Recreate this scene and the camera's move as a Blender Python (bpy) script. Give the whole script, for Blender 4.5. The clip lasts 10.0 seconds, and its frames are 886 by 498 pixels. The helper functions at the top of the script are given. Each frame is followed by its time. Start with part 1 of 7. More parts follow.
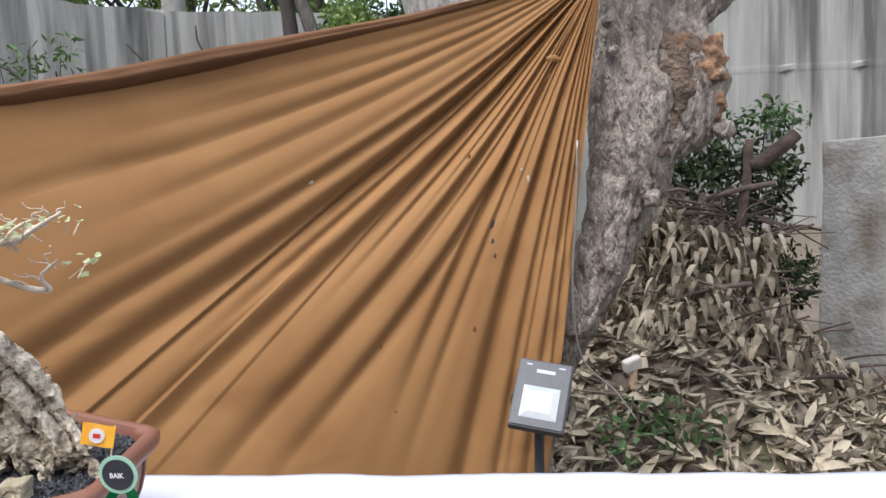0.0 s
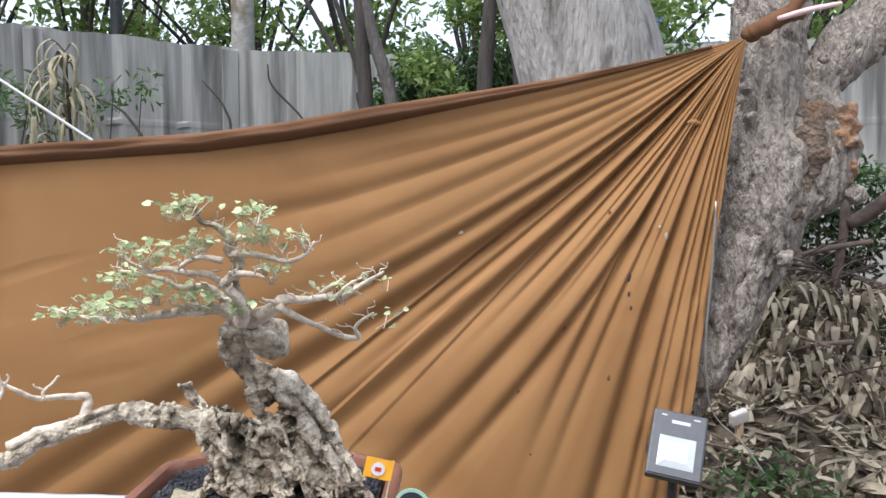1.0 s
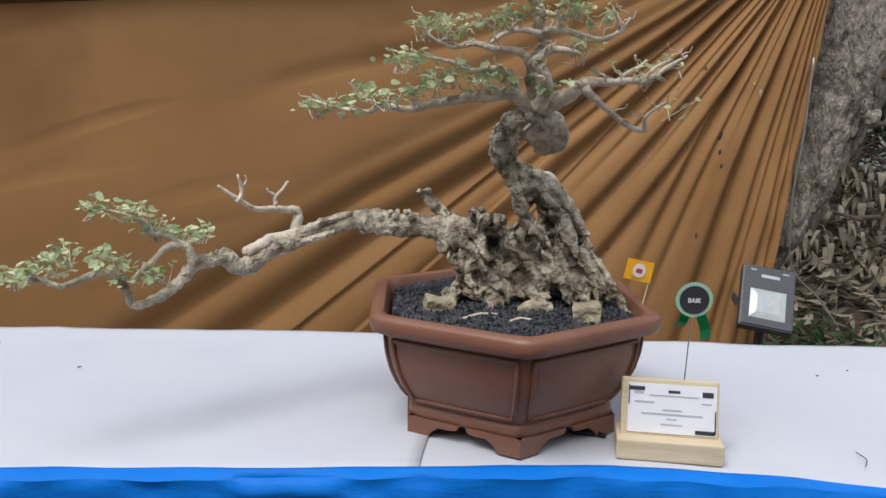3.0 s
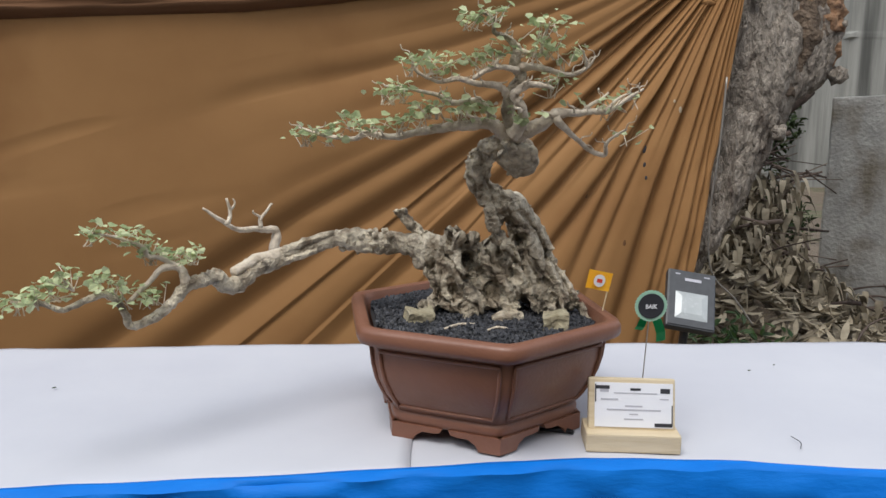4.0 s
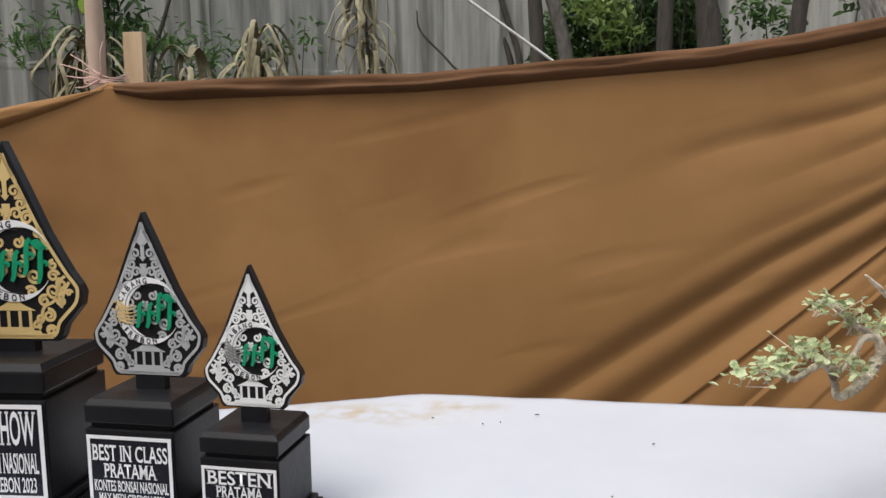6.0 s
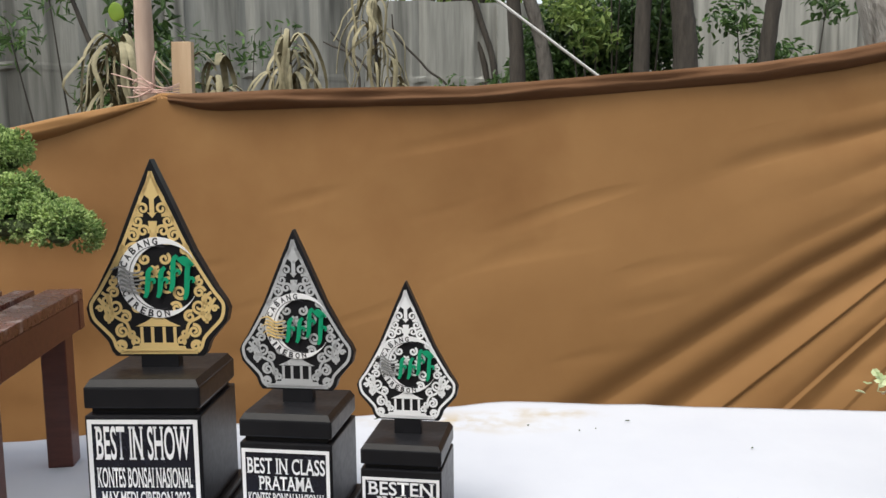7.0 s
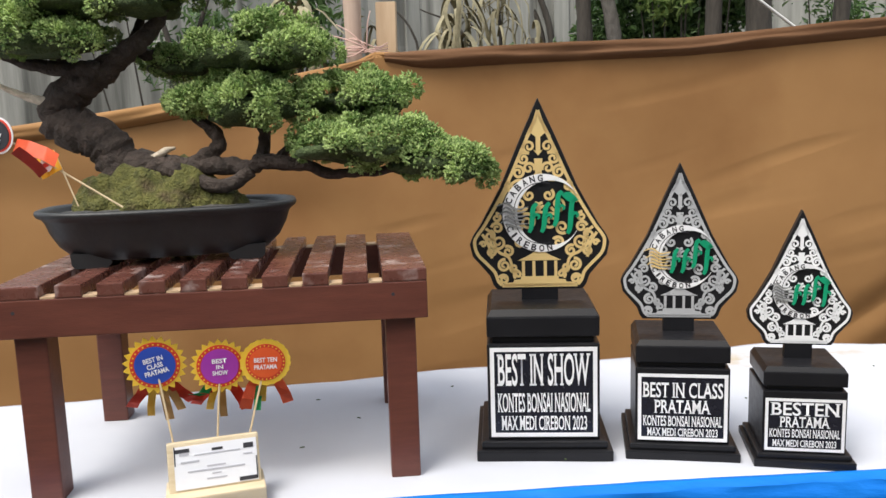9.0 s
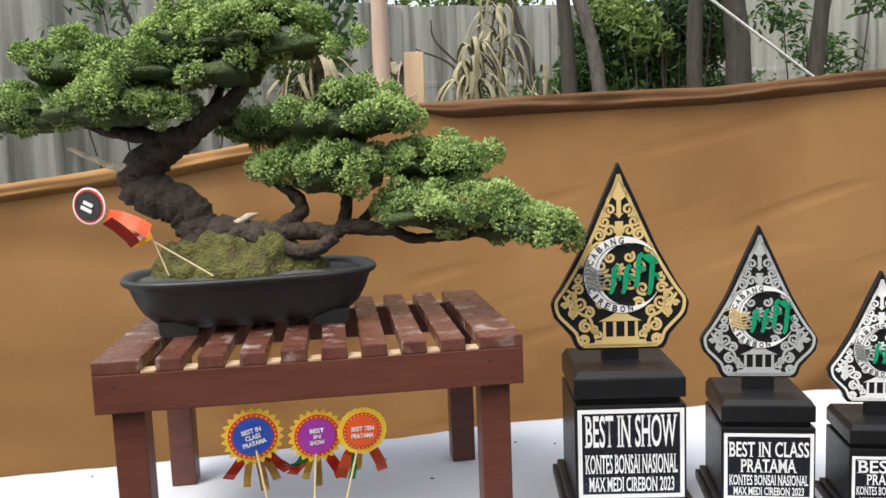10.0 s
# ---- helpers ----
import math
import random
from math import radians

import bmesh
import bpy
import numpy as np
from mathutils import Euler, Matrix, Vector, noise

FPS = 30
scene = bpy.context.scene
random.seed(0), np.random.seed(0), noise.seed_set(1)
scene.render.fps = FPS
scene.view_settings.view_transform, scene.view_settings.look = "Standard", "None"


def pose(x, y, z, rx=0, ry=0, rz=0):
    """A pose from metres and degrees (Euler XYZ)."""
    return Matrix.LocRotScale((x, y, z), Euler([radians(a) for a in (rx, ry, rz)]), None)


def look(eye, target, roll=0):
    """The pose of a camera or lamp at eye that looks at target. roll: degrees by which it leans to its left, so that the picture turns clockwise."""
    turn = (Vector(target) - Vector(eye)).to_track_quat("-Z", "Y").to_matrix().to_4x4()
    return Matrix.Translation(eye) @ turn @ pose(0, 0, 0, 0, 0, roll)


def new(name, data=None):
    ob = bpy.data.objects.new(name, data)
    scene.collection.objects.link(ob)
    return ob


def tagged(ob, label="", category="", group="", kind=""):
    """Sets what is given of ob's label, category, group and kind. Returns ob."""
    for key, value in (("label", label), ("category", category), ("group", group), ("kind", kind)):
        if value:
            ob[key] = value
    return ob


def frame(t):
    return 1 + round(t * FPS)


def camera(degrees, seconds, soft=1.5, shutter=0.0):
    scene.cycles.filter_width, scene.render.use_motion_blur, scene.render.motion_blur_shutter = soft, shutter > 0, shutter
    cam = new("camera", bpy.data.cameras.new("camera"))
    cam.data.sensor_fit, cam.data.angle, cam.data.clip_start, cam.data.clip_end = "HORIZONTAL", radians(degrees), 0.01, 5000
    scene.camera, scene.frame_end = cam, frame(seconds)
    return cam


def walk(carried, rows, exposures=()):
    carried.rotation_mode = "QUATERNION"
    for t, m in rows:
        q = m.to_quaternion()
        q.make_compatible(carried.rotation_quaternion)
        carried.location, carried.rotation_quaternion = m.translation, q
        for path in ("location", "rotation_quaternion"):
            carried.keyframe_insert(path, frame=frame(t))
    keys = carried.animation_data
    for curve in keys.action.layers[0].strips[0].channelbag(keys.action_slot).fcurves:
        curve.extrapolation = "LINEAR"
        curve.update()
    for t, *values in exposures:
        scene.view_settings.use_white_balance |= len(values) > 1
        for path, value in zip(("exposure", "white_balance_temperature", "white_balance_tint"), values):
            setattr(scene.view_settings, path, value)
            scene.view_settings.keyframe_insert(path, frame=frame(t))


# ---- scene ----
cam = camera(57.6, 10.0)
PATH = [
    (0, (-0.013, 0.158, 1.402), (-0.01, 2.146, 1.182), -2.0),
    (0.5, (-0.167, 0.118, 1.457), (-0.198, 2.111, 1.291), -0.6),
    (1, (-0.363, 0.015, 1.461), (-0.454, 2.009, 1.335), -0.1),
    (1.5, (-0.51, -0.05, 1.384), (-0.706, 1.934, 1.231), 0.9),
    (2, (-0.63, -0.006, 1.303), (-0.722, 1.973, 1.031), 1.0),
    (2.5, (-0.748, 0.03, 1.274), (-0.7, 1.995, 0.909), 0.5),
    (2.7, (-0.807, 0.046, 1.271), (-0.756, 2.011, 0.907), 0.7),
    (3.8, (-0.996, -0.045, 1.321), (-0.827, 1.922, 0.995), 1.0),
    (4, (-1.003, -0.055, 1.312), (-0.731, 1.898, 0.976), 0.7),
    (4.5, (-1.043, -0.075, 1.346), (-0.763, 1.884, 1.06), -0.1),
    (5, (-1.282, -0.17, 1.359), (-1.302, 1.812, 1.099), -0.2),
    (5.5, (-1.509, -0.179, 1.326), (-1.71, 1.793, 1.06), -0.2),
    (6, (-1.754, -0.058, 1.36), (-2.034, 1.907, 1.12), -0.8),
    (6.2, (-1.821, -0.043, 1.362), (-2.143, 1.913, 1.098), -1.2),
    (7.3, (-2.151, -0.216, 1.402), (-2.298, 1.767, 1.188), -0.5),
    (7.5, (-2.214, -0.27, 1.403), (-2.372, 1.714, 1.205), -0.5),
    (7.8, (-2.33, -0.312, 1.376), (-2.526, 1.67, 1.192), -0.8),
    (8, (-2.4, -0.324, 1.37), (-2.638, 1.651, 1.172), -1.0),
    (8.5, (-2.583, -0.291, 1.371), (-2.842, 1.676, 1.121), -1.8),
    (9, (-2.681, -0.265, 1.342), (-2.927, 1.697, 1.044), -1.8),
    (9.5, (-2.741, -0.271, 1.35), (-2.95, 1.693, 1.035), -1.9),
    (9.9, (-2.841, -0.29, 1.408), (-3.038, 1.684, 1.155), -2.4),
    (10, (-2.875, -0.291, 1.411), (-3.057, 1.688, 1.184), -2.2),
]
EXPOSURES = [(0.0, 0.79, 5900, 12), (0.5, 0.92, 5620, 11), (1.0, 0.88, 5780, 11), (1.5, 0.66, 5850, 11), (2.0, 0.36, 5550, 15), (2.5, 0.1, 5850, 9), (4.0, 0.02, 6150, 8), (4.5, 0.02, 6250, 7),
             (5.0, 0.18, 6350, 8), (5.5, 0.15, 6300, 7), (6.0, 0.21, 6400, 8), (7.5, 0.58, 6450, 5), (8.5, 0.68, 6450, 6), (9.0, 0.68, 6400, 7), (10.0, 0.81, 6480, 5)]
walk(cam, [(t, look(eye, target, roll)) for t, eye, target, roll in PATH], EXPOSURES)

# ---- light ----
world = bpy.data.worlds.new("sky")
scene.world = world
world.use_nodes = True
wn = world.node_tree
sky = wn.nodes.new("ShaderNodeTexSky")
sky.sky_type, sky.sun_disc = "NISHITA", False
sky.sun_elevation, sky.sun_rotation = radians(55), radians(200)
sky.air_density, sky.dust_density, sky.ozone_density = 1.0, 6.0, 1.0
wn.links.new(sky.outputs[0], wn.nodes["Background"].inputs[0])
wn.nodes["Background"].inputs[1].default_value = 0.07
# bright overcast veil over the whole sky
veil = wn.nodes.new("ShaderNodeBackground")
veil.inputs[0].default_value, veil.inputs[1].default_value = (0.93, 0.96, 1.0, 1), 0.58
both = wn.nodes.new("ShaderNodeAddShader")
wn.links.new(wn.nodes["Background"].outputs[0], both.inputs[0])
wn.links.new(veil.outputs[0], both.inputs[1])
wn.links.new(both.outputs[0], wn.nodes["World Output"].inputs[0])
sun = new("sun", bpy.data.lights.new("sun", "SUN"))
sun.data.energy, sun.data.angle, sun.data.color = 1.9, radians(25), (1.0, 0.96, 0.9)
sun.matrix_world = look((-6, -3, 13), (-1.5, 2, 0.75))


# ---- materials ----
def mat(name, c1, c2, scale=12.0, rough=0.6, bump=0.2, bscale=90.0, metal=0.0, stretch=(1, 1, 1), c3=None, stain=3.0,
        spec=0.5, island=False, contrast=0.25, rand=False, sheen=0.0, cut=0.55, depth=0.004):
    """Principled surface: two colours mixed by grain, stains of c3, fine relief."""
    m = bpy.data.materials.new(name)
    m.use_nodes = True
    nt = m.node_tree
    n, link = nt.nodes, nt.links.new
    b = n["Principled BSDF"]
    co = n.new("ShaderNodeTexCoord")
    mp = n.new("ShaderNodeMapping")
    mp.inputs["Scale"].default_value = stretch
    link(co.outputs["Object"], mp.inputs[0])
    na = n.new("ShaderNodeTexNoise")
    na.inputs["Scale"].default_value, na.inputs["Detail"].default_value, na.inputs["Roughness"].default_value = scale, 5, 0.6
    link(mp.outputs[0], na.inputs[0])
    ra = n.new("ShaderNodeMapRange")
    ra.inputs[1].default_value, ra.inputs[2].default_value = 0.5 - contrast, 0.5 + contrast
    link(na.outputs[0], ra.inputs[0])
    mx = n.new("ShaderNodeMix")
    mx.data_type = "RGBA"
    mx.inputs[6].default_value, mx.inputs[7].default_value = (*c1, 1), (*c2, 1)
    if island or rand:
        g = n.new("ShaderNodeNewGeometry" if island else "ShaderNodeObjectInfo")
        ad = n.new("ShaderNodeMath")
        ad.operation = "ADD"
        ad.use_clamp = True
        ha = n.new("ShaderNodeMath")
        ha.operation = "MULTIPLY_ADD"
        ha.inputs[1].default_value, ha.inputs[2].default_value = 1.0, -0.5
        link(g.outputs["Random Per Island" if island else "Random"], ha.inputs[0])
        link(ha.outputs[0], ad.inputs[0])
        link(ra.outputs[0], ad.inputs[1])
        link(ad.outputs[0], mx.inputs[0])
    else:
        link(ra.outputs[0], mx.inputs[0])
    out = mx.outputs[2]
    if c3:
        ns = n.new("ShaderNodeTexNoise")
        ns.inputs["Scale"].default_value, ns.inputs["Detail"].default_value = stain, 6
        link(mp.outputs[0], ns.inputs[0])
        rs = n.new("ShaderNodeMapRange")
        rs.inputs[1].default_value, rs.inputs[2].default_value = cut, cut + 0.16
        link(ns.outputs[0], rs.inputs[0])
        m3 = n.new("ShaderNodeMix")
        m3.data_type = "RGBA"
        m3.inputs[7].default_value = (*c3, 1)
        link(out, m3.inputs[6])
        link(rs.outputs[0], m3.inputs[0])
        out = m3.outputs[2]
    link(out, b.inputs["Base Color"])
    nb = n.new("ShaderNodeTexNoise")
    nb.inputs["Scale"].default_value, nb.inputs["Detail"].default_value = bscale, 4
    link(mp.outputs[0], nb.inputs[0])
    bp = n.new("ShaderNodeBump")
    bp.inputs["Strength"].default_value, bp.inputs["Distance"].default_value = bump, depth
    link(nb.outputs[0], bp.inputs["Height"])
    link(bp.outputs[0], b.inputs["Normal"])
    rr = n.new("ShaderNodeMapRange")
    rr.inputs[3].default_value, rr.inputs[4].default_value = max(0.05, rough - 0.1), min(1, rough + 0.1)
    link(nb.outputs[0], rr.inputs[0])
    link(rr.outputs[0], b.inputs["Roughness"])
    b.inputs["Metallic"].default_value = metal
    b.inputs["Specular IOR Level"].default_value = spec
    if sheen:
        b.inputs["Sheen Weight"].default_value = sheen
    return m


M = {
    "cloth": mat("brown_cloth", (0.267, 0.14, 0.054), (0.321, 0.173, 0.069), 2.2, 0.7, 0.2, 420, spec=0.15, c3=(0.232, 0.115, 0.043), stain=1.4, depth=0.0015),
    # darker copy of the cloth's brown: shade put into the colour
    "hem": mat("shaded_cloth_brown", (0.1, 0.05, 0.024), (0.17, 0.085, 0.042), 5, 0.75, 0.3, 120, spec=0.15, stretch=(0.3, 1, 1)),
    "white": mat("white_table_cloth", (0.49, 0.5, 0.555), (0.545, 0.555, 0.6), 3, 0.8, 0.15, 350, spec=0.2, depth=0.001),
    "blue": mat("blue_satin", (0.004, 0.14, 0.56), (0.01, 0.18, 0.66), 8, 0.6, 0.25, 40, spec=0.2, stretch=(1, 4, 4)),
    "table": mat("plywood", (0.35, 0.24, 0.13), (0.45, 0.32, 0.19), 8, 0.6, 0.1, 60, stretch=(1, 8, 8)),
    "pot": mat("brown_clay", (0.175, 0.074, 0.044), (0.228, 0.102, 0.062), 9, 0.42, 0.15, 160, c3=(0.25, 0.125, 0.08), stain=5, cut=0.58),
    "grit": mat("black_grit", (0.006, 0.007, 0.009), (0.06, 0.061, 0.07), 60, 0.6, 0.5, 200, island=True),
    "dead": mat("weathered_wood", (0.2, 0.15, 0.098), (0.78, 0.69, 0.53), 30, 0.7, 1.0, 120, c3=(0.035, 0.024, 0.016), stain=26, cut=0.575, depth=0.012, contrast=0.15),
    "twig": mat("pale_bark", (0.4, 0.32, 0.23), (0.78, 0.69, 0.56), 60, 0.8, 0.7, 150, depth=0.006),
    "leaf": mat("small_leaf", (0.33, 0.4, 0.2), (0.66, 0.71, 0.44), 30, 0.65, 0.1, 200, island=True, spec=0.2),
    "stone": mat("yellow_stone", (0.26, 0.22, 0.13), (0.48, 0.43, 0.31), 40, 0.9, 1.0, 80, depth=0.01, c3=(0.12, 0.1, 0.07), stain=30),
    "juniper_bark": mat("dark_bark", (0.022, 0.016, 0.013), (0.085, 0.062, 0.05), 40, 0.85, 0.9, 90, stretch=(1, 1, 1), depth=0.012),
    "juniper": mat("juniper_green", (0.16, 0.27, 0.08), (0.66, 0.78, 0.35), 22, 0.8, 0.1, 200, island=True, spec=0.1, contrast=0.2),
    # near-black green: shade between clumps and in the back brush put into colour
    "core": mat("shade_dark_green", (0.03, 0.05, 0.016), (0.085, 0.12, 0.04), 120, 0.9, 1.0, 220, depth=0.008),
    "moss": mat("moss", (0.045, 0.052, 0.012), (0.2, 0.19, 0.05), 60, 0.95, 1.0, 200, depth=0.012, c3=(0.1, 0.07, 0.035), stain=18),
    "tray": mat("black_tray", (0.012, 0.013, 0.014), (0.028, 0.028, 0.03), 14, 0.5, 0.15, 120),
    "soil": mat("grey_soil", (0.05, 0.048, 0.045), (0.13, 0.125, 0.12), 120, 0.95, 0.9, 260, depth=0.006),
    "stand": mat("red_brown_wood", (0.085, 0.026, 0.018), (0.14, 0.045, 0.03), 10, 0.38, 0.12, 70, stretch=(1, 7, 7)),
    "worn": mat("worn_varnish", (0.085, 0.03, 0.022), (0.16, 0.062, 0.046), 24, 0.28, 0.25, 60, c3=(0.42, 0.33, 0.31), stain=20, cut=0.56),
    "black": mat("black_lacquer", (0.007, 0.007, 0.009), (0.014, 0.014, 0.016), 10, 0.36, 0.06, 80, spec=0.28),
    "plate": mat("black_plate", (0.008, 0.009, 0.016), (0.014, 0.015, 0.024), 10, 0.25, 0.03, 80),
    "gold": mat("gold_mirror", (0.74, 0.53, 0.22), (0.82, 0.61, 0.28), 6, 0.32, 0.04, 80, metal=0.2),
    "silver": mat("silver_plate", (0.5, 0.51, 0.53), (0.6, 0.61, 0.63), 6, 0.3, 0.04, 80, metal=0.25),
    "bright": mat("bright_silver", (0.85, 0.86, 0.88), (0.92, 0.92, 0.94), 6, 0.35, 0.04, 80, metal=0.1),
    "ink": mat("white_print", (0.78, 0.78, 0.8), (0.84, 0.84, 0.86), 20, 0.5, 0.03, 80),
    "dark_ink": mat("dark_print", (0.02, 0.02, 0.025), (0.04, 0.04, 0.05), 20, 0.6, 0.03, 80),
    "grey_ink": mat("grey_print", (0.4, 0.4, 0.45), (0.5, 0.5, 0.55), 20, 0.6, 0.03, 80),
    "green": mat("green_acrylic", (0.008, 0.25, 0.12), (0.012, 0.32, 0.16), 20, 0.35, 0.03, 80),
    "feather": mat("grey_acrylic", (0.2, 0.2, 0.2), (0.3, 0.3, 0.3), 30, 0.4, 0.03, 80),
    "green_ribbon": mat("green_ribbon", (0.01, 0.42, 0.13), (0.02, 0.55, 0.2), 20, 0.45, 0.1, 120),
    "mint": mat("mint_foil", (0.28, 0.52, 0.38), (0.4, 0.62, 0.48), 40, 0.45, 0.1, 120),
    "yellow": mat("yellow_paper", (0.82, 0.42, 0.01), (0.88, 0.5, 0.02), 20, 0.55, 0.05, 120),
    "yellow_foil": mat("yellow_foil", (0.8, 0.5, 0.03), (0.88, 0.62, 0.08), 30, 0.4, 0.1, 120),
    "red": mat("red_paper", (0.6, 0.035, 0.02), (0.7, 0.07, 0.03), 20, 0.5, 0.05, 120),
    "orange_red": mat("orange_red_paper", (0.75, 0.09, 0.02), (0.8, 0.13, 0.03), 20, 0.5, 0.05, 120),
    "blue_paper": mat("blue_paper", (0.02, 0.06, 0.4), (0.03, 0.09, 0.5), 20, 0.5, 0.05, 120),
    "purple": mat("purple_paper", (0.32, 0.03, 0.36), (0.4, 0.05, 0.44), 20, 0.5, 0.05, 120),
    "tan_ribbon": mat("tan_ribbon", (0.55, 0.33, 0.1), (0.65, 0.42, 0.16), 20, 0.45, 0.05, 120),
    "pine": mat("pale_pine", (0.55, 0.44, 0.28), (0.68, 0.58, 0.41), 14, 0.6, 0.2, 80, stretch=(0.7, 6, 9), c3=(0.36, 0.25, 0.13), stain=4, cut=0.6),
    "bamboo": mat("bamboo_skewer", (0.6, 0.46, 0.27), (0.7, 0.56, 0.36), 30, 0.6, 0.1, 120),
    "steel_wire": mat("thin_wire", (0.3, 0.28, 0.25), (0.4, 0.37, 0.33), 30, 0.4, 0.05, 120, metal=0.6),
    "paper": mat("white_card", (0.74, 0.75, 0.8), (0.8, 0.81, 0.85), 20, 0.6, 0.03, 120),
    "lamp_body": mat("grey_alloy", (0.04, 0.043, 0.05), (0.065, 0.07, 0.078), 30, 0.45, 0.1, 150),
    "lamp_glass": mat("frosted_reflector", (0.34, 0.37, 0.38), (0.5, 0.53, 0.54), 10, 0.25, 0.02, 60),
    "bark": mat("grey_bark", (0.16, 0.13, 0.1), (0.53, 0.465, 0.39), 26, 0.9, 1.0, 85, stretch=(1.5, 1.5, 0.55), c3=(0.09, 0.062, 0.045), stain=12, cut=0.57, depth=0.035, contrast=0.26),
    "bark_far": mat("brown_bark", (0.016, 0.013, 0.01), (0.055, 0.046, 0.037), 8, 0.9, 0.8, 20, stretch=(2, 2, 0.4), depth=0.02),
    "bark_grey": mat("pale_far_bark", (0.045, 0.04, 0.034), (0.13, 0.118, 0.105), 12, 0.9, 0.9, 24, stretch=(2, 2, 0.5), c3=(0.04, 0.034, 0.03), stain=6, depth=0.03),
    "wound": mat("orange_rot", (0.2, 0.1, 0.05), (0.42, 0.26, 0.15), 34, 0.95, 1.0, 50, depth=0.02, c3=(0.09, 0.05, 0.03), stain=14, cut=0.5),
    "decay": mat("decayed_bark", (0.06, 0.042, 0.03), (0.26, 0.19, 0.13), 26, 0.95, 1.0, 60, depth=0.03, c3=(0.3, 0.16, 0.08), stain=12, cut=0.58),
    "wall": mat("stained_concrete", (0.16, 0.16, 0.146), (0.32, 0.318, 0.292), 3.6, 0.9, 0.5, 18, stretch=(1.8, 1.8, 0.12), c3=(0.075, 0.075, 0.068), stain=1.5, cut=0.5, depth=0.015, contrast=0.24),
    "bark_pale": mat("pale_smooth_bark", (0.24, 0.22, 0.195), (0.5, 0.47, 0.43), 9, 0.9, 0.9, 24, stretch=(2, 2, 0.5), c3=(0.13, 0.115, 0.1), stain=5, cut=0.53, depth=0.03),
    "concrete": mat("rough_concrete", (0.235, 0.23, 0.213), (0.44, 0.43, 0.4), 6, 0.9, 0.8, 40, c3=(0.15, 0.125, 0.09), stain=2.6, cut=0.5, depth=0.015),
    "ground": mat("bare_soil", (0.085, 0.065, 0.045), (0.18, 0.14, 0.1), 3, 0.95, 0.8, 30, c3=(0.07, 0.09, 0.035), stain=1.2, depth=0.03),
    "litter": mat("dry_leaf", (0.085, 0.066, 0.04), (0.5, 0.43, 0.31), 9, 0.8, 0.25, 60, island=True),
    "sticks": mat("dry_stick", (0.04, 0.026, 0.02), (0.15, 0.11, 0.085), 14, 0.9, 0.5, 60, rand=True),
    "bush": mat("dark_leaf", (0.025, 0.06, 0.016), (0.11, 0.19, 0.055), 5, 0.5, 0.1, 60, island=True),
    "crown": mat("far_leaf", (0.06, 0.12, 0.025), (0.26, 0.34, 0.1), 0.6, 0.55, 0.1, 60, island=True),
    "dry_strap": mat("dry_strap_leaf", (0.12, 0.105, 0.055), (0.44, 0.39, 0.25), 9, 0.8, 0.2, 60, island=True),
    "fresh": mat("fresh_leaf", (0.2, 0.34, 0.03), (0.3, 0.42, 0.05), 9, 0.5, 0.1, 60),
    "bamboo_pole": mat("pinkish_pole", (0.36, 0.25, 0.19), (0.5, 0.38, 0.3), 8, 0.7, 0.2, 60, stretch=(3, 3, 0.5)),
    "lath": mat("sawn_lath", (0.42, 0.28, 0.16), (0.55, 0.4, 0.26), 8, 0.75, 0.2, 60, stretch=(3, 3, 0.4)),
    "string": mat("pink_string", (0.55, 0.35, 0.3), (0.65, 0.45, 0.38), 30, 0.8, 0.1, 90),
    "rope": mat("white_rope", (0.6, 0.6, 0.58), (0.7, 0.7, 0.68), 60, 0.8, 0.3, 200),
    "pink": mat("pale_plastic", (0.62, 0.42, 0.4), (0.72, 0.52, 0.5), 20, 0.5, 0.1, 60),
    "tarp": mat("blue_tarp", (0.05, 0.12, 0.45), (0.08, 0.18, 0.55), 2, 0.6, 0.2, 8),
    "litter_white": mat("torn_paper", (0.55, 0.5, 0.44), (0.68, 0.62, 0.55), 8, 0.8, 0.2, 40),
}


def let_through(m, share):
    """Thin leaves pass part of the light through."""
    nt = m.node_tree
    b = nt.nodes["Principled BSDF"]
    tr = nt.nodes.new("ShaderNodeBsdfTranslucent")
    mx = nt.nodes.new("ShaderNodeMixShader")
    mx.inputs[0].default_value = share
    nt.links.new(b.inputs["Base Color"].links[0].from_socket, tr.inputs[0])
    nt.links.new(b.outputs[0], mx.inputs[1])
    nt.links.new(tr.outputs[0], mx.inputs[2])
    nt.links.new(mx.outputs[0], nt.nodes["Material Output"].inputs[0])


for key, share in (("leaf", 0.35), ("juniper", 0.4), ("crown", 0.45), ("bush", 0.3), ("fresh", 0.4), ("litter", 0.15)):
    let_through(M[key], share)


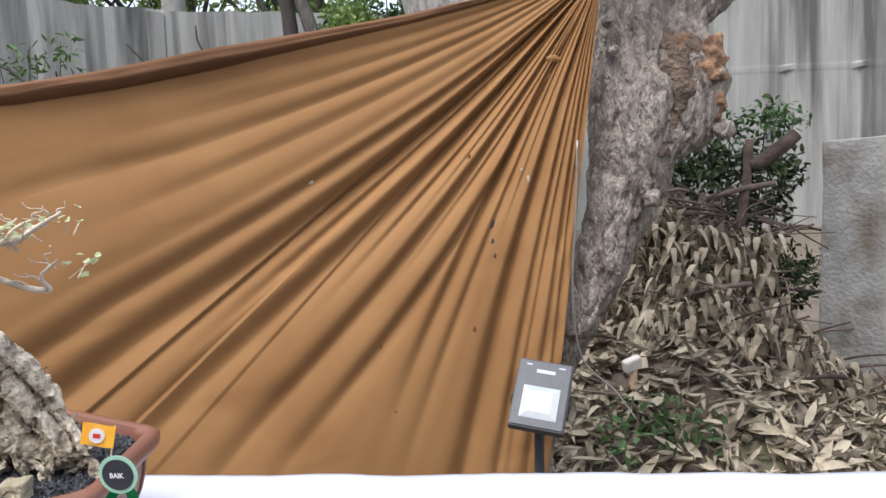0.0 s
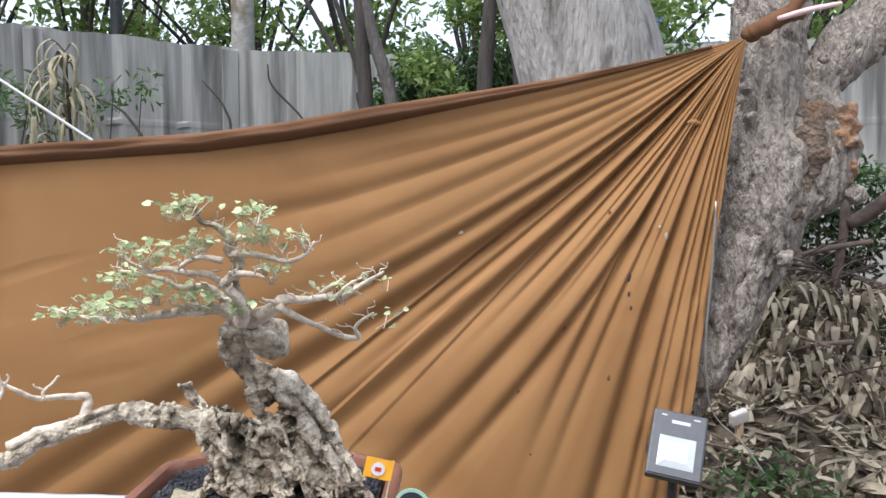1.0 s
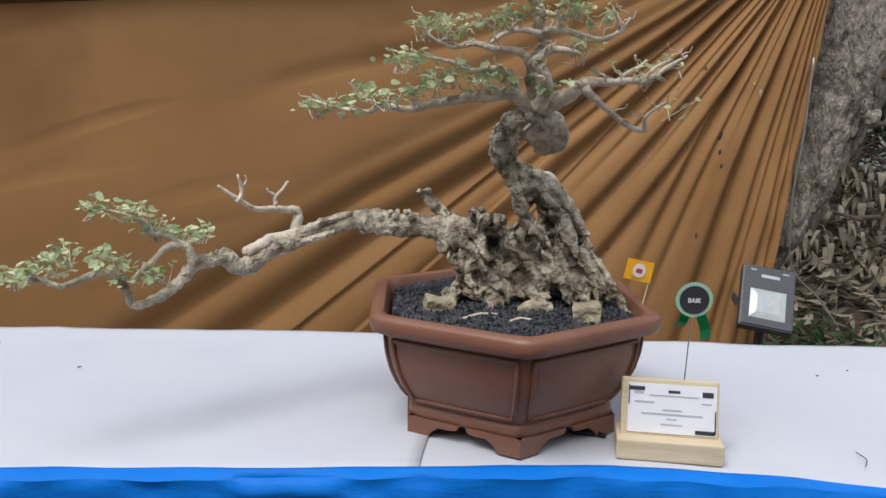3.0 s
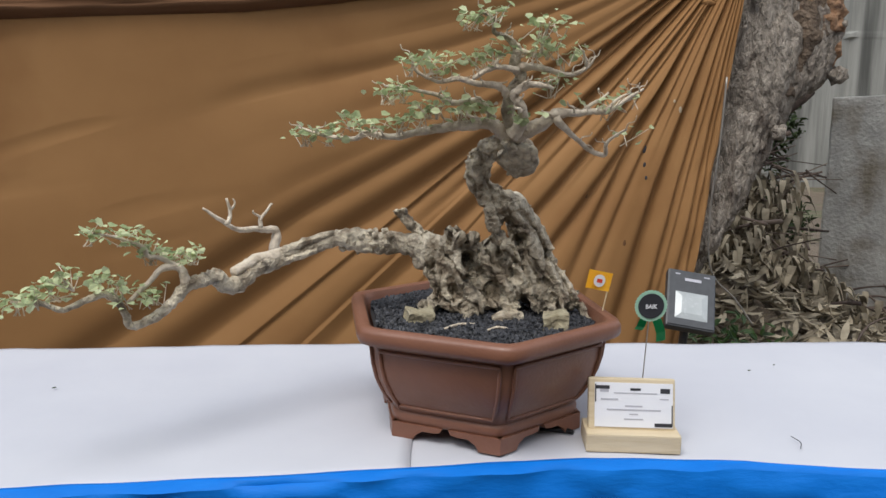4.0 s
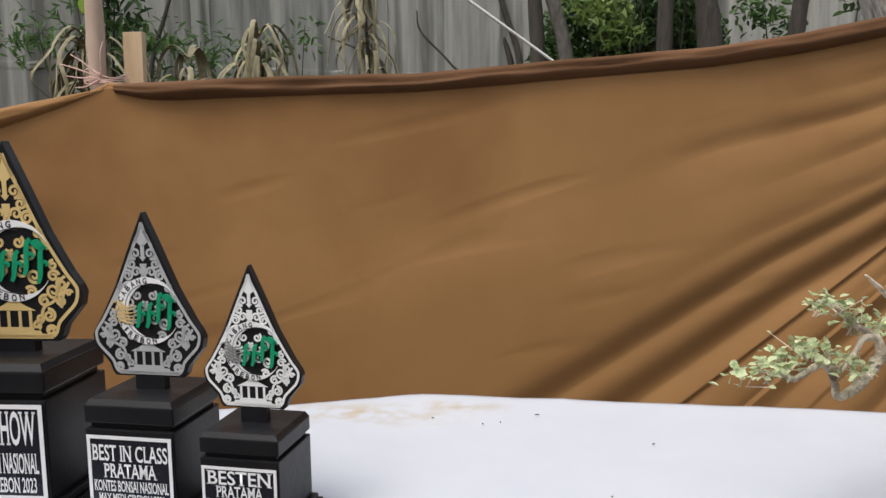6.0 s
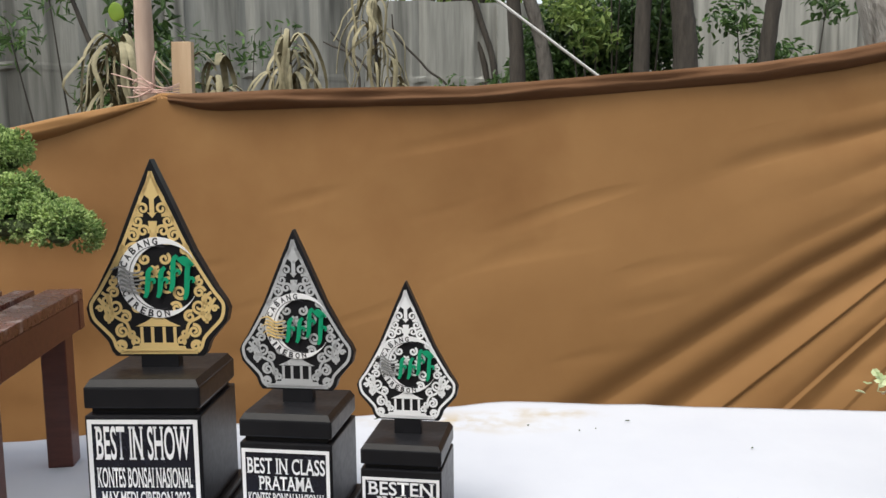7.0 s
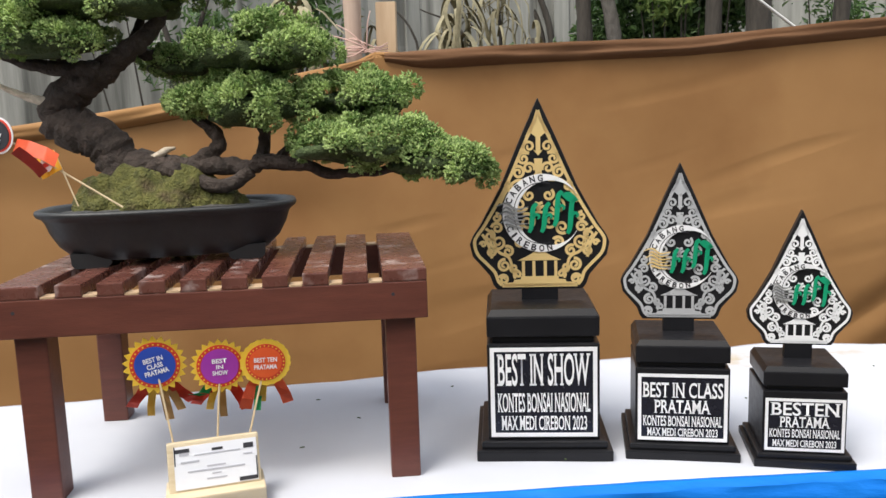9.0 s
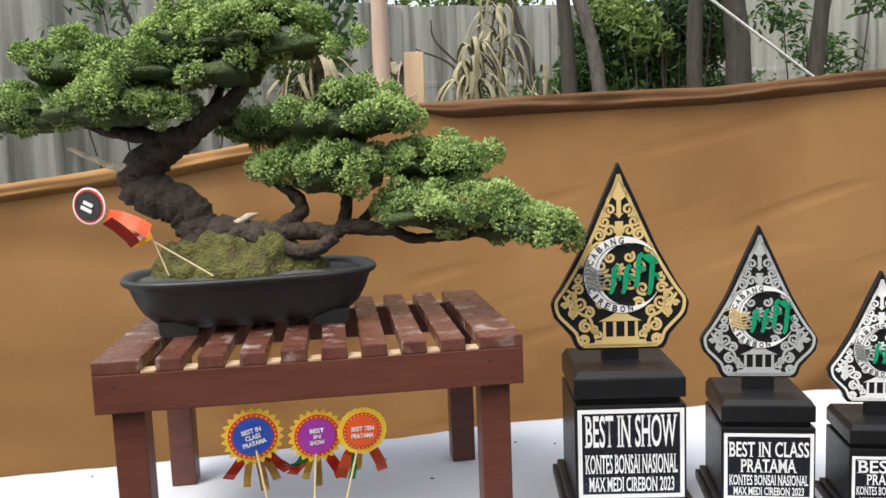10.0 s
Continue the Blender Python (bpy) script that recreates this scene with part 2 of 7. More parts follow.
def water_stain(m, x, y, rx, ry, colour):
    """A soft tan blotch round one spot of the white cloth."""
    nt = m.node_tree
    n, link = nt.nodes, nt.links.new
    b = n["Principled BSDF"]
    src = b.inputs["Base Color"].links[0].from_socket
    co = n.new("ShaderNodeTexCoord")
    mp = n.new("ShaderNodeMapping")
    mp.inputs["Location"].default_value = (-x / rx, -y / ry, 0)
    mp.inputs["Scale"].default_value = (1 / rx, 1 / ry, 0)
    link(co.outputs["Object"], mp.inputs[0])
    gr = n.new("ShaderNodeTexGradient")
    gr.gradient_type = "SPHERICAL"
    link(mp.outputs[0], gr.inputs[0])
    ns = n.new("ShaderNodeTexNoise")
    ns.inputs["Scale"].default_value, ns.inputs["Detail"].default_value = 16, 5
    link(co.outputs["Object"], ns.inputs[0])
    rs = n.new("ShaderNodeMapRange")
    rs.inputs[1].default_value, rs.inputs[2].default_value, rs.inputs[4].default_value = 0.42, 0.62, 0.85
    link(ns.outputs[0], rs.inputs[0])
    mu = n.new("ShaderNodeMath")
    mu.operation = "MULTIPLY"
    link(gr.outputs[1], mu.inputs[0])
    link(rs.outputs[0], mu.inputs[1])
    mx = n.new("ShaderNodeMix")
    mx.data_type = "RGBA"
    mx.inputs[7].default_value = (*colour, 1)
    link(mu.outputs[0], mx.inputs[0])
    link(src, mx.inputs[6])
    link(mx.outputs[2], b.inputs["Base Color"])


water_stain(M["white"], -2.2, 1.72, 0.3, 0.1, (0.42, 0.33, 0.2))
water_stain(M["white"], -1.98, 1.8, 0.16, 0.05, (0.42, 0.33, 0.2))


# ---- building helpers ----
def interp(table, x):
    xs, ys = zip(*table)
    return float(np.interp(x, xs, ys))


def thing(name, m, label, category, group="", kind=""):
    ob = new(name)
    ob.empty_display_size = 0.05
    ob.matrix_world = m
    return tagged(ob, label, category, group, kind)


def link_mesh(name, me, material, parent=None, label="", smooth=True):
    me.materials.append(M[material])
    if smooth:
        me.shade_smooth()
    ob = new(name, me)
    if parent:
        ob.parent = parent
    return tagged(ob, label)


def part(name, bm, material, parent=None, label="", smooth=False):
    me = bpy.data.meshes.new(name)
    bmesh.ops.recalc_face_normals(bm, faces=bm.faces)
    bm.to_mesh(me)
    bm.free()
    return link_mesh(name, me, material, parent, label, smooth)


def raw(name, verts, faces, material, parent=None, label="", smooth=False):
    me = bpy.data.meshes.new(name)
    me.from_pydata([tuple(v) for v in verts], [], faces)
    me.validate()
    return link_mesh(name, me, material, parent, label, smooth)


def box(sx, sy, sz, m=None, bevel=0.0, bm=None):
    """A box that stands on its local z = 0."""
    b = bmesh.new()
    bmesh.ops.create_cube(b, size=1)
    bmesh.ops.scale(b, vec=(sx, sy, sz), verts=b.verts)
    bmesh.ops.translate(b, vec=(0, 0, sz / 2), verts=b.verts)
    if bevel:
        bmesh.ops.bevel(b, geom=b.edges[:], offset=bevel, segments=2, affect="EDGES", profile=0.6)
    if m is not None:
        bmesh.ops.transform(b, matrix=m, verts=b.verts)
    return join(bm, b)


def join(bm, b):
    if bm is None:
        return b
    me = bpy.data.meshes.new("tmp")
    b.to_mesh(me)
    b.free()
    bm.from_mesh(me)
    bpy.data.meshes.remove(me)
    return bm


def rod(p, q, r, seg=8, r2=None, bm=None):
    return tube([p, q], [r, r2 if r2 is not None else r], seg, bm=bm)


def curve(pts, n):
    """Catmull-Rom points through pts (any number of components)."""
    a = np.array(pts, float)
    a = np.vstack([2 * a[0] - a[1], a, 2 * a[-1] - a[-2]])
    out = []
    for i in range(1, len(a) - 2):
        for k in range(n):
            t = k / n
            out.append(0.5 * (2 * a[i] + (a[i + 1] - a[i - 1]) * t + (2 * a[i - 1] - 5 * a[i] + 4 * a[i + 1] - a[i + 2]) * t * t
                              + (3 * a[i] - a[i - 1] - 3 * a[i + 1] + a[i + 2]) * t ** 3))
    out.append(a[-2])
    return np.array(out)


def tube(pts, radii, seg=8, bm=None, rough=0.0, ridge=0.0):
    """A capped tube along pts; rough and ridge make its skin uneven."""
    b = bm or bmesh.new()
    pts = [Vector(p) for p in pts]
    side = None
    rings = []
    for i, p in enumerate(pts):
        d = (pts[min(i + 1, len(pts) - 1)] - pts[max(i - 1, 0)]).normalized()
        side = d.orthogonal().normalized() if side is None else (side - d * side.dot(d)).normalized()
        up = d.cross(side)
        ring = []
        for k in range(seg):
            a = 2 * math.pi * k / seg
            v = side * math.cos(a) + up * math.sin(a)
            r = radii[i]
            if rough:
                q = p + v * r
                r *= 1 + rough * noise.noise(q * (0.6 / max(r, 0.004))) + ridge * math.sin(5 * a + 3 * noise.noise(p * 6))
            ring.append(b.verts.new(p + v * r))
        rings.append(ring)
    for r0, r1 in zip(rings, rings[1:]):
        for k in range(seg):
            b.faces.new((r0[k], r0[(k + 1) % seg], r1[(k + 1) % seg], r1[k]))
    b.faces.new(list(reversed(rings[0])))
    b.faces.new(rings[-1])
    return b


def limb(pts, seg=8, n=4, bm=None, rough=0.25, wob=0.0, ridge=0.0):
    """A limb through (x, y, z, r) points."""
    c = curve(pts, n)
    if wob:
        for q in c[1:-1]:
            w = noise.noise_vector(Vector(q[:3]) * 22)
            q[:3] += np.array(w) * wob
    return tube(c[:, :3], np.maximum(c[:, 3], 0.0008), seg, bm, rough, ridge)


def ball(c, r, sub=2, bm=None, rough=0.0, freq=20):
    b = bmesh.new()
    bmesh.ops.create_icosphere(b, subdivisions=sub, radius=1)
    r = r if hasattr(r, "__len__") else (r, r, r)
    for v in b.verts:
        p = Vector((v.co.x * r[0], v.co.y * r[1], v.co.z * r[2]))
        if rough:
            p *= 1 + rough * noise.noise((Vector(c) + p) * freq)
        v.co = Vector(c) + p
    return join(bm, b)


def prism(outline, depth, m=None, bm=None, bevel=0.0):
    """An outline in local x, z, extruded along y from 0 to depth."""
    b = bmesh.new()
    f = b.faces.new([b.verts.new((x, 0, z)) for x, z in outline])
    r = bmesh.ops.extrude_face_region(b, geom=[f])
    bmesh.ops.translate(b, vec=(0, depth, 0), verts=[v for v in r["geom"] if isinstance(v, bmesh.types.BMVert)])
    if bevel:
        bmesh.ops.bevel(b, geom=b.edges[:], offset=bevel, segments=1, affect="EDGES")
    if m is not None:
        bmesh.ops.transform(b, matrix=m, verts=b.verts)
    return join(bm, b)


def ribbon(pts, width, y=0.0, bm=None, depth=0.0008):
    """A flat raised strip along (x, z) points, facing -y."""
    b = bm or bmesh.new()
    w = width if hasattr(width, "__len__") else [width] * len(pts)
    rows = []
    for i, p in enumerate(pts):
        q, r = pts[max(i - 1, 0)], pts[min(i + 1, len(pts) - 1)]
        d = Vector((r[0] - q[0], r[1] - q[1])).normalized()
        nx, nz = -d.y * w[i] / 2, d.x * w[i] / 2
        rows.append([b.verts.new((p[0] + nx, y - depth, p[1] + nz)), b.verts.new((p[0] - nx, y - depth, p[1] - nz)),
                     b.verts.new((p[0] + nx, y, p[1] + nz)), b.verts.new((p[0] - nx, y, p[1] - nz))])
    for r0, r1 in zip(rows, rows[1:]):
        b.faces.new((r0[0], r1[0], r1[1], r0[1]))
        b.faces.new((r0[2], r1[2], r1[0], r0[0]))
        b.faces.new((r0[1], r1[1], r1[3], r0[3]))
    return b


def slab_serifs(me):
    """Short bars across the flat ends of the strokes, as on a bold roman face."""
    b = bmesh.new()
    b.from_mesh(me)
    flat = [e for e in b.edges if len(e.link_faces) == 1 and abs(e.verts[0].co.y - e.verts[1].co.y) < 1e-4 and 0.05 < e.calc_length() < 0.3]
    ends = [(e.verts[0].co.y, *sorted((e.verts[0].co.x, e.verts[1].co.x)), sum(f.calc_center_median().y for f in e.link_faces) < e.verts[0].co.y) for e in flat]
    low, high = min((e[0] for e in ends), default=0), max((e[0] for e in ends), default=0)
    for y, x0, x1, top in ends:
        if (top and abs(y - high) < 0.03) or (not top and abs(y - low) < 0.03):
            q = y - 0.045 if top else y + 0.045
            b.faces.new([b.verts.new((px, py, 0.001)) for px, py in ((x0 - 0.07, y), (x1 + 0.07, y), (x1 + 0.07, q), (x0 - 0.07, q))])
    b.to_mesh(me)
    b.free()


def lettering(text, x, z, w, h, y, material, parent, m=None, name="lettering", bold=0.012, serif=False):
    """Raised letters, w wide and h high, centred on x, z, facing -y."""
    cu = bpy.data.curves.new("text", "FONT")
    cu.body, cu.offset, cu.resolution_u = text, bold, 3
    ob = bpy.data.objects.new("text", cu)
    scene.collection.objects.link(ob)
    dg = bpy.context.evaluated_depsgraph_get()
    me = bpy.data.meshes.new_from_object(ob.evaluated_get(dg))
    bpy.data.objects.remove(ob)
    if serif:
        slab_serifs(me)
    co = np.array([v.co for v in me.vertices])
    lo, hi = co.min(0), co.max(0)
    for v in me.vertices:
        u = (v.co.x - lo[0]) / (hi[0] - lo[0]) - 0.5
        k = (v.co.y - lo[1]) / (hi[1] - lo[1]) - 0.5
        p = Vector((x + u * w, y, z + k * h))
        v.co = m @ p if m is not None else p
    me.name = name
    me.materials.clear()
    return link_mesh(name, me, material, parent, smooth=False)


def leaf_cloud(spots, size, aspect=0.6, flat=0.5, curl=0.2, rng=None):
    """Verts and faces of many small folded leaves at (x, y, z) spots."""
    rng = rng or random.Random(3)
    verts, faces = [], []
    for s in spots:
        l = size * rng.uniform(0.6, 1.25)
        w = l * aspect * rng.uniform(0.8, 1.2)
        rot = Euler((rng.gauss(0, flat), rng.gauss(0, flat), rng.uniform(0, 6.283))).to_matrix()
        k = len(verts)
        for x, y, z in ((-l / 2, 0, 0), (-l * 0.15, w / 2, curl * w), (l * 0.25, w * 0.42, curl * w), (l / 2, 0, -curl * w * 0.5), (l * 0.25, -w * 0.42, curl * w), (-l * 0.15, -w / 2, curl * w)):
            verts.append(Vector(s) + rot @ Vector((x, y, z)))
        faces += [(k, k + 1, k + 2, k + 3), (k, k + 3, k + 4, k + 5)]
    return verts, faces


# ---- ground, wall and table ----
def heap(x, y):
    h = 0.92 * math.exp(-((x - 1.3) / 0.6) ** 2 - ((y - 4.9) / 0.6) ** 2)
    h += 0.38 * math.exp(-((x - 1.0) / 0.8) ** 2 - ((y - 4.0) / 0.7) ** 2)
    return h * (1 + 0.3 * noise.noise(Vector((x * 3, y * 3, 0)))) + 0.03 * noise.noise(Vector((x * 2, y * 2, 5)))


def ground():
    xs = np.concatenate([[-400, -60, -20], np.linspace(-10, -0.2, 12), np.linspace(0, 3.6, 60), [5, 8, 14, 60, 400]])
    ys = np.concatenate([[-400, -60, -15], np.linspace(-5, 2.2, 8), np.linspace(2.4, 6.4, 60), [8, 12, 20, 60, 400]])
    verts = [(x, y, heap(x, y) - 0.03 if 0 <= x <= 3.6 and 2.4 <= y <= 6.4 else -0.03) for y in ys for x in xs]
    n = len(xs)
    faces = [(j * n + i, j * n + i + 1, (j + 1) * n + i + 1, (j + 1) * n + i) for j in range(len(ys) - 1) for i in range(n - 1)]
    tagged(raw("ground", verts, faces, "ground", smooth=True), "bare brown soil ground with grass and leaf litter", "ground", kind="structure")


ground()

WALL = [(-17.3, 7.9), (-7.65, 13.1), (-5.06, 15.2), (-2.28, 16.1), (0.5, 16.4), (3.8, 15.1), (16.0, 12.7)]
WALL_TOP = 4.29


def wall():
    """Cast concrete boundary wall with a ragged top, posts and a capping line."""
    root = thing("wall_north", pose(0, 0, 0), "tall grey concrete boundary wall with dark vertical stains", "wall", kind="structure")
    for (x0, y0), (x1, y1) in zip(WALL, WALL[1:]):
        d = Vector((x1 - x0, y1 - y0, 0))
        n = max(6, int(d.length / 0.15))
        back = Vector((-d.y, d.x, 0)).normalized() * 0.2
        verts, faces = [], []
        for i in range(n + 1):
            p = Vector((x0, y0, 0)) + d * (i / n)
            top = WALL_TOP + 0.045 * noise.noise(p * 1.6) + 0.03 * noise.noise(p * 6)
            groove = back * (0.25 if i % 8 == 0 else 0.0)
            for q, z in ((p + groove, -0.05), (p + groove, 1.2), (p + groove, 2.72), (p - back * 0.03, 2.77), (p - back * 0.03, 2.83), (p + groove, 2.88), (p + groove, top), (p + back, top), (p + back, -0.05)):
                verts.append((q.x, q.y, z))
        for i in range(n):
            for k in range(8):
                a = i * 9 + k
                faces.append((a, a + 9, a + 10, a + 1))
        raw("wall_panel", verts, faces, "wall", root)
        post = box(0.3, 0.08, WALL_TOP - 0.05, pose(x1, y1 - 0.06, 0) @ Matrix.Rotation(math.atan2(d.y, d.x), 4, "Z"), 0.01)
        part("wall_post", post, "wall", root)


wall()
# walls out of view, added to block low light from behind and the sides
for nm, x0, y0, x1, y1 in (("wall_south", -17.4, -3.2, 16, -3.2), ("wall_west", -17.4, -3.2, -17.4, 8), ("wall_east", 16, 12.8, 16, -3.2)):
    d = Vector((x1 - x0, y1 - y0, 0))
    tagged(part(nm, box(d.length, 0.16, 3.4, pose((x0 + x1) / 2, (y0 + y1) / 2, -0.03, 0, 0, math.degrees(math.atan2(d.y, d.x)))), "wall"), "plain grey wall out of view, added to block low light", "wall", kind="structure")

FRONT = [(-6, 0.25), (-4.5, 0.62), (-2.83, 0.953), (-2.51, 1.016), (-2.126, 1.085), (-2.02, 1.112), (-1.36, 1.135), (-0.6, 1.14), (-0.34, 1.104), (-0.13, 1.05), (0.5, 0.95), (2.2, 0.7)]
BACK = [(-6, 0.8), (-3.89, 1.34), (-3.17, 1.545), (-2.94, 1.635), (-2.64, 1.705), (-2.42, 1.765), (-2.09, 1.9), (-1.7, 1.885), (-0.85, 1.85), (-0.3, 1.805), (0.3, 1.76), (2.2, 1.6)]
TOP = 0.75


def sheet(name, x0, x1, lift, drop_left, label):
    """One white cloth laid over the table tops, with small sags and creases."""
    nx, ny = int((x1 - x0) / 0.025), 34
    verts, faces = [], []
    for i in range(nx + 1):
        x = x0 + (x1 - x0) * i / nx
        for j in range(ny + 3):
            v = min(max((j - 1) / ny, 0), 1)
            x = x0 + (x1 - x0) * i / nx + (0.16 * v ** 1.3 * max(0, 1 - (nx - i) / 12) if drop_left else 0)
            y = interp(FRONT, x) * (1 - v) + (interp(BACK, x) + (0.014 if x > -0.5 else 0.006) * noise.noise(Vector((x * 5, 2, 7))) + 0.004 * noise.noise(Vector((x * 17, 2, 7)))) * v
            z = TOP + lift + 0.0025 * noise.noise(Vector((x * 4, y * 4, 1))) + 0.0012 * noise.noise(Vector((x * 14, y * 5, 2)))
            if j == 0:
                y, z = y - 0.004, z - 0.3
            if j == ny + 2:
                y, z = y + 0.012 + 0.01 * noise.noise(Vector((x * 6, 0, 3))), z - 0.35
            if j in (1, ny + 1):
                z -= 0.002
            verts.append((x, y, z - (0.003 if j in (0, ny + 2) else 0)))
    n = ny + 3
    faces = [(i * n + j, (i + 1) * n + j, (i + 1) * n + j + 1, i * n + j + 1) for i in range(nx) for j in range(n - 1)]
    ob = tagged(raw(name, verts, faces, "white", smooth=True), label, "tablecloth")
    mod = ob.modifiers.new("thickness", "SOLIDIFY")
    mod.thickness, mod.offset = 0.0015, -1
    return ob


sheet("tablecloth", -0.93, 2.2, 0.0, False, "plain white cloth over the display table under the clay pot")
sheet("tablecloth", -6.0, -0.885, 0.004, True, "plain white cloth over the long display tables, lightly stained")


def display_table(x0, x1, label):
    root = thing("display_table", pose((x0 + x1) / 2, 1.4, 0), label, "table", "display tables in a row")
    inv = root.matrix_world.inverted()
    out = [(x, interp(FRONT, x) + 0.015) for x in np.linspace(x0, x1, 9)] + [(x, interp(BACK, x) - 0.015) for x in np.linspace(x1, x0, 9)]
    b = bmesh.new()
    f = b.faces.new([b.verts.new((x, y, 0.715)) for x, y in out])
    r = bmesh.ops.extrude_face_region(b, geom=[f])
    bmesh.ops.translate(b, vec=(0, 0, 0.028), verts=[v for v in r["geom"] if isinstance(v, bmesh.types.BMVert)])
    bmesh.ops.transform(b, matrix=inv, verts=b.verts)
    part("tabletop", b, "table", root)
    for x in (x0 + 0.08, x1 - 0.08):
        for y in (interp(FRONT, x) + 0.09, interp(BACK, x) - 0.09):
            part("leg", box(0.05, 0.05, 0.715, inv @ pose(x, y, 0), 0.004), "table", root)


display_table(-5.9, -4.1, "plywood trestle table hidden under white cloth")
display_table(-4.05, -2.12, "plywood trestle table hidden under white cloth")
display_table(-2.06, -0.05, "plywood trestle table hidden under white cloth")
display_table(0.0, 2.1, "plywood trestle table hidden under white cloth")


def skirt():
    """Blue satin gathered along the front edge, hanging to the ground."""
    xs = np.arange(-6, 2.2, 0.02)
    prof = [(0.004, -0.004), (0.0, 0.0035), (-0.006, 0.003), (-0.014, -0.006), (-0.018, -0.018), (-0.02, -0.03), (-0.021, -0.042), (-0.022, -0.055), (-0.023, -0.07), (-0.025, -0.09), (-0.026, -0.12), (-0.03, -0.3), (-0.035, -0.72)]
    verts, faces = [], []
    for x in xs:
        wav = 0.01 * noise.noise(Vector((x * 2.2, 0, 0))) + 0.006 * noise.noise(Vector((x * 9, 4, 0)))
        for k, (dy, dz) in enumerate(prof):
            fold = 0.015 * noise.noise(Vector((x * 1.3 + dz * 5, dz * 48, 7))) + 0.01 * noise.noise(Vector((x * 5 + dz * 8, dz * 60, 3))) + 0.012 * noise.noise(Vector((x * 13, dz * 2, 9))) * min(1, k / 5)
            verts.append((x, interp(FRONT, x) + dy + (wav if k < 2 else 0) - abs(fold) * 1.6 * (k > 1), TOP + 0.004 + dz + (0.003 * noise.noise(Vector((x * 7, 1, k))) if k < 3 else 0)))
    n = len(prof)
    root = thing("table_skirt", pose(0, 0, 0), "bright blue satin skirt along the table front", "table skirt")
    for name, k0, k1 in (("top_fold", 0, 3), ("hanging_sheet", 3, n - 1)):
        pts = [verts[i * n + k] for i in range(len(xs)) for k in range(k0, k1 + 1)]
        w = k1 - k0 + 1
        raw(name, pts, [(i * w + k, (i + 1) * w + k, (i + 1) * w + k + 1, i * w + k + 1) for i in range(len(xs) - 1) for k in range(w - 1)], "blue", root, smooth=True)


skirt()


# ---- brown backdrop cloth ----
ANCHOR = Vector((0.535, 2.84, 2.0))
EDGE = [(-3.22, 1.582), (-2.85, 1.59), (-2.2, 1.597), (-1.65, 1.632), (-1.27, 1.66), (-0.993, 1.7), (-0.642, 1.762), (-0.085, 1.86), (0.3, 1.945), (0.535, 2.0)]


def cloth_y(x):
    return interp([(-6, 2.05), (-3.22, 2.5), (-1.7, 2.62), (-0.6, 2.75), (0.15, 2.86), (0.54, 2.84)], x)


# creases fanning from the knot: (share of the fan near the knot, further out, width, depth, start, end)
FOLDS = [(0.40, 0.448, 0.028, 0.85, 0.0, 9.0), (0.356, 0.392, 0.03, 1.3, 0.0, 9.0), (0.325, 0.35, 0.014, 0.9, 0.0, 1.9), (0.283, 0.312, 0.024, 1.35, 0.0, 2.6), (0.256, 0.28, 0.011, 0.9, 0.1, 1.5), (0.235, 0.264, 0.008, 0.8, 0.0, 1.1),
         (0.215, 0.246, 0.015, 1.3, 0.0, 2.3), (0.19, 0.23, 0.008, 0.9, 0.0, 1.3), (0.166, 0.208, 0.012, 1.4, 0.0, 2.1), (0.176, 0.158, 0.011, 1.6, 0.15, 1.7), (0.15, 0.135, 0.009, 1.0, 0.0, 1.9), (0.128, 0.118, 0.007, 1.1, 0.0, 1.0),
         (0.108, 0.09, 0.012, 1.9, 0.0, 2.4), (0.092, 0.078, 0.006, 1.0, 0.0, 0.9), (0.074, 0.06, 0.007, 1.8, 0.0, 2.4), (0.058, 0.045, 0.006, 1.3, 0.0, 2.4), (0.04, 0.03, 0.007, 1.7, 0.0, 2.4), (0.022, 0.016, 0.006, 1.5, 0.0, 2.4),
         (0.435, 0.5, 0.03, 0.2, 0.0, 2.4), (0.5, 0.6, 0.045, 0.24, 0.0, 1.9), (0.6, 0.72, 0.05, 0.27, 0.0, 2.2), (0.72, 0.82, 0.05, 0.2, 0.0, 1.8), (0.84, 0.92, 0.045, 0.22, 0.0, 2.0)]


def fold_depth(f, s, r):
    """A ridge drops sharply into its crease and the cloth comes forward again slowly below it."""
    d = 0.0
    for c0, c1, w, a, r0, r1 in FOLDS:
        c = c0 + (c1 - c0) * min(1.25, max(0.0, (r - 0.4) / 1.2)) + 0.006 * noise.noise(Vector((s * 1.7, c0 * 40, 0)))
        u = (f - c) / w
        if not -5 < u < 2.6:
            continue
        grow = min(1, max(0, (r - r0) / 0.2 + (r0 == 0))) * min(1, max(0.08, (r1 - r) / 0.6))
        d += a * w * grow * math.exp(-(u / (0.4 + 0.45 * min(1, max(0, r - 0.7)) if c0 < 0.42 else 0.9)) ** 2 if u > 0 else u * 0.85)
    soft = (1.9 if f < 0.3 else 1.5 if f < 0.38 else 1.0) * (1 - (0.5 if f < 0.34 else 0.2) * min(1, max(0, (r - 0.75) / 0.9)))
    if f < 0.12:
        soft = max(soft, 0.75)
    # crumpled selvedge and fine puckers close to the knot
    pucker = (1 - 2 * abs(noise.noise(Vector((f * 70, s * 2.2, 3))))) * max(0, 1 - f * 2.2) * max(0, 1 - r / 1.5)
    crumple = noise.noise(Vector((f * 45, r * 7, 8))) * max(0, 1 - f / 0.09)
    return min(1, r / 0.25) * (1.25 * (0.55 + 0.45 * min(r, 1.6)) * d * soft + 0.007 * pucker * min(1, r / 0.4) + 0.014 * crumple)


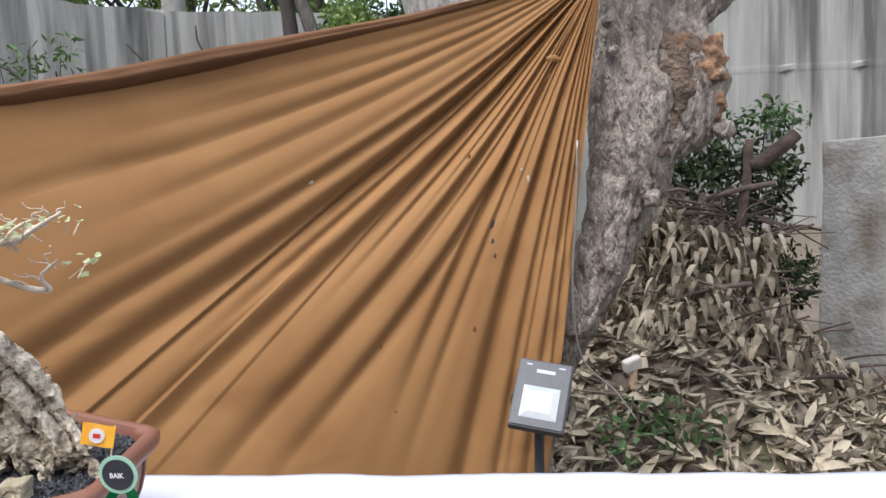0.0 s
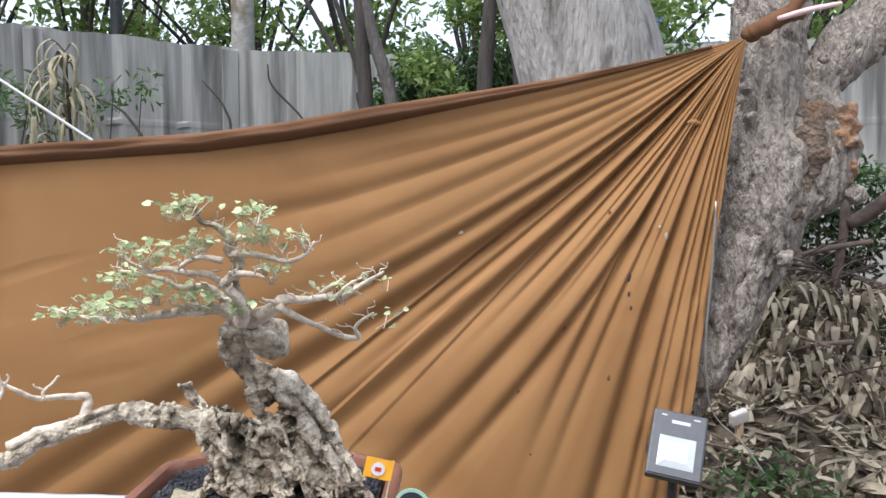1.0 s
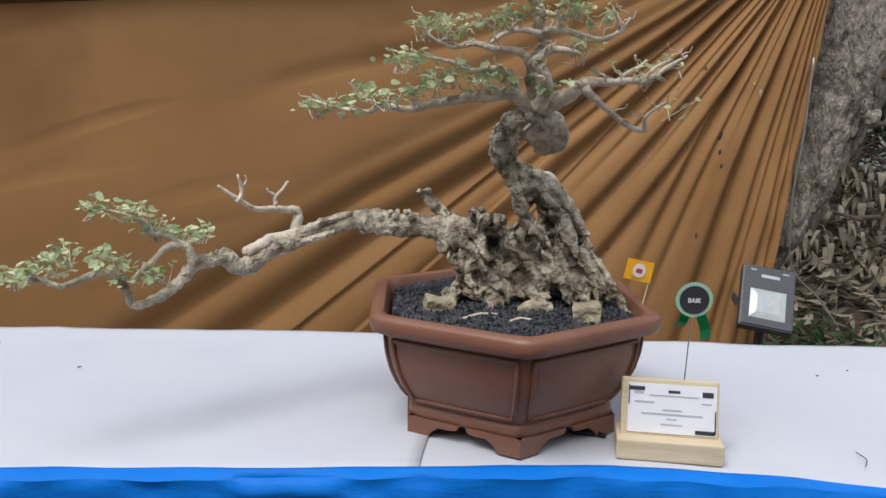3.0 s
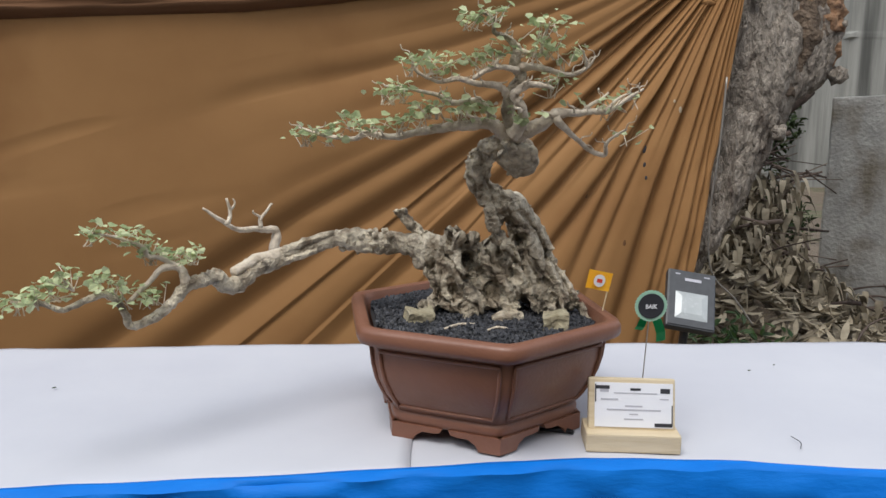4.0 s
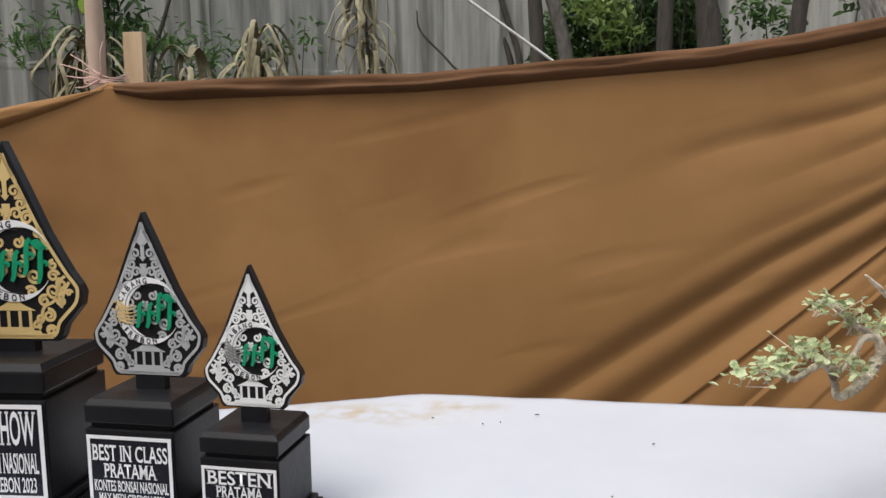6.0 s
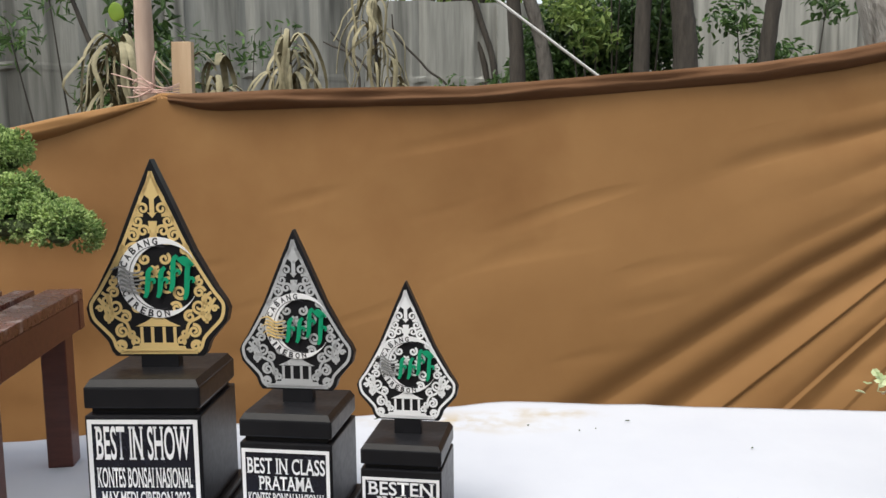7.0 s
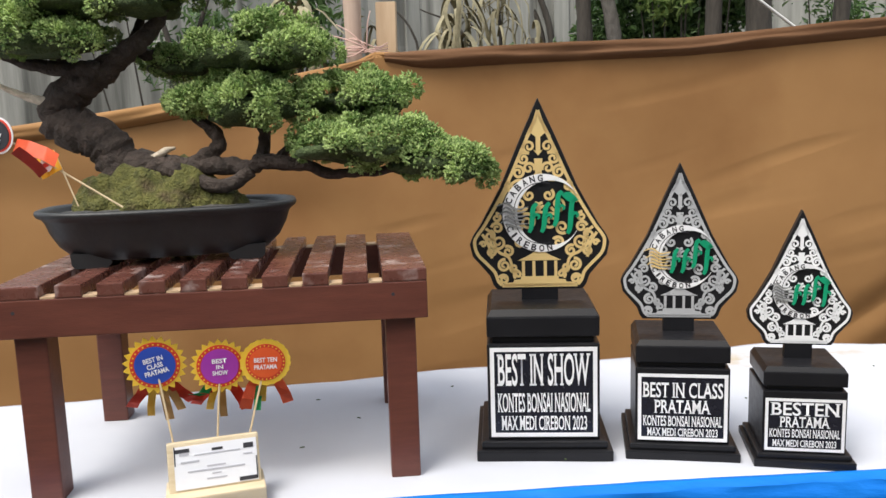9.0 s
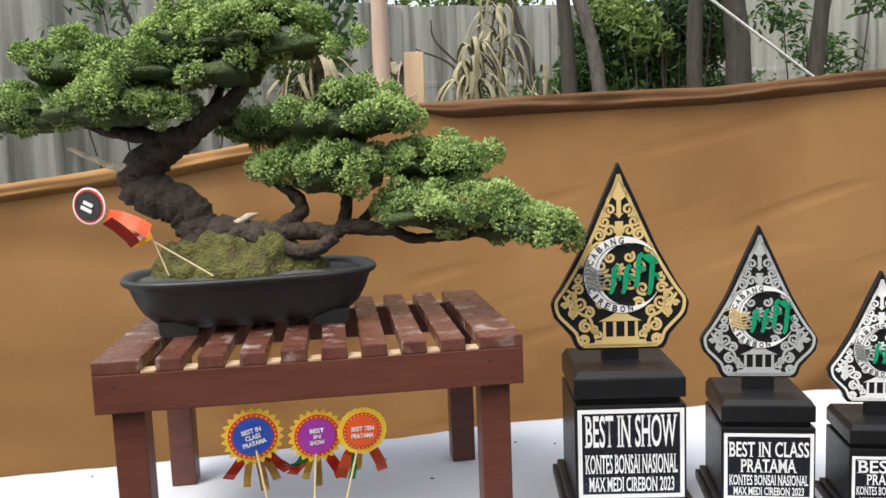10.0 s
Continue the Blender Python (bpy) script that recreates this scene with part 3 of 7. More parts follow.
def backdrop():
    """Brown cloth gathered at the tree and pulled out along its top edge; folds fan out from the knot."""
    root = thing("backdrop_cloth", pose(0, 0, 0), "brown cloth backdrop gathered and tied to a tree, folds fanning out", "cloth")
    nf, ns = 500, 110
    ends = []
    # end points of the rays from the knot: down the right edge, along the bottom, up the left side
    corner, tie_z, low = -3.22, 1.582, 0.3
    for i in range(nf + 1):
        f = i / nf
        if f <= 0.62:
            x = 0.33 - (f / 0.62) ** 1.25 * (0.33 - corner)
            ends.append((x, low))
        else:
            ends.append((corner, low + (f - 0.62) / 0.38 * (tie_z - low)))
    verts, faces = [], []
    for i in range(nf + 1):
        f = i / nf
        ex, ez = ends[i]
        for j in range(ns + 1):
            s = 0.004 + 0.996 * (j / ns) ** 1.1
            x = ANCHOR.x + (ex - ANCHOR.x) * s
            z = ANCHOR.z + (ez - ANCHOR.z) * s
            up = max(0, (f - 0.45) / 0.55)
            line = ANCHOR.z + (tie_z - ANCHOR.z) * (x - ANCHOR.x) / (corner - ANCHOR.x)
            z += (interp(EDGE, x) - line) * up ** 1.5
            r = math.hypot(x - ANCHOR.x, z - ANCHOR.z)
            edge = min(1, (1 - s) / 0.08) if f > 0.6 else 1
            y = cloth_y(x) + fold_depth(f, s, r) * edge - 0.03 + 0.012 * noise.noise(Vector((x * 1.3, z * 2.2, 4)))
            # short slack wrinkles in the plain part
            y += 0.006 * max(0, noise.noise(Vector((x * 2.2, z * 13 - x * 3, 9))) - 0.22) * min(1, r)
            if f < 0.03:
                y += 0.5 * (0.03 - f)
            verts.append((x, y, z))
    n = ns + 1
    faces = [(i * n + j, (i + 1) * n + j, (i + 1) * n + j + 1, i * n + j + 1) for i in range(nf) for j in range(ns)]
    # the plain stretch past the pole, sharing the column of points at the tie
    first = [i * n + ns for i in range(int(nf * 0.62), nf + 1)]
    mx, mz = 60, len(first) - 1
    cols = [first]
    for i in range(1, mx + 1):
        x = corner - 2.8 * i / mx
        top = interp([(-6, 1.16), (-4.9, 1.32), (-4.0, 1.43), (-3.7, 1.475), (-3.22, 1.582)], x)
        col = []
        for j in range(mz + 1):
            z = low + (top - low) * j / mz
            y = cloth_y(x) - 0.03 + 0.012 * noise.noise(Vector((x * 1.3, z * 2.2, 4))) + 0.018 * min(1, i / 6) * noise.noise(Vector((x * 0.8, z * 5 + x * 0.5, 6)))
            col.append(len(verts))
            verts.append((x, y, z))
        cols.append(col)
    for c0, c1 in zip(cols, cols[1:]):
        faces += [(c0[j], c0[j + 1], c1[j + 1], c1[j]) for j in range(mz)]
    raw("sheet", verts, faces, "cloth", root, smooth=True)
    # small holes, flecks and a torn flap
    grid = np.array(verts[:(nf + 1) * (ns + 1)])
    for name, x, z, sx, sz, mt, lab in (("fleck", -0.431, 1.345, 0.013, 0.01, "litter", "dry pale leaf fleck"), ("hole", 0.157, 1.186, 0.008, 0.018, "dark_ink", "small ragged hole"), ("hole", 0.161, 1.131, 0.006, 0.01, "dark_ink", "small ragged hole"),
                                        ("hole", 0.167, 1.083, 0.005, 0.009, "dark_ink", "small ragged hole"), ("torn_flap", 0.377, 1.722, 0.03, 0.012, "cloth", ""), ("torn_flap", 0.36, 1.66, 0.018, 0.016, "cloth", ""), ("fleck", 0.281, 1.323, 0.006, 0.012, "litter", "dry pale leaf fleck"),
                                        ("fleck", 0.262, 1.36, 0.005, 0.006, "litter", "dry pale leaf fleck"), ("hole", 0.09, 1.401, 0.005, 0.012, "hem", "small ragged hole"), ("hole", -0.185, 0.572, 0.006, 0.005, "hem", "small ragged hole"), ("hole", -0.232, 0.792, 0.008, 0.01, "hem", "small ragged hole"),
                                        ("hole", -0.065, 1.017, 0.006, 0.01, "hem", "small ragged hole"), ("hole", 0.089, 0.839, 0.006, 0.011, "hem", "small ragged hole")):
        p = grid[np.argmin(np.hypot(grid[:, 0] - x, grid[:, 2] - z))]
        part(name, ball(p, (sx, 0.0018 if name != "torn_flap" else 0.012, sz), 2, rough=0.5, freq=60), mt, root, lab, smooth=True)
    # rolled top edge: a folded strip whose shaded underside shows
    # the long stretch takes the darker brown, its shade painted in
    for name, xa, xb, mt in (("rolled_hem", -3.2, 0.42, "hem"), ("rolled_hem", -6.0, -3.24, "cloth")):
        east = xb > -3
        shape = [(0.006, -0.004), (-0.012, 0.006), (-0.028, 0.002), (-0.034, -0.012), (-0.03, -0.022), (-0.037, -0.03), (-0.034, -0.04), (-0.022, -0.05), (-0.008, -0.062), (0.012, -0.066), (0.014, -0.03)]
        b = bmesh.new()
        rings = []
        for k in range(260):
            x = xb + (xa - xb) * k / 259
            top = interp(EDGE, x) if east else interp([(-6, 1.16), (-4.9, 1.32), (-4.0, 1.43), (-3.7, 1.475), (-3.22, 1.582)], x)
            taper = max(0.15, min(1, (0.5 - x) / 1.2)) if east else min(1, 0.35 + (xb - x) / 0.5)
            pinch = 1 - 0.55 * math.exp(-((x + 3.22) / 0.1) ** 2)
            ring = []
            for q, (dy, dz) in enumerate(shape):
                w = noise.noise(Vector((x * 2.2, q * 0.7, 3))) + 0.6 * noise.noise(Vector((x * 6, q * 1.3, 5)))
                ring.append(b.verts.new((x, cloth_y(x) - 0.03 + dy * taper * pinch * (1 + 0.4 * w), top + 0.01 * taper + (0.88 * dz * taper + 0.003 * w) * pinch)))
            rings.append(ring)
        m = len(shape)
        for r0, r1 in zip(rings, rings[1:]):
            for q in range(m):
                b.faces.new((r0[q], r0[(q + 1) % m], r1[(q + 1) % m], r1[q]))
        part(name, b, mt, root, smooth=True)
    # knot and tail round the fork of the tree
    b = ball((0.555, 2.83, 2.015), (0.035, 0.03, 0.028), 3, rough=0.35, freq=40)
    limb([(0.55, 2.82, 2.01, 0.022), (0.6, 2.8, 2.04, 0.03), (0.66, 2.8, 2.07, 0.026), (0.73, 2.86, 2.085, 0.02)], 10, 5, b, 0.3)
    limb([(0.66, 2.79, 2.06, 0.02), (0.69, 2.78, 2.11, 0.024), (0.71, 2.8, 2.16, 0.016)], 10, 4, b, 0.3)
    part("knot", b, "hem", root, "brown cloth twisted into a knot", smooth=True)
    part("tie_strip", limb([(0.62, 2.77, 2.05, 0.009), (0.7, 2.74, 2.07, 0.01), (0.78, 2.73, 2.085, 0.008), (0.81, 2.73, 2.09, 0.005)], 8, 4), "pink", root, "pale plastic strip", smooth=True)


backdrop()


# ---- trees, pole and rope behind the cloth ----
def big_tree():
    root = thing("gnarled_tree", pose(0.5, 2.98, 0), "gnarled grey tree trunk with a rotten orange hollow and flaking bark", "tree")
    inv = root.matrix_world.inverted()
    b = bmesh.new()
    limb([(0.2, 3.12, -0.05, 0.2), (0.28, 3.08, 0.4, 0.12), (0.4, 3.02, 0.75, 0.1), (0.452, 2.985, 0.85, 0.1), (0.512, 2.985, 0.95, 0.098), (0.553, 2.985, 1.05, 0.104), (0.59, 2.99, 1.15, 0.114), (0.622, 3.0, 1.25, 0.13), (0.655, 3.01, 1.37, 0.15), (0.68, 3.02, 1.6, 0.165), (0.67, 3.03, 1.85, 0.145), (0.68, 3.03, 2.05, 0.135), (0.72, 3.05, 2.4, 0.12), (0.8, 3.1, 3.2, 0.1)], 40, 14, b, 0.1, ridge=0.03)
    limb([(0.64, 3.02, 1.34, 0.08), (0.75, 3.0, 1.46, 0.11), (0.85, 3.0, 1.54, 0.13), (0.87, 3.02, 1.7, 0.115), (0.8, 3.04, 1.84, 0.09)], 32, 12, b, 0.16)
    limb([(0.74, 3.05, 1.72, 0.1), (0.9, 3.08, 1.92, 0.1), (1.1, 3.12, 2.1, 0.11), (1.5, 3.25, 2.35, 0.1), (2.3, 3.5, 2.75, 0.07)], 28, 10, b, 0.14)
    bmesh.ops.transform(b, matrix=inv, verts=b.verts)
    trunk = part("trunk", b, "bark", root, smooth=True)
    rm = trunk.modifiers.new("fuse", "REMESH")
    rm.mode, rm.voxel_size, rm.use_smooth_shade = "VOXEL", 0.008, True
    me = bpy.data.meshes.new_from_object(trunk.evaluated_get(bpy.context.evaluated_depsgraph_get()))
    trunk.modifiers.clear()
    # upright flaking plates between dark cracks
    skin = [(v.co.copy(), v.normal.copy()) for v in me.vertices]
    flat = []
    for p, nv in skin:
        low = noise.noise(Vector((p.x * 9, p.y * 9, p.z * 5)))
        plate = noise.noise(Vector((p.x * 34, p.y * 34, p.z * 8)))
        fine = noise.noise(Vector((p.x * 75, p.y * 75, p.z * 38)))
        crack = max(0, 1 - abs(noise.noise(Vector((p.x * 20, p.y * 20, p.z * 6 + 7)))) * 7)
        flat.extend(p + nv * (0.014 * low + 0.005 * math.floor(plate * 4) / 2 + 0.004 * fine - 0.014 * crack))
    me.vertices.foreach_set("co", flat)
    me.shade_smooth()
    trunk.data = me
    b = ball((0.92, 2.945, 1.69), (0.055, 0.06, 0.11), 4, rough=0.5, freq=30)
    ball((0.93, 2.95, 1.58), (0.045, 0.045, 0.07), 4, b, rough=0.5, freq=30)
    bmesh.ops.transform(b, matrix=inv, verts=b.verts)
    b2 = ball((0.8, 2.93, 1.62), (0.1, 0.05, 0.16), 4, rough=0.6, freq=22)
    ball((0.72, 2.92, 1.45), (0.06, 0.045, 0.12), 4, b2, rough=0.6, freq=22)
    bmesh.ops.transform(b2, matrix=inv, verts=b2.verts)
    part("decayed_bark", b2, "decay", root, "dark decayed bark", smooth=True)
    part("rotten_hollow", b, "wound", root, "crumbling orange-brown rotten wood", smooth=True)
    for x, y, z, r in ((0.56, 2.885, 1.84, 0.022), (0.575, 2.88, 1.74, 0.018), (0.94, 2.875, 1.66, 0.012), (0.965, 2.93, 1.47, 0.035), (0.7, 2.87, 1.25, 0.03), (0.85, 2.95, 1.95, 0.02)):
        part("knot", ball(inv @ Vector((x, y, z)), r, 3, rough=0.5, freq=50), "bark", root, smooth=True)


    # unseen boughs and leaves above view, added to shade cloth, trunk and brush
    rng = random.Random(29)
    spots = []
    for _ in range(26):
        c = Vector((rng.uniform(-0.5, 2.2), rng.uniform(2.3, 4.6), rng.uniform(3.7, 4.7)))
        part("bough", limb([(*inv @ Vector((0.8, 3.1, 3.15)), 0.05), (*inv @ (Vector((0.8, 3.1, 3.3)).lerp(c, 0.5) + Vector((0, 0, 0.15))), 0.03), (*inv @ c, 0.01)], 6, 4, None, 0.1), "bark", root, smooth=True)
        for _ in range(70):
            d = Vector((rng.gauss(0, 1), rng.gauss(0, 1), rng.gauss(0, 0.6))).normalized()
            spots.append(inv @ (c + d * 0.5 * rng.random() ** 0.5))
    vs, fs = leaf_cloud(spots, 0.15, 0.35, 0.7, 0.2, rng)
    tagged(raw("crown", vs, fs, "bush", root), kind="stuff")


big_tree()


def far_trunk(name, pts, material, label, rough=0.15, seg=12):
    root = thing(name, pose(*pts[0][:3]), label, "tree")
    b = limb(pts, seg, 10, None, rough)
    bmesh.ops.transform(b, matrix=root.matrix_world.inverted(), verts=b.verts)
    part("trunk", b, material, root, smooth=True)
    return root


far_trunk("leaning_tree", [(0.1, 4.6, -0.05, 0.42), (0.2, 4.6, 0.8, 0.36), (0.3, 4.6, 1.7, 0.38), (0.22, 4.6, 2.3, 0.4), (0.0, 4.6, 3.0, 0.38), (-0.25, 4.6, 4.2, 0.3)], "bark_pale", "thick leaning grey tree trunk behind the cloth", 0.12, 40)


# ---- clay pot with the driftwood bonsai ----
def hex_ring(r, z, round_=0.0, n=4):
    """Ring of a hexagon with a corner towards -y; round_ pulls the sides outward."""
    pts = []
    for k in range(6):
        a, b = radians(-90 + 60 * k), radians(-30 + 60 * k)
        p, q = Vector((math.cos(a), math.sin(a))), Vector((math.cos(b), math.sin(b)))
        for i in range(n):
            t = i / n
            v = p.lerp(q, t)
            v *= r * (1 + round_ * math.sin(math.pi * t) - 0.022 * math.exp(-(min(t, 1 - t) / 0.05) ** 2))
            pts.append((v.x, v.y, z))
    return pts


def lathe_hex(rings):
    b = bmesh.new()
    rows = [[b.verts.new(p) for p in r] for r in rings]
    m = len(rows[0])
    for r0, r1 in zip(rows, rows[1:]):
        for k in range(m):
            b.faces.new((r0[k], r0[(k + 1) % m], r1[(k + 1) % m], r1[k]))
    b.faces.new(list(reversed(rows[0])))
    b.faces.new(rows[-1])
    return b


POT = (-0.736, 1.376, TOP + 0.004)


def clay_pot():
    root = thing("bonsai_pot", pose(*POT, 0, 0, 0.8) @ Matrix.Diagonal((1.045, 1.1, 1.03, 1)), "brown glazed hexagonal clay bonsai pot with moulded panels on feet", "plant pot")
    # body from the foot belt to the rim, then down inside
    prof = [(0.165, 0.026), (0.18, 0.026), (0.184, 0.03), (0.184, 0.043), (0.18, 0.047), (0.182, 0.052), (0.2, 0.075), (0.215, 0.105), (0.223, 0.135), (0.2255, 0.16),
            (0.228, 0.164), (0.24, 0.168), (0.251, 0.173), (0.254, 0.18), (0.254, 0.192), (0.25, 0.198), (0.238, 0.2), (0.23, 0.198), (0.225, 0.188), (0.222, 0.165), (0.19, 0.1)]
    body = part("body", lathe_hex([hex_ring(r, z, 0.012 if 0.05 < z < 0.165 else 0.0, 24) for r, z in prof]), "pot", root, smooth=True)
    body.data.set_sharp_from_angle(angle=radians(50))
    # raised panel frames on each side and feet under each corner
    for k in range(6):
        turn = Matrix.Rotation(radians(30 + 60 * k), 4, "Z")
        for inset, w in ((0.0, 0.0035),):
            pts = []
            for u, v in ((-1, 0), (1, 0), (1, 1), (-1, 1), (-1, 0)):
                pts.append((u, v))
            b = bmesh.new()
            loop = []
            for (u0, v0), (u1, v1) in zip(pts, pts[1:]):
                for i in range(8):
                    t = i / 8
                    loop.append((u0 + (u1 - u0) * t, v0 + (v1 - v0) * t))
            path = []
            for u, v in loop + loop[:1]:
                z = 0.058 + inset + v * (0.1 - 2 * inset)
                r = interp([(0.047, 0.18), (0.052, 0.182), (0.075, 0.2), (0.105, 0.215), (0.135, 0.223), (0.16, 0.2255)], z)
                half = r * 0.5 - 0.013 - inset
                path.append((u * half, -r * 0.866 * (1 + 0.012 * math.cos(u * 1.4)) - 0.0006, z))
            tube(path, [w] * len(path), 6, b)
            bmesh.ops.transform(b, matrix=turn, verts=b.verts)
            part("panel_moulding", b, "pot", root, smooth=True)
        b = bmesh.new()
        # two wings of a bracket foot meeting at the corner
        for sgn in (-1, 1):
            out = [(0.0, 0.0), (0.036, 0.0), (0.041, 0.009), (0.054, 0.018), (0.072, 0.018), (0.084, 0.02), (0.088, 0.028), (0.0, 0.028)]
            prism([(x * sgn, z) for x, z in out], 0.016, Matrix.Rotation(radians(60 * k), 4, "Z") @ Matrix.Translation((0, -0.187, 0)) @ Matrix.Rotation(radians(30 * sgn), 4, "Z"), b)
        part("foot", b, "pot", root)
    return root


clay_pot()


def potting_grit():
    rng = random.Random(5)
    c = Vector((POT[0], POT[1], POT[2] + 0.188))
    root = thing("potting_grit", Matrix.Translation(c) @ pose(0, 0, 0, 0, 0, 0.8) @ Matrix.Diagonal((1.02, 1.09, 1, 1)), "black volcanic grit mounded in the clay pot", "grit", kind="stuff")
    b = lathe_hex([hex_ring(0.19, -0.05), hex_ring(0.222, -0.006), hex_ring(0.15, 0.006), hex_ring(0.06, 0.014)])
    part("bed", b, "tray", root)
    verts, faces = [], []
    for _ in range(12500):
        a, r = rng.uniform(0, 6.283), 0.228 * math.sqrt(rng.random())
        lim = 0.219 * 0.866 / math.cos(((a + math.pi / 2) % (math.pi / 3)) - math.pi / 6) - 0.003
        if r > lim:
            continue
        s = rng.uniform(0.0026, 0.0058)
        p = Vector((r * math.cos(a), r * math.sin(a), -0.002 + 0.02 * (1 - r / 0.23) + rng.uniform(-0.002, 0.004)))
        rot = Euler((rng.uniform(0, 6), rng.uniform(0, 6), rng.uniform(0, 6))).to_matrix()
        k = len(verts)
        for v in ((1, 0, 0), (-1, 0.2, 0), (0, 1, 0.2), (0.1, -1, 0), (0, 0.1, 0.9), (0, 0, -0.8)):
            verts.append(p + rot @ (Vector(v) * s))
        faces += [(k, k + 2, k + 4), (k + 2, k + 1, k + 4), (k + 1, k + 3, k + 4), (k + 3, k, k + 4), (k + 2, k, k + 5), (k + 1, k + 2, k + 5), (k + 3, k + 1, k + 5), (k, k + 3, k + 5)]
    tagged(raw("grains", verts, faces, "grit", root), kind="stuff")


potting_grit()


def lift(pts, y):
    """(x, z, r) in one plane to (x, y, z, r)."""
    return [(x, y, z, r) for x, z, r in pts]


def leaned(x, z, dy=0.0, crown=True):
    """Depth of the old bonsai: its crown and the end of its long branch reach forward. Returns place and scale."""
    if crown:
        y = interp([(0.95, 1.35), (1.06, 1.36), (1.13, 1.335), (1.196, 1.305), (1.24, 1.25), (1.3, 1.195), (1.48, 1.135)], z)
        y += 0.07 * min(1, max(0, (-0.78 - x) / 0.28)) + 0.04 * min(1, max(0, (x + 0.55) / 0.12))
    else:
        y = interp([(-1.56, 1.14), (-1.46, 1.18), (-1.35, 1.235), (-1.2, 1.315), (-1.1, 1.4), (-0.88, 1.392), (-0.8, 1.37)], x)
    y += dy
    k = (y + 0.075) / 1.455
    return Vector((-1.043 + (x + 1.043) * k, y, 1.346 + (z - 1.346) * k)), k


def bend(pts, dy=0.0, crown=True):
    out = []
    for x, z, r in pts:
        p, k = leaned(x, z, dy, crown)
        out.append((*p, r * k))
    return out


def driftwood_bonsai():
    base = Vector((-0.70, 1.39, 0.95))
    root = thing("driftwood_bonsai", Matrix.Translation(base), "old driftwood bonsai with hollow pale trunk and one long side branch", "bonsai")
    inv = root.matrix_world.inverted()
    y0 = 1.385

    def put(name, b, material, label="", smooth=True):
        bmesh.ops.transform(b, matrix=inv, verts=b.verts)
        return part(name, b, material, root, label, smooth)

    b = bmesh.new()
    limb(bend([(-0.572, 0.94, 0.02), (-0.58, 0.97, 0.022), (-0.606, 1.012, 0.03), (-0.64, 1.077, 0.035), (-0.663, 1.131, 0.031), (-0.696, 1.153, 0.028), (-0.724, 1.17, 0.026), (-0.738, 1.196, 0.0255), (-0.732, 1.227, 0.024), (-0.712, 1.25, 0.021), (-0.68, 1.262, 0.018)]), 16, 8, b, 0.3)
    for x, z, r, dy in ((-0.82, 1.045, 0.03, 0.01), (-0.77, 1.046, 0.038, 0.01), (-0.716, 1.05, 0.04, 0.02), (-0.664, 1.03, 0.038, 0.01), (-0.764, 0.985, 0.042, -0.005), (-0.699, 0.98, 0.042, -0.012), (-0.632, 0.985, 0.034, 0.0), (-0.6, 0.955, 0.02, -0.01), (-0.74, 1.01, 0.042, 0.04)):
        ball(leaned(x, z, dy)[0], (r * 1.1, r, r * 1.05), 4, b, rough=0.35, freq=24)
    # smooth swept strands of old wood over the hollow base
    for pts, dy in (([(-0.69, 1.15, 0.018), (-0.665, 1.105, 0.02), (-0.63, 1.05, 0.022), (-0.6, 1.0, 0.019), (-0.57, 0.955, 0.014)], -0.028),
                    ([(-0.715, 1.14, 0.014), (-0.70, 1.09, 0.016), (-0.665, 1.035, 0.018), (-0.635, 0.985, 0.016), (-0.615, 0.945, 0.012)], -0.04),
                    ([(-0.745, 1.09, 0.013), (-0.735, 1.05, 0.016), (-0.70, 1.015, 0.014), (-0.675, 0.975, 0.014), (-0.66, 0.945, 0.012)], -0.042),
                    ([(-0.765, 1.085, 0.014), (-0.775, 1.045, 0.017), (-0.765, 1.0, 0.015), (-0.74, 0.965, 0.013), (-0.73, 0.94, 0.012)], -0.036),
                    ([(-0.8, 1.075, 0.014), (-0.805, 1.035, 0.016), (-0.8, 0.99, 0.014), (-0.815, 0.955, 0.011)], -0.02),
                    ([(-0.845, 1.06, 0.011), (-0.83, 1.02, 0.012), (-0.815, 0.98, 0.012), (-0.82, 0.945, 0.01)], -0.008),
                    ([(-0.775, 1.1, 0.01), (-0.8, 1.085, 0.011), (-0.79, 1.06, 0.014)], -0.02)):
        limb(bend(pts, dy), 12, 6, b, 0.25, 0.003)
    # roots running down into the grit
    for x, dx, dy in ((-0.79, -0.05, -0.03), (-0.74, -0.03, -0.055), (-0.69, 0.0, -0.06), (-0.64, 0.03, -0.055), (-0.6, 0.05, -0.03), (-0.78, -0.05, 0.03), (-0.66, 0.02, 0.06)):
        limb([(x, y0 - 0.03, 1.02, 0.022), (x + dx * 0.5, y0 - 0.02 + dy * 0.6, 0.985, 0.017), (x + dx, y0 - 0.02 + dy, 0.955, 0.013), (x + dx * 1.25, y0 - 0.02 + dy * 1.2, 0.935, 0.008)], 10, 6, b, 0.4)
    limb(bend([(-0.884, 1.14, 0.0145), (-0.88, 1.13, 0.013), (-0.865, 1.113, 0.0114), (-0.834, 1.082, 0.02), (-0.8, 1.06, 0.024)], 0.0, False), 12, 6, b, 0.3)
    limb(bend([(-0.745, 1.193, 0.012), (-0.757, 1.203, 0.010), (-0.762, 1.207, 0.007)], -0.015), 10, 4, b, 0.3)
    trunk = put("trunk", b, "dead")
    rm = trunk.modifiers.new("fuse", "REMESH")
    rm.mode, rm.voxel_size, rm.use_smooth_shade = "VOXEL", 0.0024, True
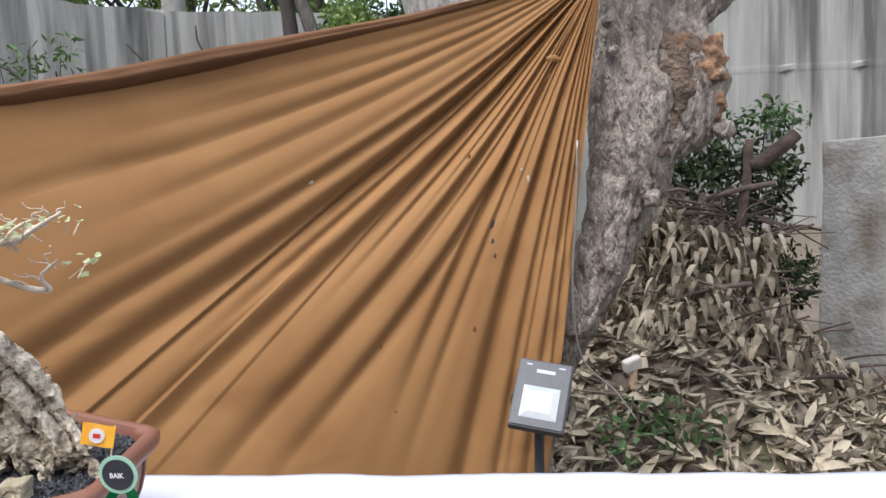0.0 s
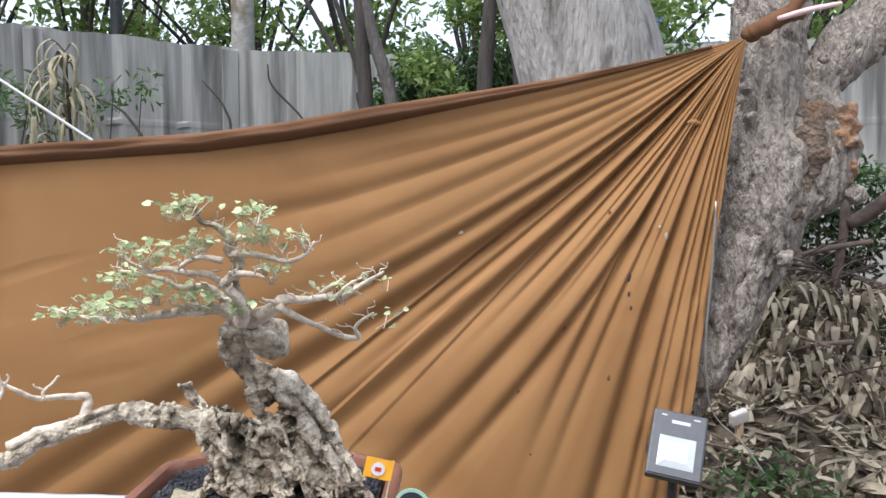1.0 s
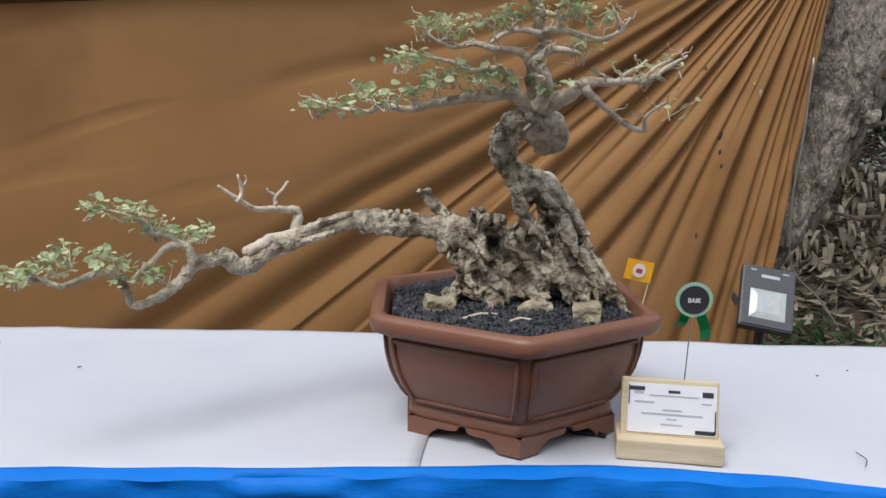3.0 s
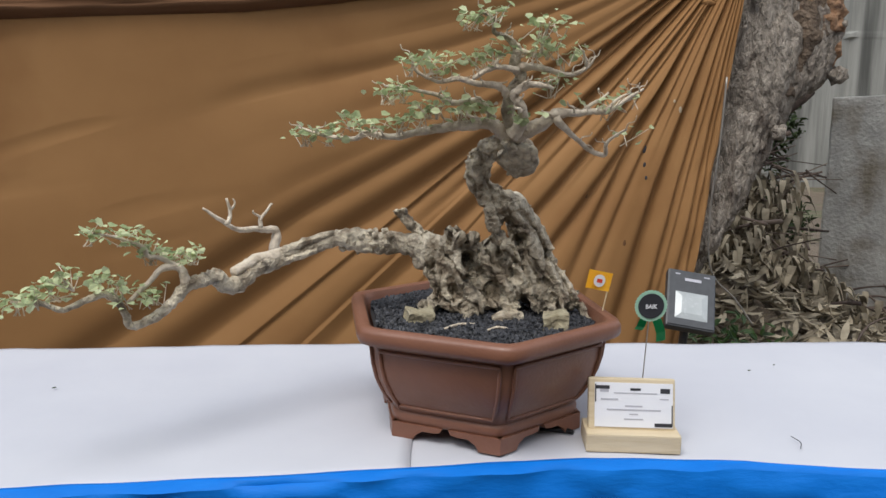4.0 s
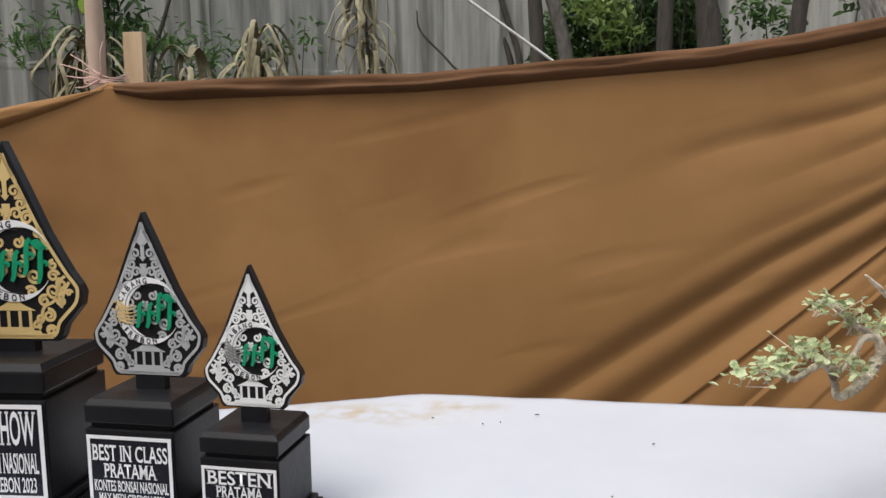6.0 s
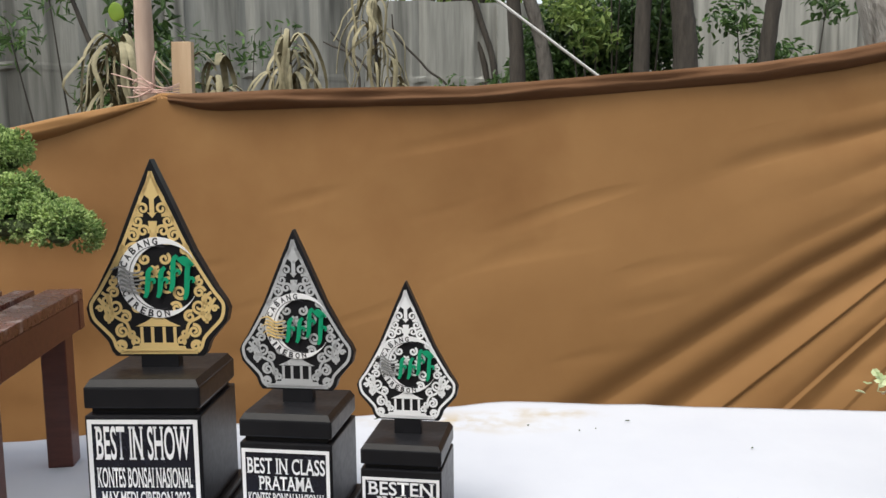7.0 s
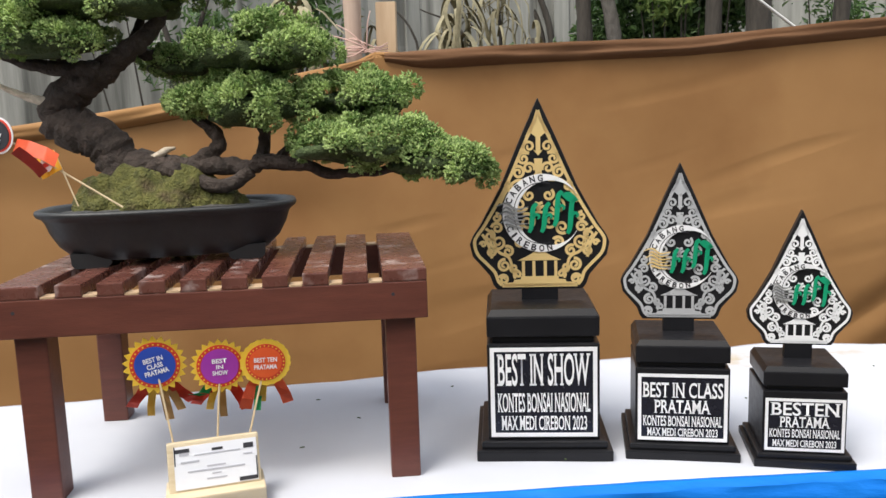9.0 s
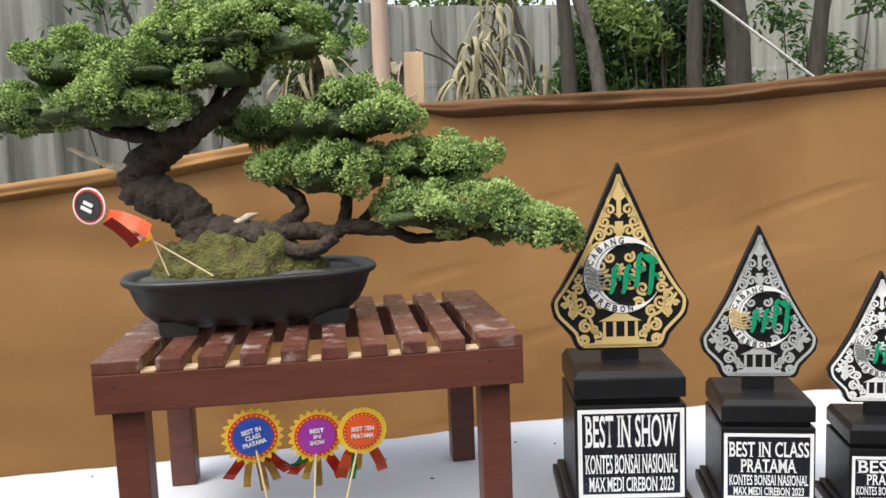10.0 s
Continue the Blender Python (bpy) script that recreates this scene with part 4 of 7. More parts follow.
    for nm, kind, size, strength in (("grain", "CLOUDS", 0.005, 0.0035), ("pits", "VORONOI", 0.02, 0.005), ("hollows", "CLOUDS", 0.034, 0.011)):
        tx = bpy.data.textures.new(nm, kind)
        tx.noise_scale = size
        d = trunk.modifiers.new(nm, "DISPLACE")
        d.texture, d.strength, d.mid_level = tx, strength, 0.6
    # hollows sunk into the shell
    carved = bpy.data.meshes.new_from_object(trunk.evaluated_get(bpy.context.evaluated_depsgraph_get()))
    trunk.modifiers.clear()
    co = np.empty(len(carved.vertices) * 3)
    carved.vertices.foreach_get("co", co)
    co = co.reshape(-1, 3)
    skin = np.empty(len(carved.vertices) * 3)
    carved.vertices.foreach_get("normal", skin)
    skin = skin.reshape(-1, 3)
    for k in range(len(co)):
        x, y, z = co[k]
        flow = x + 0.55 * z if z > 0.03 else x + 0.2 * z
        along = z - 0.55 * x
        seam = max(0, 1 - abs(noise.noise(Vector((flow * 34, y * 20, along * 9)))) * 6)
        dent = max(0, 1 - abs(noise.noise(Vector((x * 21, y * 21 + 5, z * 21)))) * 5)
        co[k] -= skin[k] * (0.017 * seam ** 1.5 + 0.009 * dent ** 1.5) * (0.35 if z > 0.17 else 1)
    for x, z, r, depth in ((-0.728, 1.083, 0.010, 0.03), (-0.674, 1.092, 0.010, 0.03), (-0.70, 1.126, 0.008, 0.022), (-0.765, 1.056, 0.013, 0.028), (-0.705, 1.06, 0.006, 0.012), (-0.682, 1.05, 0.005, 0.01), (-0.79, 1.0, 0.009, 0.02), (-0.72, 0.995, 0.016, 0.03)):
        q = np.hypot(co[:, 0] - (x - base.x), (co[:, 2] - (z - base.z)) * 0.85) / r
        hit = (q < 1.25) & (co[:, 1] < -0.02)
        co[hit, 1] += depth * np.clip(1.25 - q[hit], 0, 0.5) / 0.5
    carved.vertices.foreach_set("co", co.reshape(-1))
    carved.shade_smooth()
    trunk.data = carved
    b = bmesh.new()
    for k in range(5):
        limb(bend([(-0.674 + 0.006 * k, 1.252 - 0.002 * k, 0.010), (-0.67 + 0.006 * k, 1.225, 0.012), (-0.668 + 0.007 * k, 1.199 + 0.002 * k, 0.009)], -0.022), 10, 5, b, 0.35)
    ball(leaned(-0.664, 1.229)[0], (0.034, 0.03, 0.034), 4, b, rough=0.3, freq=40)
    for k in range(4):
        a = 0.5 * k
        limb(bend([(-0.69 + 0.012 * k, 1.255 - 0.004 * k, 0.006), (-0.675 + 0.013 * k, 1.24, 0.0075), (-0.672 + 0.012 * k, 1.214, 0.0065), (-0.682 + 0.012 * k, 1.199, 0.004)], -0.03), 8, 5, b, 0.3, 0.002)
    put("burl", b, "dead", "rounded wrinkled burl")
    long_ = [(-0.8, 1.06, 0.03), (-0.84, 1.071, 0.026), (-0.881, 1.078, 0.0195), (-0.923, 1.077, 0.0205), (-0.964, 1.086, 0.0205), (-0.995, 1.087, 0.0145), (-1.046, 1.072, 0.0135), (-1.087, 1.058, 0.0152), (-1.138, 1.033, 0.016), (-1.179, 1.0, 0.0155), (-1.205, 1.018, 0.0145), (-1.229, 1.011, 0.0116), (-1.253, 1.004, 0.0116), (-1.279, 0.973, 0.0096), (-1.305, 0.95, 0.0086), (-1.349, 0.931, 0.0076), (-1.36, 0.956, 0.0065), (-1.385, 0.988, 0.0065), (-1.427, 0.975, 0.0054), (-1.46, 0.961, 0.005), (-1.493, 0.972, 0.0044), (-1.542, 0.976, 0.0025)]
    b = limb(bend(long_, 0.0, False), 14, 7, None, 0.35, 0.002)
    knobs = random.Random(6)
    for k in range(44):
        x = -0.895 - 0.09 * knobs.random()
        ball(leaned(x, 1.08 + knobs.uniform(-0.02, 0.022), knobs.uniform(-0.024, 0.012), False)[0], knobs.uniform(0.003, 0.008), 2, b, 0.9, 120)
    # split bark strips along the branch
    for x0, x1, dz in ((-1.0, -1.13, 0.011), (-1.03, -1.16, -0.012), (-1.06, -1.18, 0.0)):
        pts = []
        for q in range(6):
            x = x0 + (x1 - x0) * q / 5
            pts.append((x, interp([(-1.179, 1.0), (-1.138, 1.033), (-1.087, 1.058), (-1.046, 1.072), (-0.995, 1.087)], x) + dz * (1 - 0.4 * q / 5), 0.005 + 0.003 * math.sin(math.pi * q / 5)))
        limb(bend(pts, -0.01, False), 8, 4, b, 0.5, 0.003)
    side = put("long_branch", b, "dead", "long bare side branch with split bark")
    limbs = [
        ("branch", [(-1.09, 1.062, 0.012), (-1.14, 1.048, 0.011), (-1.175, 1.027, 0.009)], None),
        ("branch", [(-1.258, 1.004, 0.0085), (-1.267, 1.035, 0.0074), (-1.301, 1.028, 0.0053), (-1.326, 1.004, 0.0043), (-1.352, 0.972, 0.0043)], None),
        ("branch", [(-1.267, 1.035, 0.0053), (-1.295, 1.049, 0.0042), (-1.318, 1.055, 0.0042), (-1.323, 1.07, 0.0032), (-1.351, 1.083, 0.0032), (-1.41, 1.098, 0.0016)], None),
        ("dead_twig", [(-1.109, 1.068, 0.0094), (-1.104, 1.101, 0.0072), (-1.128, 1.107, 0.0052), (-1.172, 1.106, 0.0042), (-1.201, 1.124, 0.0038), (-1.226, 1.142, 0.0021)], None),
        ("dead_twig", [(-1.185, 1.112, 0.004), (-1.179, 1.132, 0.003), (-1.183, 1.158, 0.002)], None),
        ("dead_twig", [(-1.18, 1.132, 0.0025), (-1.17, 1.148, 0.0018), (-1.172, 1.157, 0.0014)], None),
        ("dead_twig", [(-1.128, 1.107, 0.004), (-1.128, 1.123, 0.003), (-1.118, 1.135, 0.0025), (-1.107, 1.149, 0.002)], None),
        ("dead_twig", [(-1.127, 1.125, 0.0025), (-1.14, 1.137, 0.0015)], None),
        ("branch", [(-0.675, 1.262, 0.0148), (-0.711, 1.283, 0.0115), (-0.734, 1.288, 0.0094), (-0.78, 1.282, 0.0083), (-0.833, 1.278, 0.0068), (-0.889, 1.265, 0.0058), (-0.934, 1.268, 0.0048), (-0.962, 1.257, 0.004), (-1.001, 1.263, 0.003), (-1.056, 1.28, 0.0018)], 0.0),
        ("branch", [(-0.713, 1.285, 0.0084), (-0.717, 1.311, 0.0073), (-0.741, 1.329, 0.006), (-0.792, 1.323, 0.005), (-0.81, 1.334, 0.004), (-0.849, 1.342, 0.003), (-0.905, 1.351, 0.0018)], 0.02),
        ("branch", [(-0.675, 1.265, 0.0137), (-0.656, 1.289, 0.0106), (-0.658, 1.317, 0.0084), (-0.671, 1.34, 0.0074), (-0.648, 1.356, 0.006), (-0.618, 1.356, 0.004), (-0.601, 1.351, 0.002)], -0.03),
        ("leader", [(-0.681, 1.27, 0.0126), (-0.683, 1.333, 0.0105), (-0.66, 1.367, 0.0106), (-0.67, 1.39, 0.0095), (-0.666, 1.418, 0.0074), (-0.684, 1.437, 0.0053), (-0.707, 1.445, 0.0042), (-0.713, 1.467, 0.0031), (-0.736, 1.475, 0.0018)], 0.005),
        ("branch", [(-0.683, 1.333, 0.0074), (-0.7, 1.351, 0.0063), (-0.741, 1.356, 0.0052), (-0.775, 1.362, 0.0048), (-0.803, 1.356, 0.004), (-0.821, 1.362, 0.003), (-0.849, 1.378, 0.0028), (-0.86, 1.403, 0.0018)], -0.02),
        ("branch", [(-0.665, 1.378, 0.0063), (-0.695, 1.384, 0.0042), (-0.723, 1.378, 0.0042), (-0.745, 1.363, 0.0028)], -0.03),
        ("branch", [(-0.665, 1.385, 0.0074), (-0.619, 1.382, 0.0053), (-0.571, 1.375, 0.0043), (-0.542, 1.39, 0.003), (-0.526, 1.409, 0.0018)], 0.0),
        ("branch", [(-0.542, 1.39, 0.003), (-0.552, 1.419, 0.0016)], 0.0),
        ("branch", [(-0.666, 1.412, 0.0053), (-0.631, 1.404, 0.0035), (-0.62, 1.432, 0.003), (-0.61, 1.465, 0.0018)], 0.02),
        ("branch", [(-0.67, 1.266, 0.0137), (-0.623, 1.287, 0.0128), (-0.588, 1.308, 0.0092), (-0.547, 1.308, 0.006), (-0.504, 1.312, 0.005), (-0.468, 1.328, 0.004), (-0.433, 1.353, 0.0018)], -0.01),
        ("branch", [(-0.547, 1.308, 0.0043), (-0.52, 1.33, 0.003), (-0.499, 1.345, 0.0018)], 0.01),
        ("branch", [(-0.504, 1.312, 0.004), (-0.48, 1.335, 0.0025), (-0.455, 1.345, 0.0015)], -0.02),
        ("branch", [(-0.595, 1.299, 0.0075), (-0.551, 1.259, 0.0043), (-0.508, 1.235, 0.0044), (-0.497, 1.255, 0.003), (-0.461, 1.28, 0.0018)], -0.02),
    ]
    forks = random.Random(15)
    for name, pts, y in limbs:
        dy = (0.1 if name == "dead_twig" and pts[-1][0] < -1.2 else 0.0) if y is None else y
        slim = [(px, pz, r * 1.04) for px, pz, r in pts]
        b = limb(bend(slim, dy, y is not None), 8, 6, None, 0.35, 0.005)
        # crooked side shoots
        if y is not None:
            for (x0, z0, r0), (x1, z1, r1) in zip(pts[1:], pts[2:]):
                for _ in range(2 if r1 < 0.006 else 1):
                    t = forks.random()
                    x, z, r = x0 + (x1 - x0) * t, z0 + (z1 - z0) * t, max(0.0014, 0.4 * (r0 + (r1 - r0) * t))
                    sx, up = forks.uniform(-0.026, 0.026), forks.uniform(0.008, 0.026)
                    limb(bend([(x, z, r), (x + sx * 0.2, z + up * 0.45, r * 0.8), (x + sx * 0.8, z + up * 0.6, r * 0.6), (x + sx, z + up, r * 0.4)], dy + forks.uniform(-0.015, 0.015)), 6, 4, b, 0.3, 0.002)
        put(name, b, "twig" if name != "leader" else "dead")
    # clusters of small rounded leaves on fine shoots
    rng = random.Random(11)
    tops = [(-1.047, 1.28), (-1.002, 1.281), (-0.961, 1.306), (-0.921, 1.293), (-0.875, 1.303), (-0.839, 1.313), (-0.9, 1.353), (-0.874, 1.356), (-0.854, 1.401), (-0.818, 1.405), (-0.782, 1.399), (-0.737, 1.414), (-0.716, 1.42), (-0.751, 1.481), (-0.71, 1.49), (-0.626, 1.471), (-0.591, 1.475), (-0.641, 1.427), (-0.609, 1.435), (-0.577, 1.425), (-0.539, 1.428), (-0.604, 1.368), (-0.531, 1.34), (-0.507, 1.33), (-0.485, 1.345), (-0.451, 1.351), (-0.458, 1.284), (-0.766, 1.318), (-0.732, 1.324), (-0.818, 1.329), (-0.655, 1.31)]
    sides = [(-1.563, 0.976), (-1.536, 0.981), (-1.501, 0.99), (-1.476, 1.004), (-1.441, 1.023), (-1.393, 1.02), (-1.372, 1.006), (-1.412, 1.101), (-1.357, 1.1), (-1.33, 1.091), (-1.311, 1.067), (-1.28, 1.061), (-1.246, 1.067), (-1.34, 0.989), (-1.313, 0.996)]
    spots, shoots = [], bmesh.new()
    for k, (x, z) in enumerate(tops + sides):
        full = 7 if k in (19, 20, 22, 23, 24, 25, 26) else 23 if x < -0.6 or k >= len(tops) else 14
        c, q = leaned(x, z - (0.01 if k < len(tops) else 0.004), rng.uniform(-0.02, 0.02), k < len(tops))
        x, cy, z = c
        for _ in range(full):
            p = (x + rng.gauss(0, 0.0155), cy + rng.gauss(0, 0.02), z + rng.gauss(0, 0.007))
            spots.append(p)
            if rng.random() < 0.3:
                rod((x + rng.gauss(0, 0.008), cy, z - 0.022), p, 0.0011, 4, 0.0006, shoots)
    tagged(put("fine_shoot", shoots, "twig", smooth=False), kind="stuff")
    v, f = leaf_cloud(spots, 0.0138, 0.92, 0.42, 0.12, rng)
    tagged(raw("foliage", [inv @ p for p in v], f, "leaf", root, "small rounded grey-green leaves in loose clusters"), kind="stuff")


driftwood_bonsai()

def stone(x, y, sx, sy, sz, yaw, material, label):
    root = thing("stone", pose(x, y, POT[2] + 0.186, 4, -5, yaw), label, "stone", "stones in the clay pot")
    b = box(sx, sy, sz + 0.012, pose(0, 0, -0.012), 0.004)
    bmesh.ops.subdivide_edges(b, edges=b.edges[:], cuts=3, use_grid_fill=True)
    for v in b.verts:
        v.co += Vector(noise.noise_vector(v.co * 45 + Vector((x * 9, 0, 0)))) * 0.007
    part("rock", b, material, root)


stone(-0.851, 1.312, 0.05, 0.034, 0.03, 8, "stone", "pale yellow blocky stone wedged at the bonsai roots")
stone(-0.622, 1.25, 0.042, 0.03, 0.034, -14, "stone", "rough yellow stone leaning on the bonsai roots")
stone(-0.7, 1.295, 0.056, 0.026, 0.026, 10, "dead", "flat brown wood-like stone at the roots")
for k, (x, y, l, a) in enumerate(((-0.79, 1.255, 0.06, 20), (-0.73, 1.23, 0.035, 5))):
    st = thing("dry_twig", pose(x, y, POT[2] + 0.198, 0, 0, a), "short pale dry twig lying on the black grit", "twig")
    part("twig", limb([(-l / 2, 0, 0, 0.0022), (0, 0.003, 0.004, 0.0026), (l / 2, 0, 0.002, 0.0018)], 6, 4), "twig", st, smooth=True)


# ---- little flags, rosettes and name cards ----
def disc(r, depth, seg=40, teeth=0.0, n=20, z=0.0, m=None, bm=None):
    out = []
    for k in range(seg):
        a = 2 * math.pi * k / seg
        q = r * (1 - teeth * (0.5 + 0.5 * math.cos(n * a)))
        out.append((q * math.cos(a), q * math.sin(a) + z))
    return prism(out, depth, m, bm)


def band(points, width, turn=0.0):
    """A cloth tail: a thin strip through (x, y, z) points with a notched end."""
    b = bmesh.new()
    rows = []
    for k, p in enumerate(points):
        d = Vector((math.cos(turn), 0, math.sin(turn))) * width / 2
        q = Vector(p)
        rows.append([b.verts.new(q - d), b.verts.new(q + d)])
    for r0, r1 in zip(rows, rows[1:]):
        b.faces.new((r0[0], r0[1], r1[1], r1[0]))
    bmesh.ops.solidify(b, geom=b.faces[:], thickness=0.0006)
    return b


def flag(eye, size, lean, label, stick=0.07, m=None):
    root = thing("number_flag", m or pose(*eye, 0, lean, 0), label, "flag")
    w, h = size
    part("stick", rod((0, 0, -stick), (0, 0, h * 0.5), 0.0013, 6), "bamboo", root)
    b = bmesh.new()
    nx = 8
    grid = [[b.verts.new((-w + w * i / nx + 0.002, -0.002 + 0.002 * math.sin(i * 0.8), h * (j - 0.5))) for j in (0, 1)] for i in range(nx + 1)]
    for g0, g1 in zip(grid, grid[1:]):
        b.faces.new((g0[0], g1[0], g1[1], g0[1]))
    bmesh.ops.solidify(b, geom=b.faces[:], thickness=0.0005)
    part("paper", b, "yellow", root, smooth=True)
    part("number_disc", disc(h * 0.33, 0.0004, 24, m=pose(-w * 0.48, -0.0055, 0)), "ink", root, "white number disc")
    part("number_bar", box(h * 0.3, 0.0005, h * 0.2, pose(-w * 0.48, -0.0062, -h * 0.1)), "red", root, "blurred number")


flag((-0.508, 1.315, 1.005), (0.047, 0.034), 12, "small yellow numbered paper flag stuck in the grit", 0.075, pose(-0.508, 1.315, 1.012, 0, 12, 6))


def card_stand(m, w, label, hb, tilt=-14):
    """Pine block with a sloping board and a printed card."""
    root = thing("card_stand", m, label, "name card")
    part("base", box(w * 1.08, 0.075, 0.032, pose(0, 0.02, 0), 0.003), "pine", root)
    lean = pose(0, 0.006, 0.03, tilt, 0, 0)
    part("board", box(w, 0.016, hb, lean @ pose(0, 0.008, 0), 0.003), "pine", root)
    card = part("card", box(w * 0.9, 0.0012, hb * 0.84, lean @ pose(0.003, -0.0012, hb * 0.07)), "paper", root, "white printed name card")
    bars = [("corner", -0.36, 0.08, 0.16, 0.006, "dark_ink"), ("corner", -0.44, 0.068, 0.012, 0.03, "dark_ink"), ("corner", 0.34, 0.012, 0.2, 0.006, "dark_ink"), ("corner", 0.44, 0.028, 0.012, 0.035, "dark_ink"),
            ("title_bar", 0.02, 0.077, 0.12, 0.004, "dark_ink"), ("print_bar", 0.02, 0.07, 0.5, 0.0018, "grey_ink"), ("logo", 0.36, 0.075, 0.11, 0.008, "dark_ink"), ("logo", -0.34, 0.074, 0.1, 0.005, "grey_ink"),
            ("print_bar", -0.28, 0.058, 0.2, 0.003, "grey_ink"), ("print_bar", 0.35, 0.06, 0.1, 0.002, "grey_ink"), ("print_bar", 0.0, 0.046, 0.2, 0.0025, "grey_ink"), ("print_bar", 0.0, 0.039, 0.62, 0.0025, "grey_ink"), ("print_bar", 0.0, 0.031, 0.1, 0.0022, "grey_ink"), ("print_bar", 0.0, 0.022, 0.22, 0.0022, "grey_ink")]
    for name, u, z, bw, bh, mt in bars:
        part(name, box(bw * w, 0.0006, bh, lean @ pose(0.003 + u * w, -0.0022, (z - bh / 2) * hb / 0.098)), mt, card)
    return root


card_stand(pose(-0.505, 1.178, TOP + 0.002, 0, 0, -11), 0.146, "pale pine card stand with white printed name card", 0.089)
part("lead", limb([(-0.585, 1.25, TOP + 0.006, 0.004), (-0.6, 1.262, TOP + 0.006, 0.005), (-0.64, 1.27, TOP + 0.006, 0.003)], 8, 4), "black", tagged(thing("cable_end", pose(0, 0, 0), "short black cable end beside the clay pot", "cable")), smooth=True)


def rosette(m, r, rings, tails, stick, label, words=(), teeth=0.0, n=22, stick_mat="bamboo", tilt=0.0, group=""):
    """A round award badge on a stick; rings: (radius share, material); stick: (dx, dy, dz) of its foot."""
    root = thing("award_rosette", m, label, "rosette", group)
    part("stick", rod((0, 0.005, 0), stick, 0.0018 if stick_mat == "bamboo" else 0.001, 6), stick_mat, root)
    for k, (share, mt) in enumerate(rings):
        name = ("badge_edge", "badge_ring", "badge_ring", "badge_face", "badge_face")[min(k + (5 - len(rings)), 4)]
        part(name, disc(r * share, 0.0012, 88 if teeth and k == 0 else 40, teeth if k == 0 else 0, n, m=pose(0, -0.0012 - 0.0011 * k, 0)), mt, root)
    face = -0.0012 - 0.0011 * len(rings) - 0.0008
    for k in range(28):
        a = 2 * math.pi * k / 28
        part("dot", box(r * 0.05, 0.0004, r * 0.05, pose(r * 0.715 * math.cos(a), -0.0012 - 0.0011 * 2 - 0.0003, r * 0.715 * math.sin(a) - r * 0.025)), "dark_ink" if not teeth else "yellow_foil", root) if len(rings) > 2 else None
    for k, (text, z, w, h) in enumerate(words):
        if text:
            lettering(text, 0, z * r, w * r, h * r, face, "ink", root, Matrix.Rotation(radians(tilt), 4, "Y"), bold=0.03)
        else:
            part("print_bar", box(w * r, 0.0005, h * r, Matrix.Rotation(radians(tilt), 4, "Y") @ pose(0, face, z * r - h * r / 2)), "ink", root)
    for dx, l, w, mt in tails:
        pts = [(dx * 0.35 * r, 0.001, -0.6 * r), (dx * 0.7 * r, 0.003, -r), (dx * r, -0.002, -r - l * 0.5), (dx * 1.15 * r, 0.004, -r - l)]
        part("ribbon_tail", band(pts, w, dx * 0.3), mt, root, smooth=True)
    return root


rosette(pose(-0.466, 1.222, 0.99, 4, 0, -6), 0.0285, [(1.0, "mint"), (0.78, "dark_ink")], [(-0.55, 0.016, 0.014, "green_ribbon"), (0.7, 0.036, 0.016, "green_ribbon")], (-0.004, 0.002, -0.135),
        "green award rosette with black centre on thin wire", [("BAIK", 0.0, 0.7, 0.27)], 0.06, 30, "steel_wire")


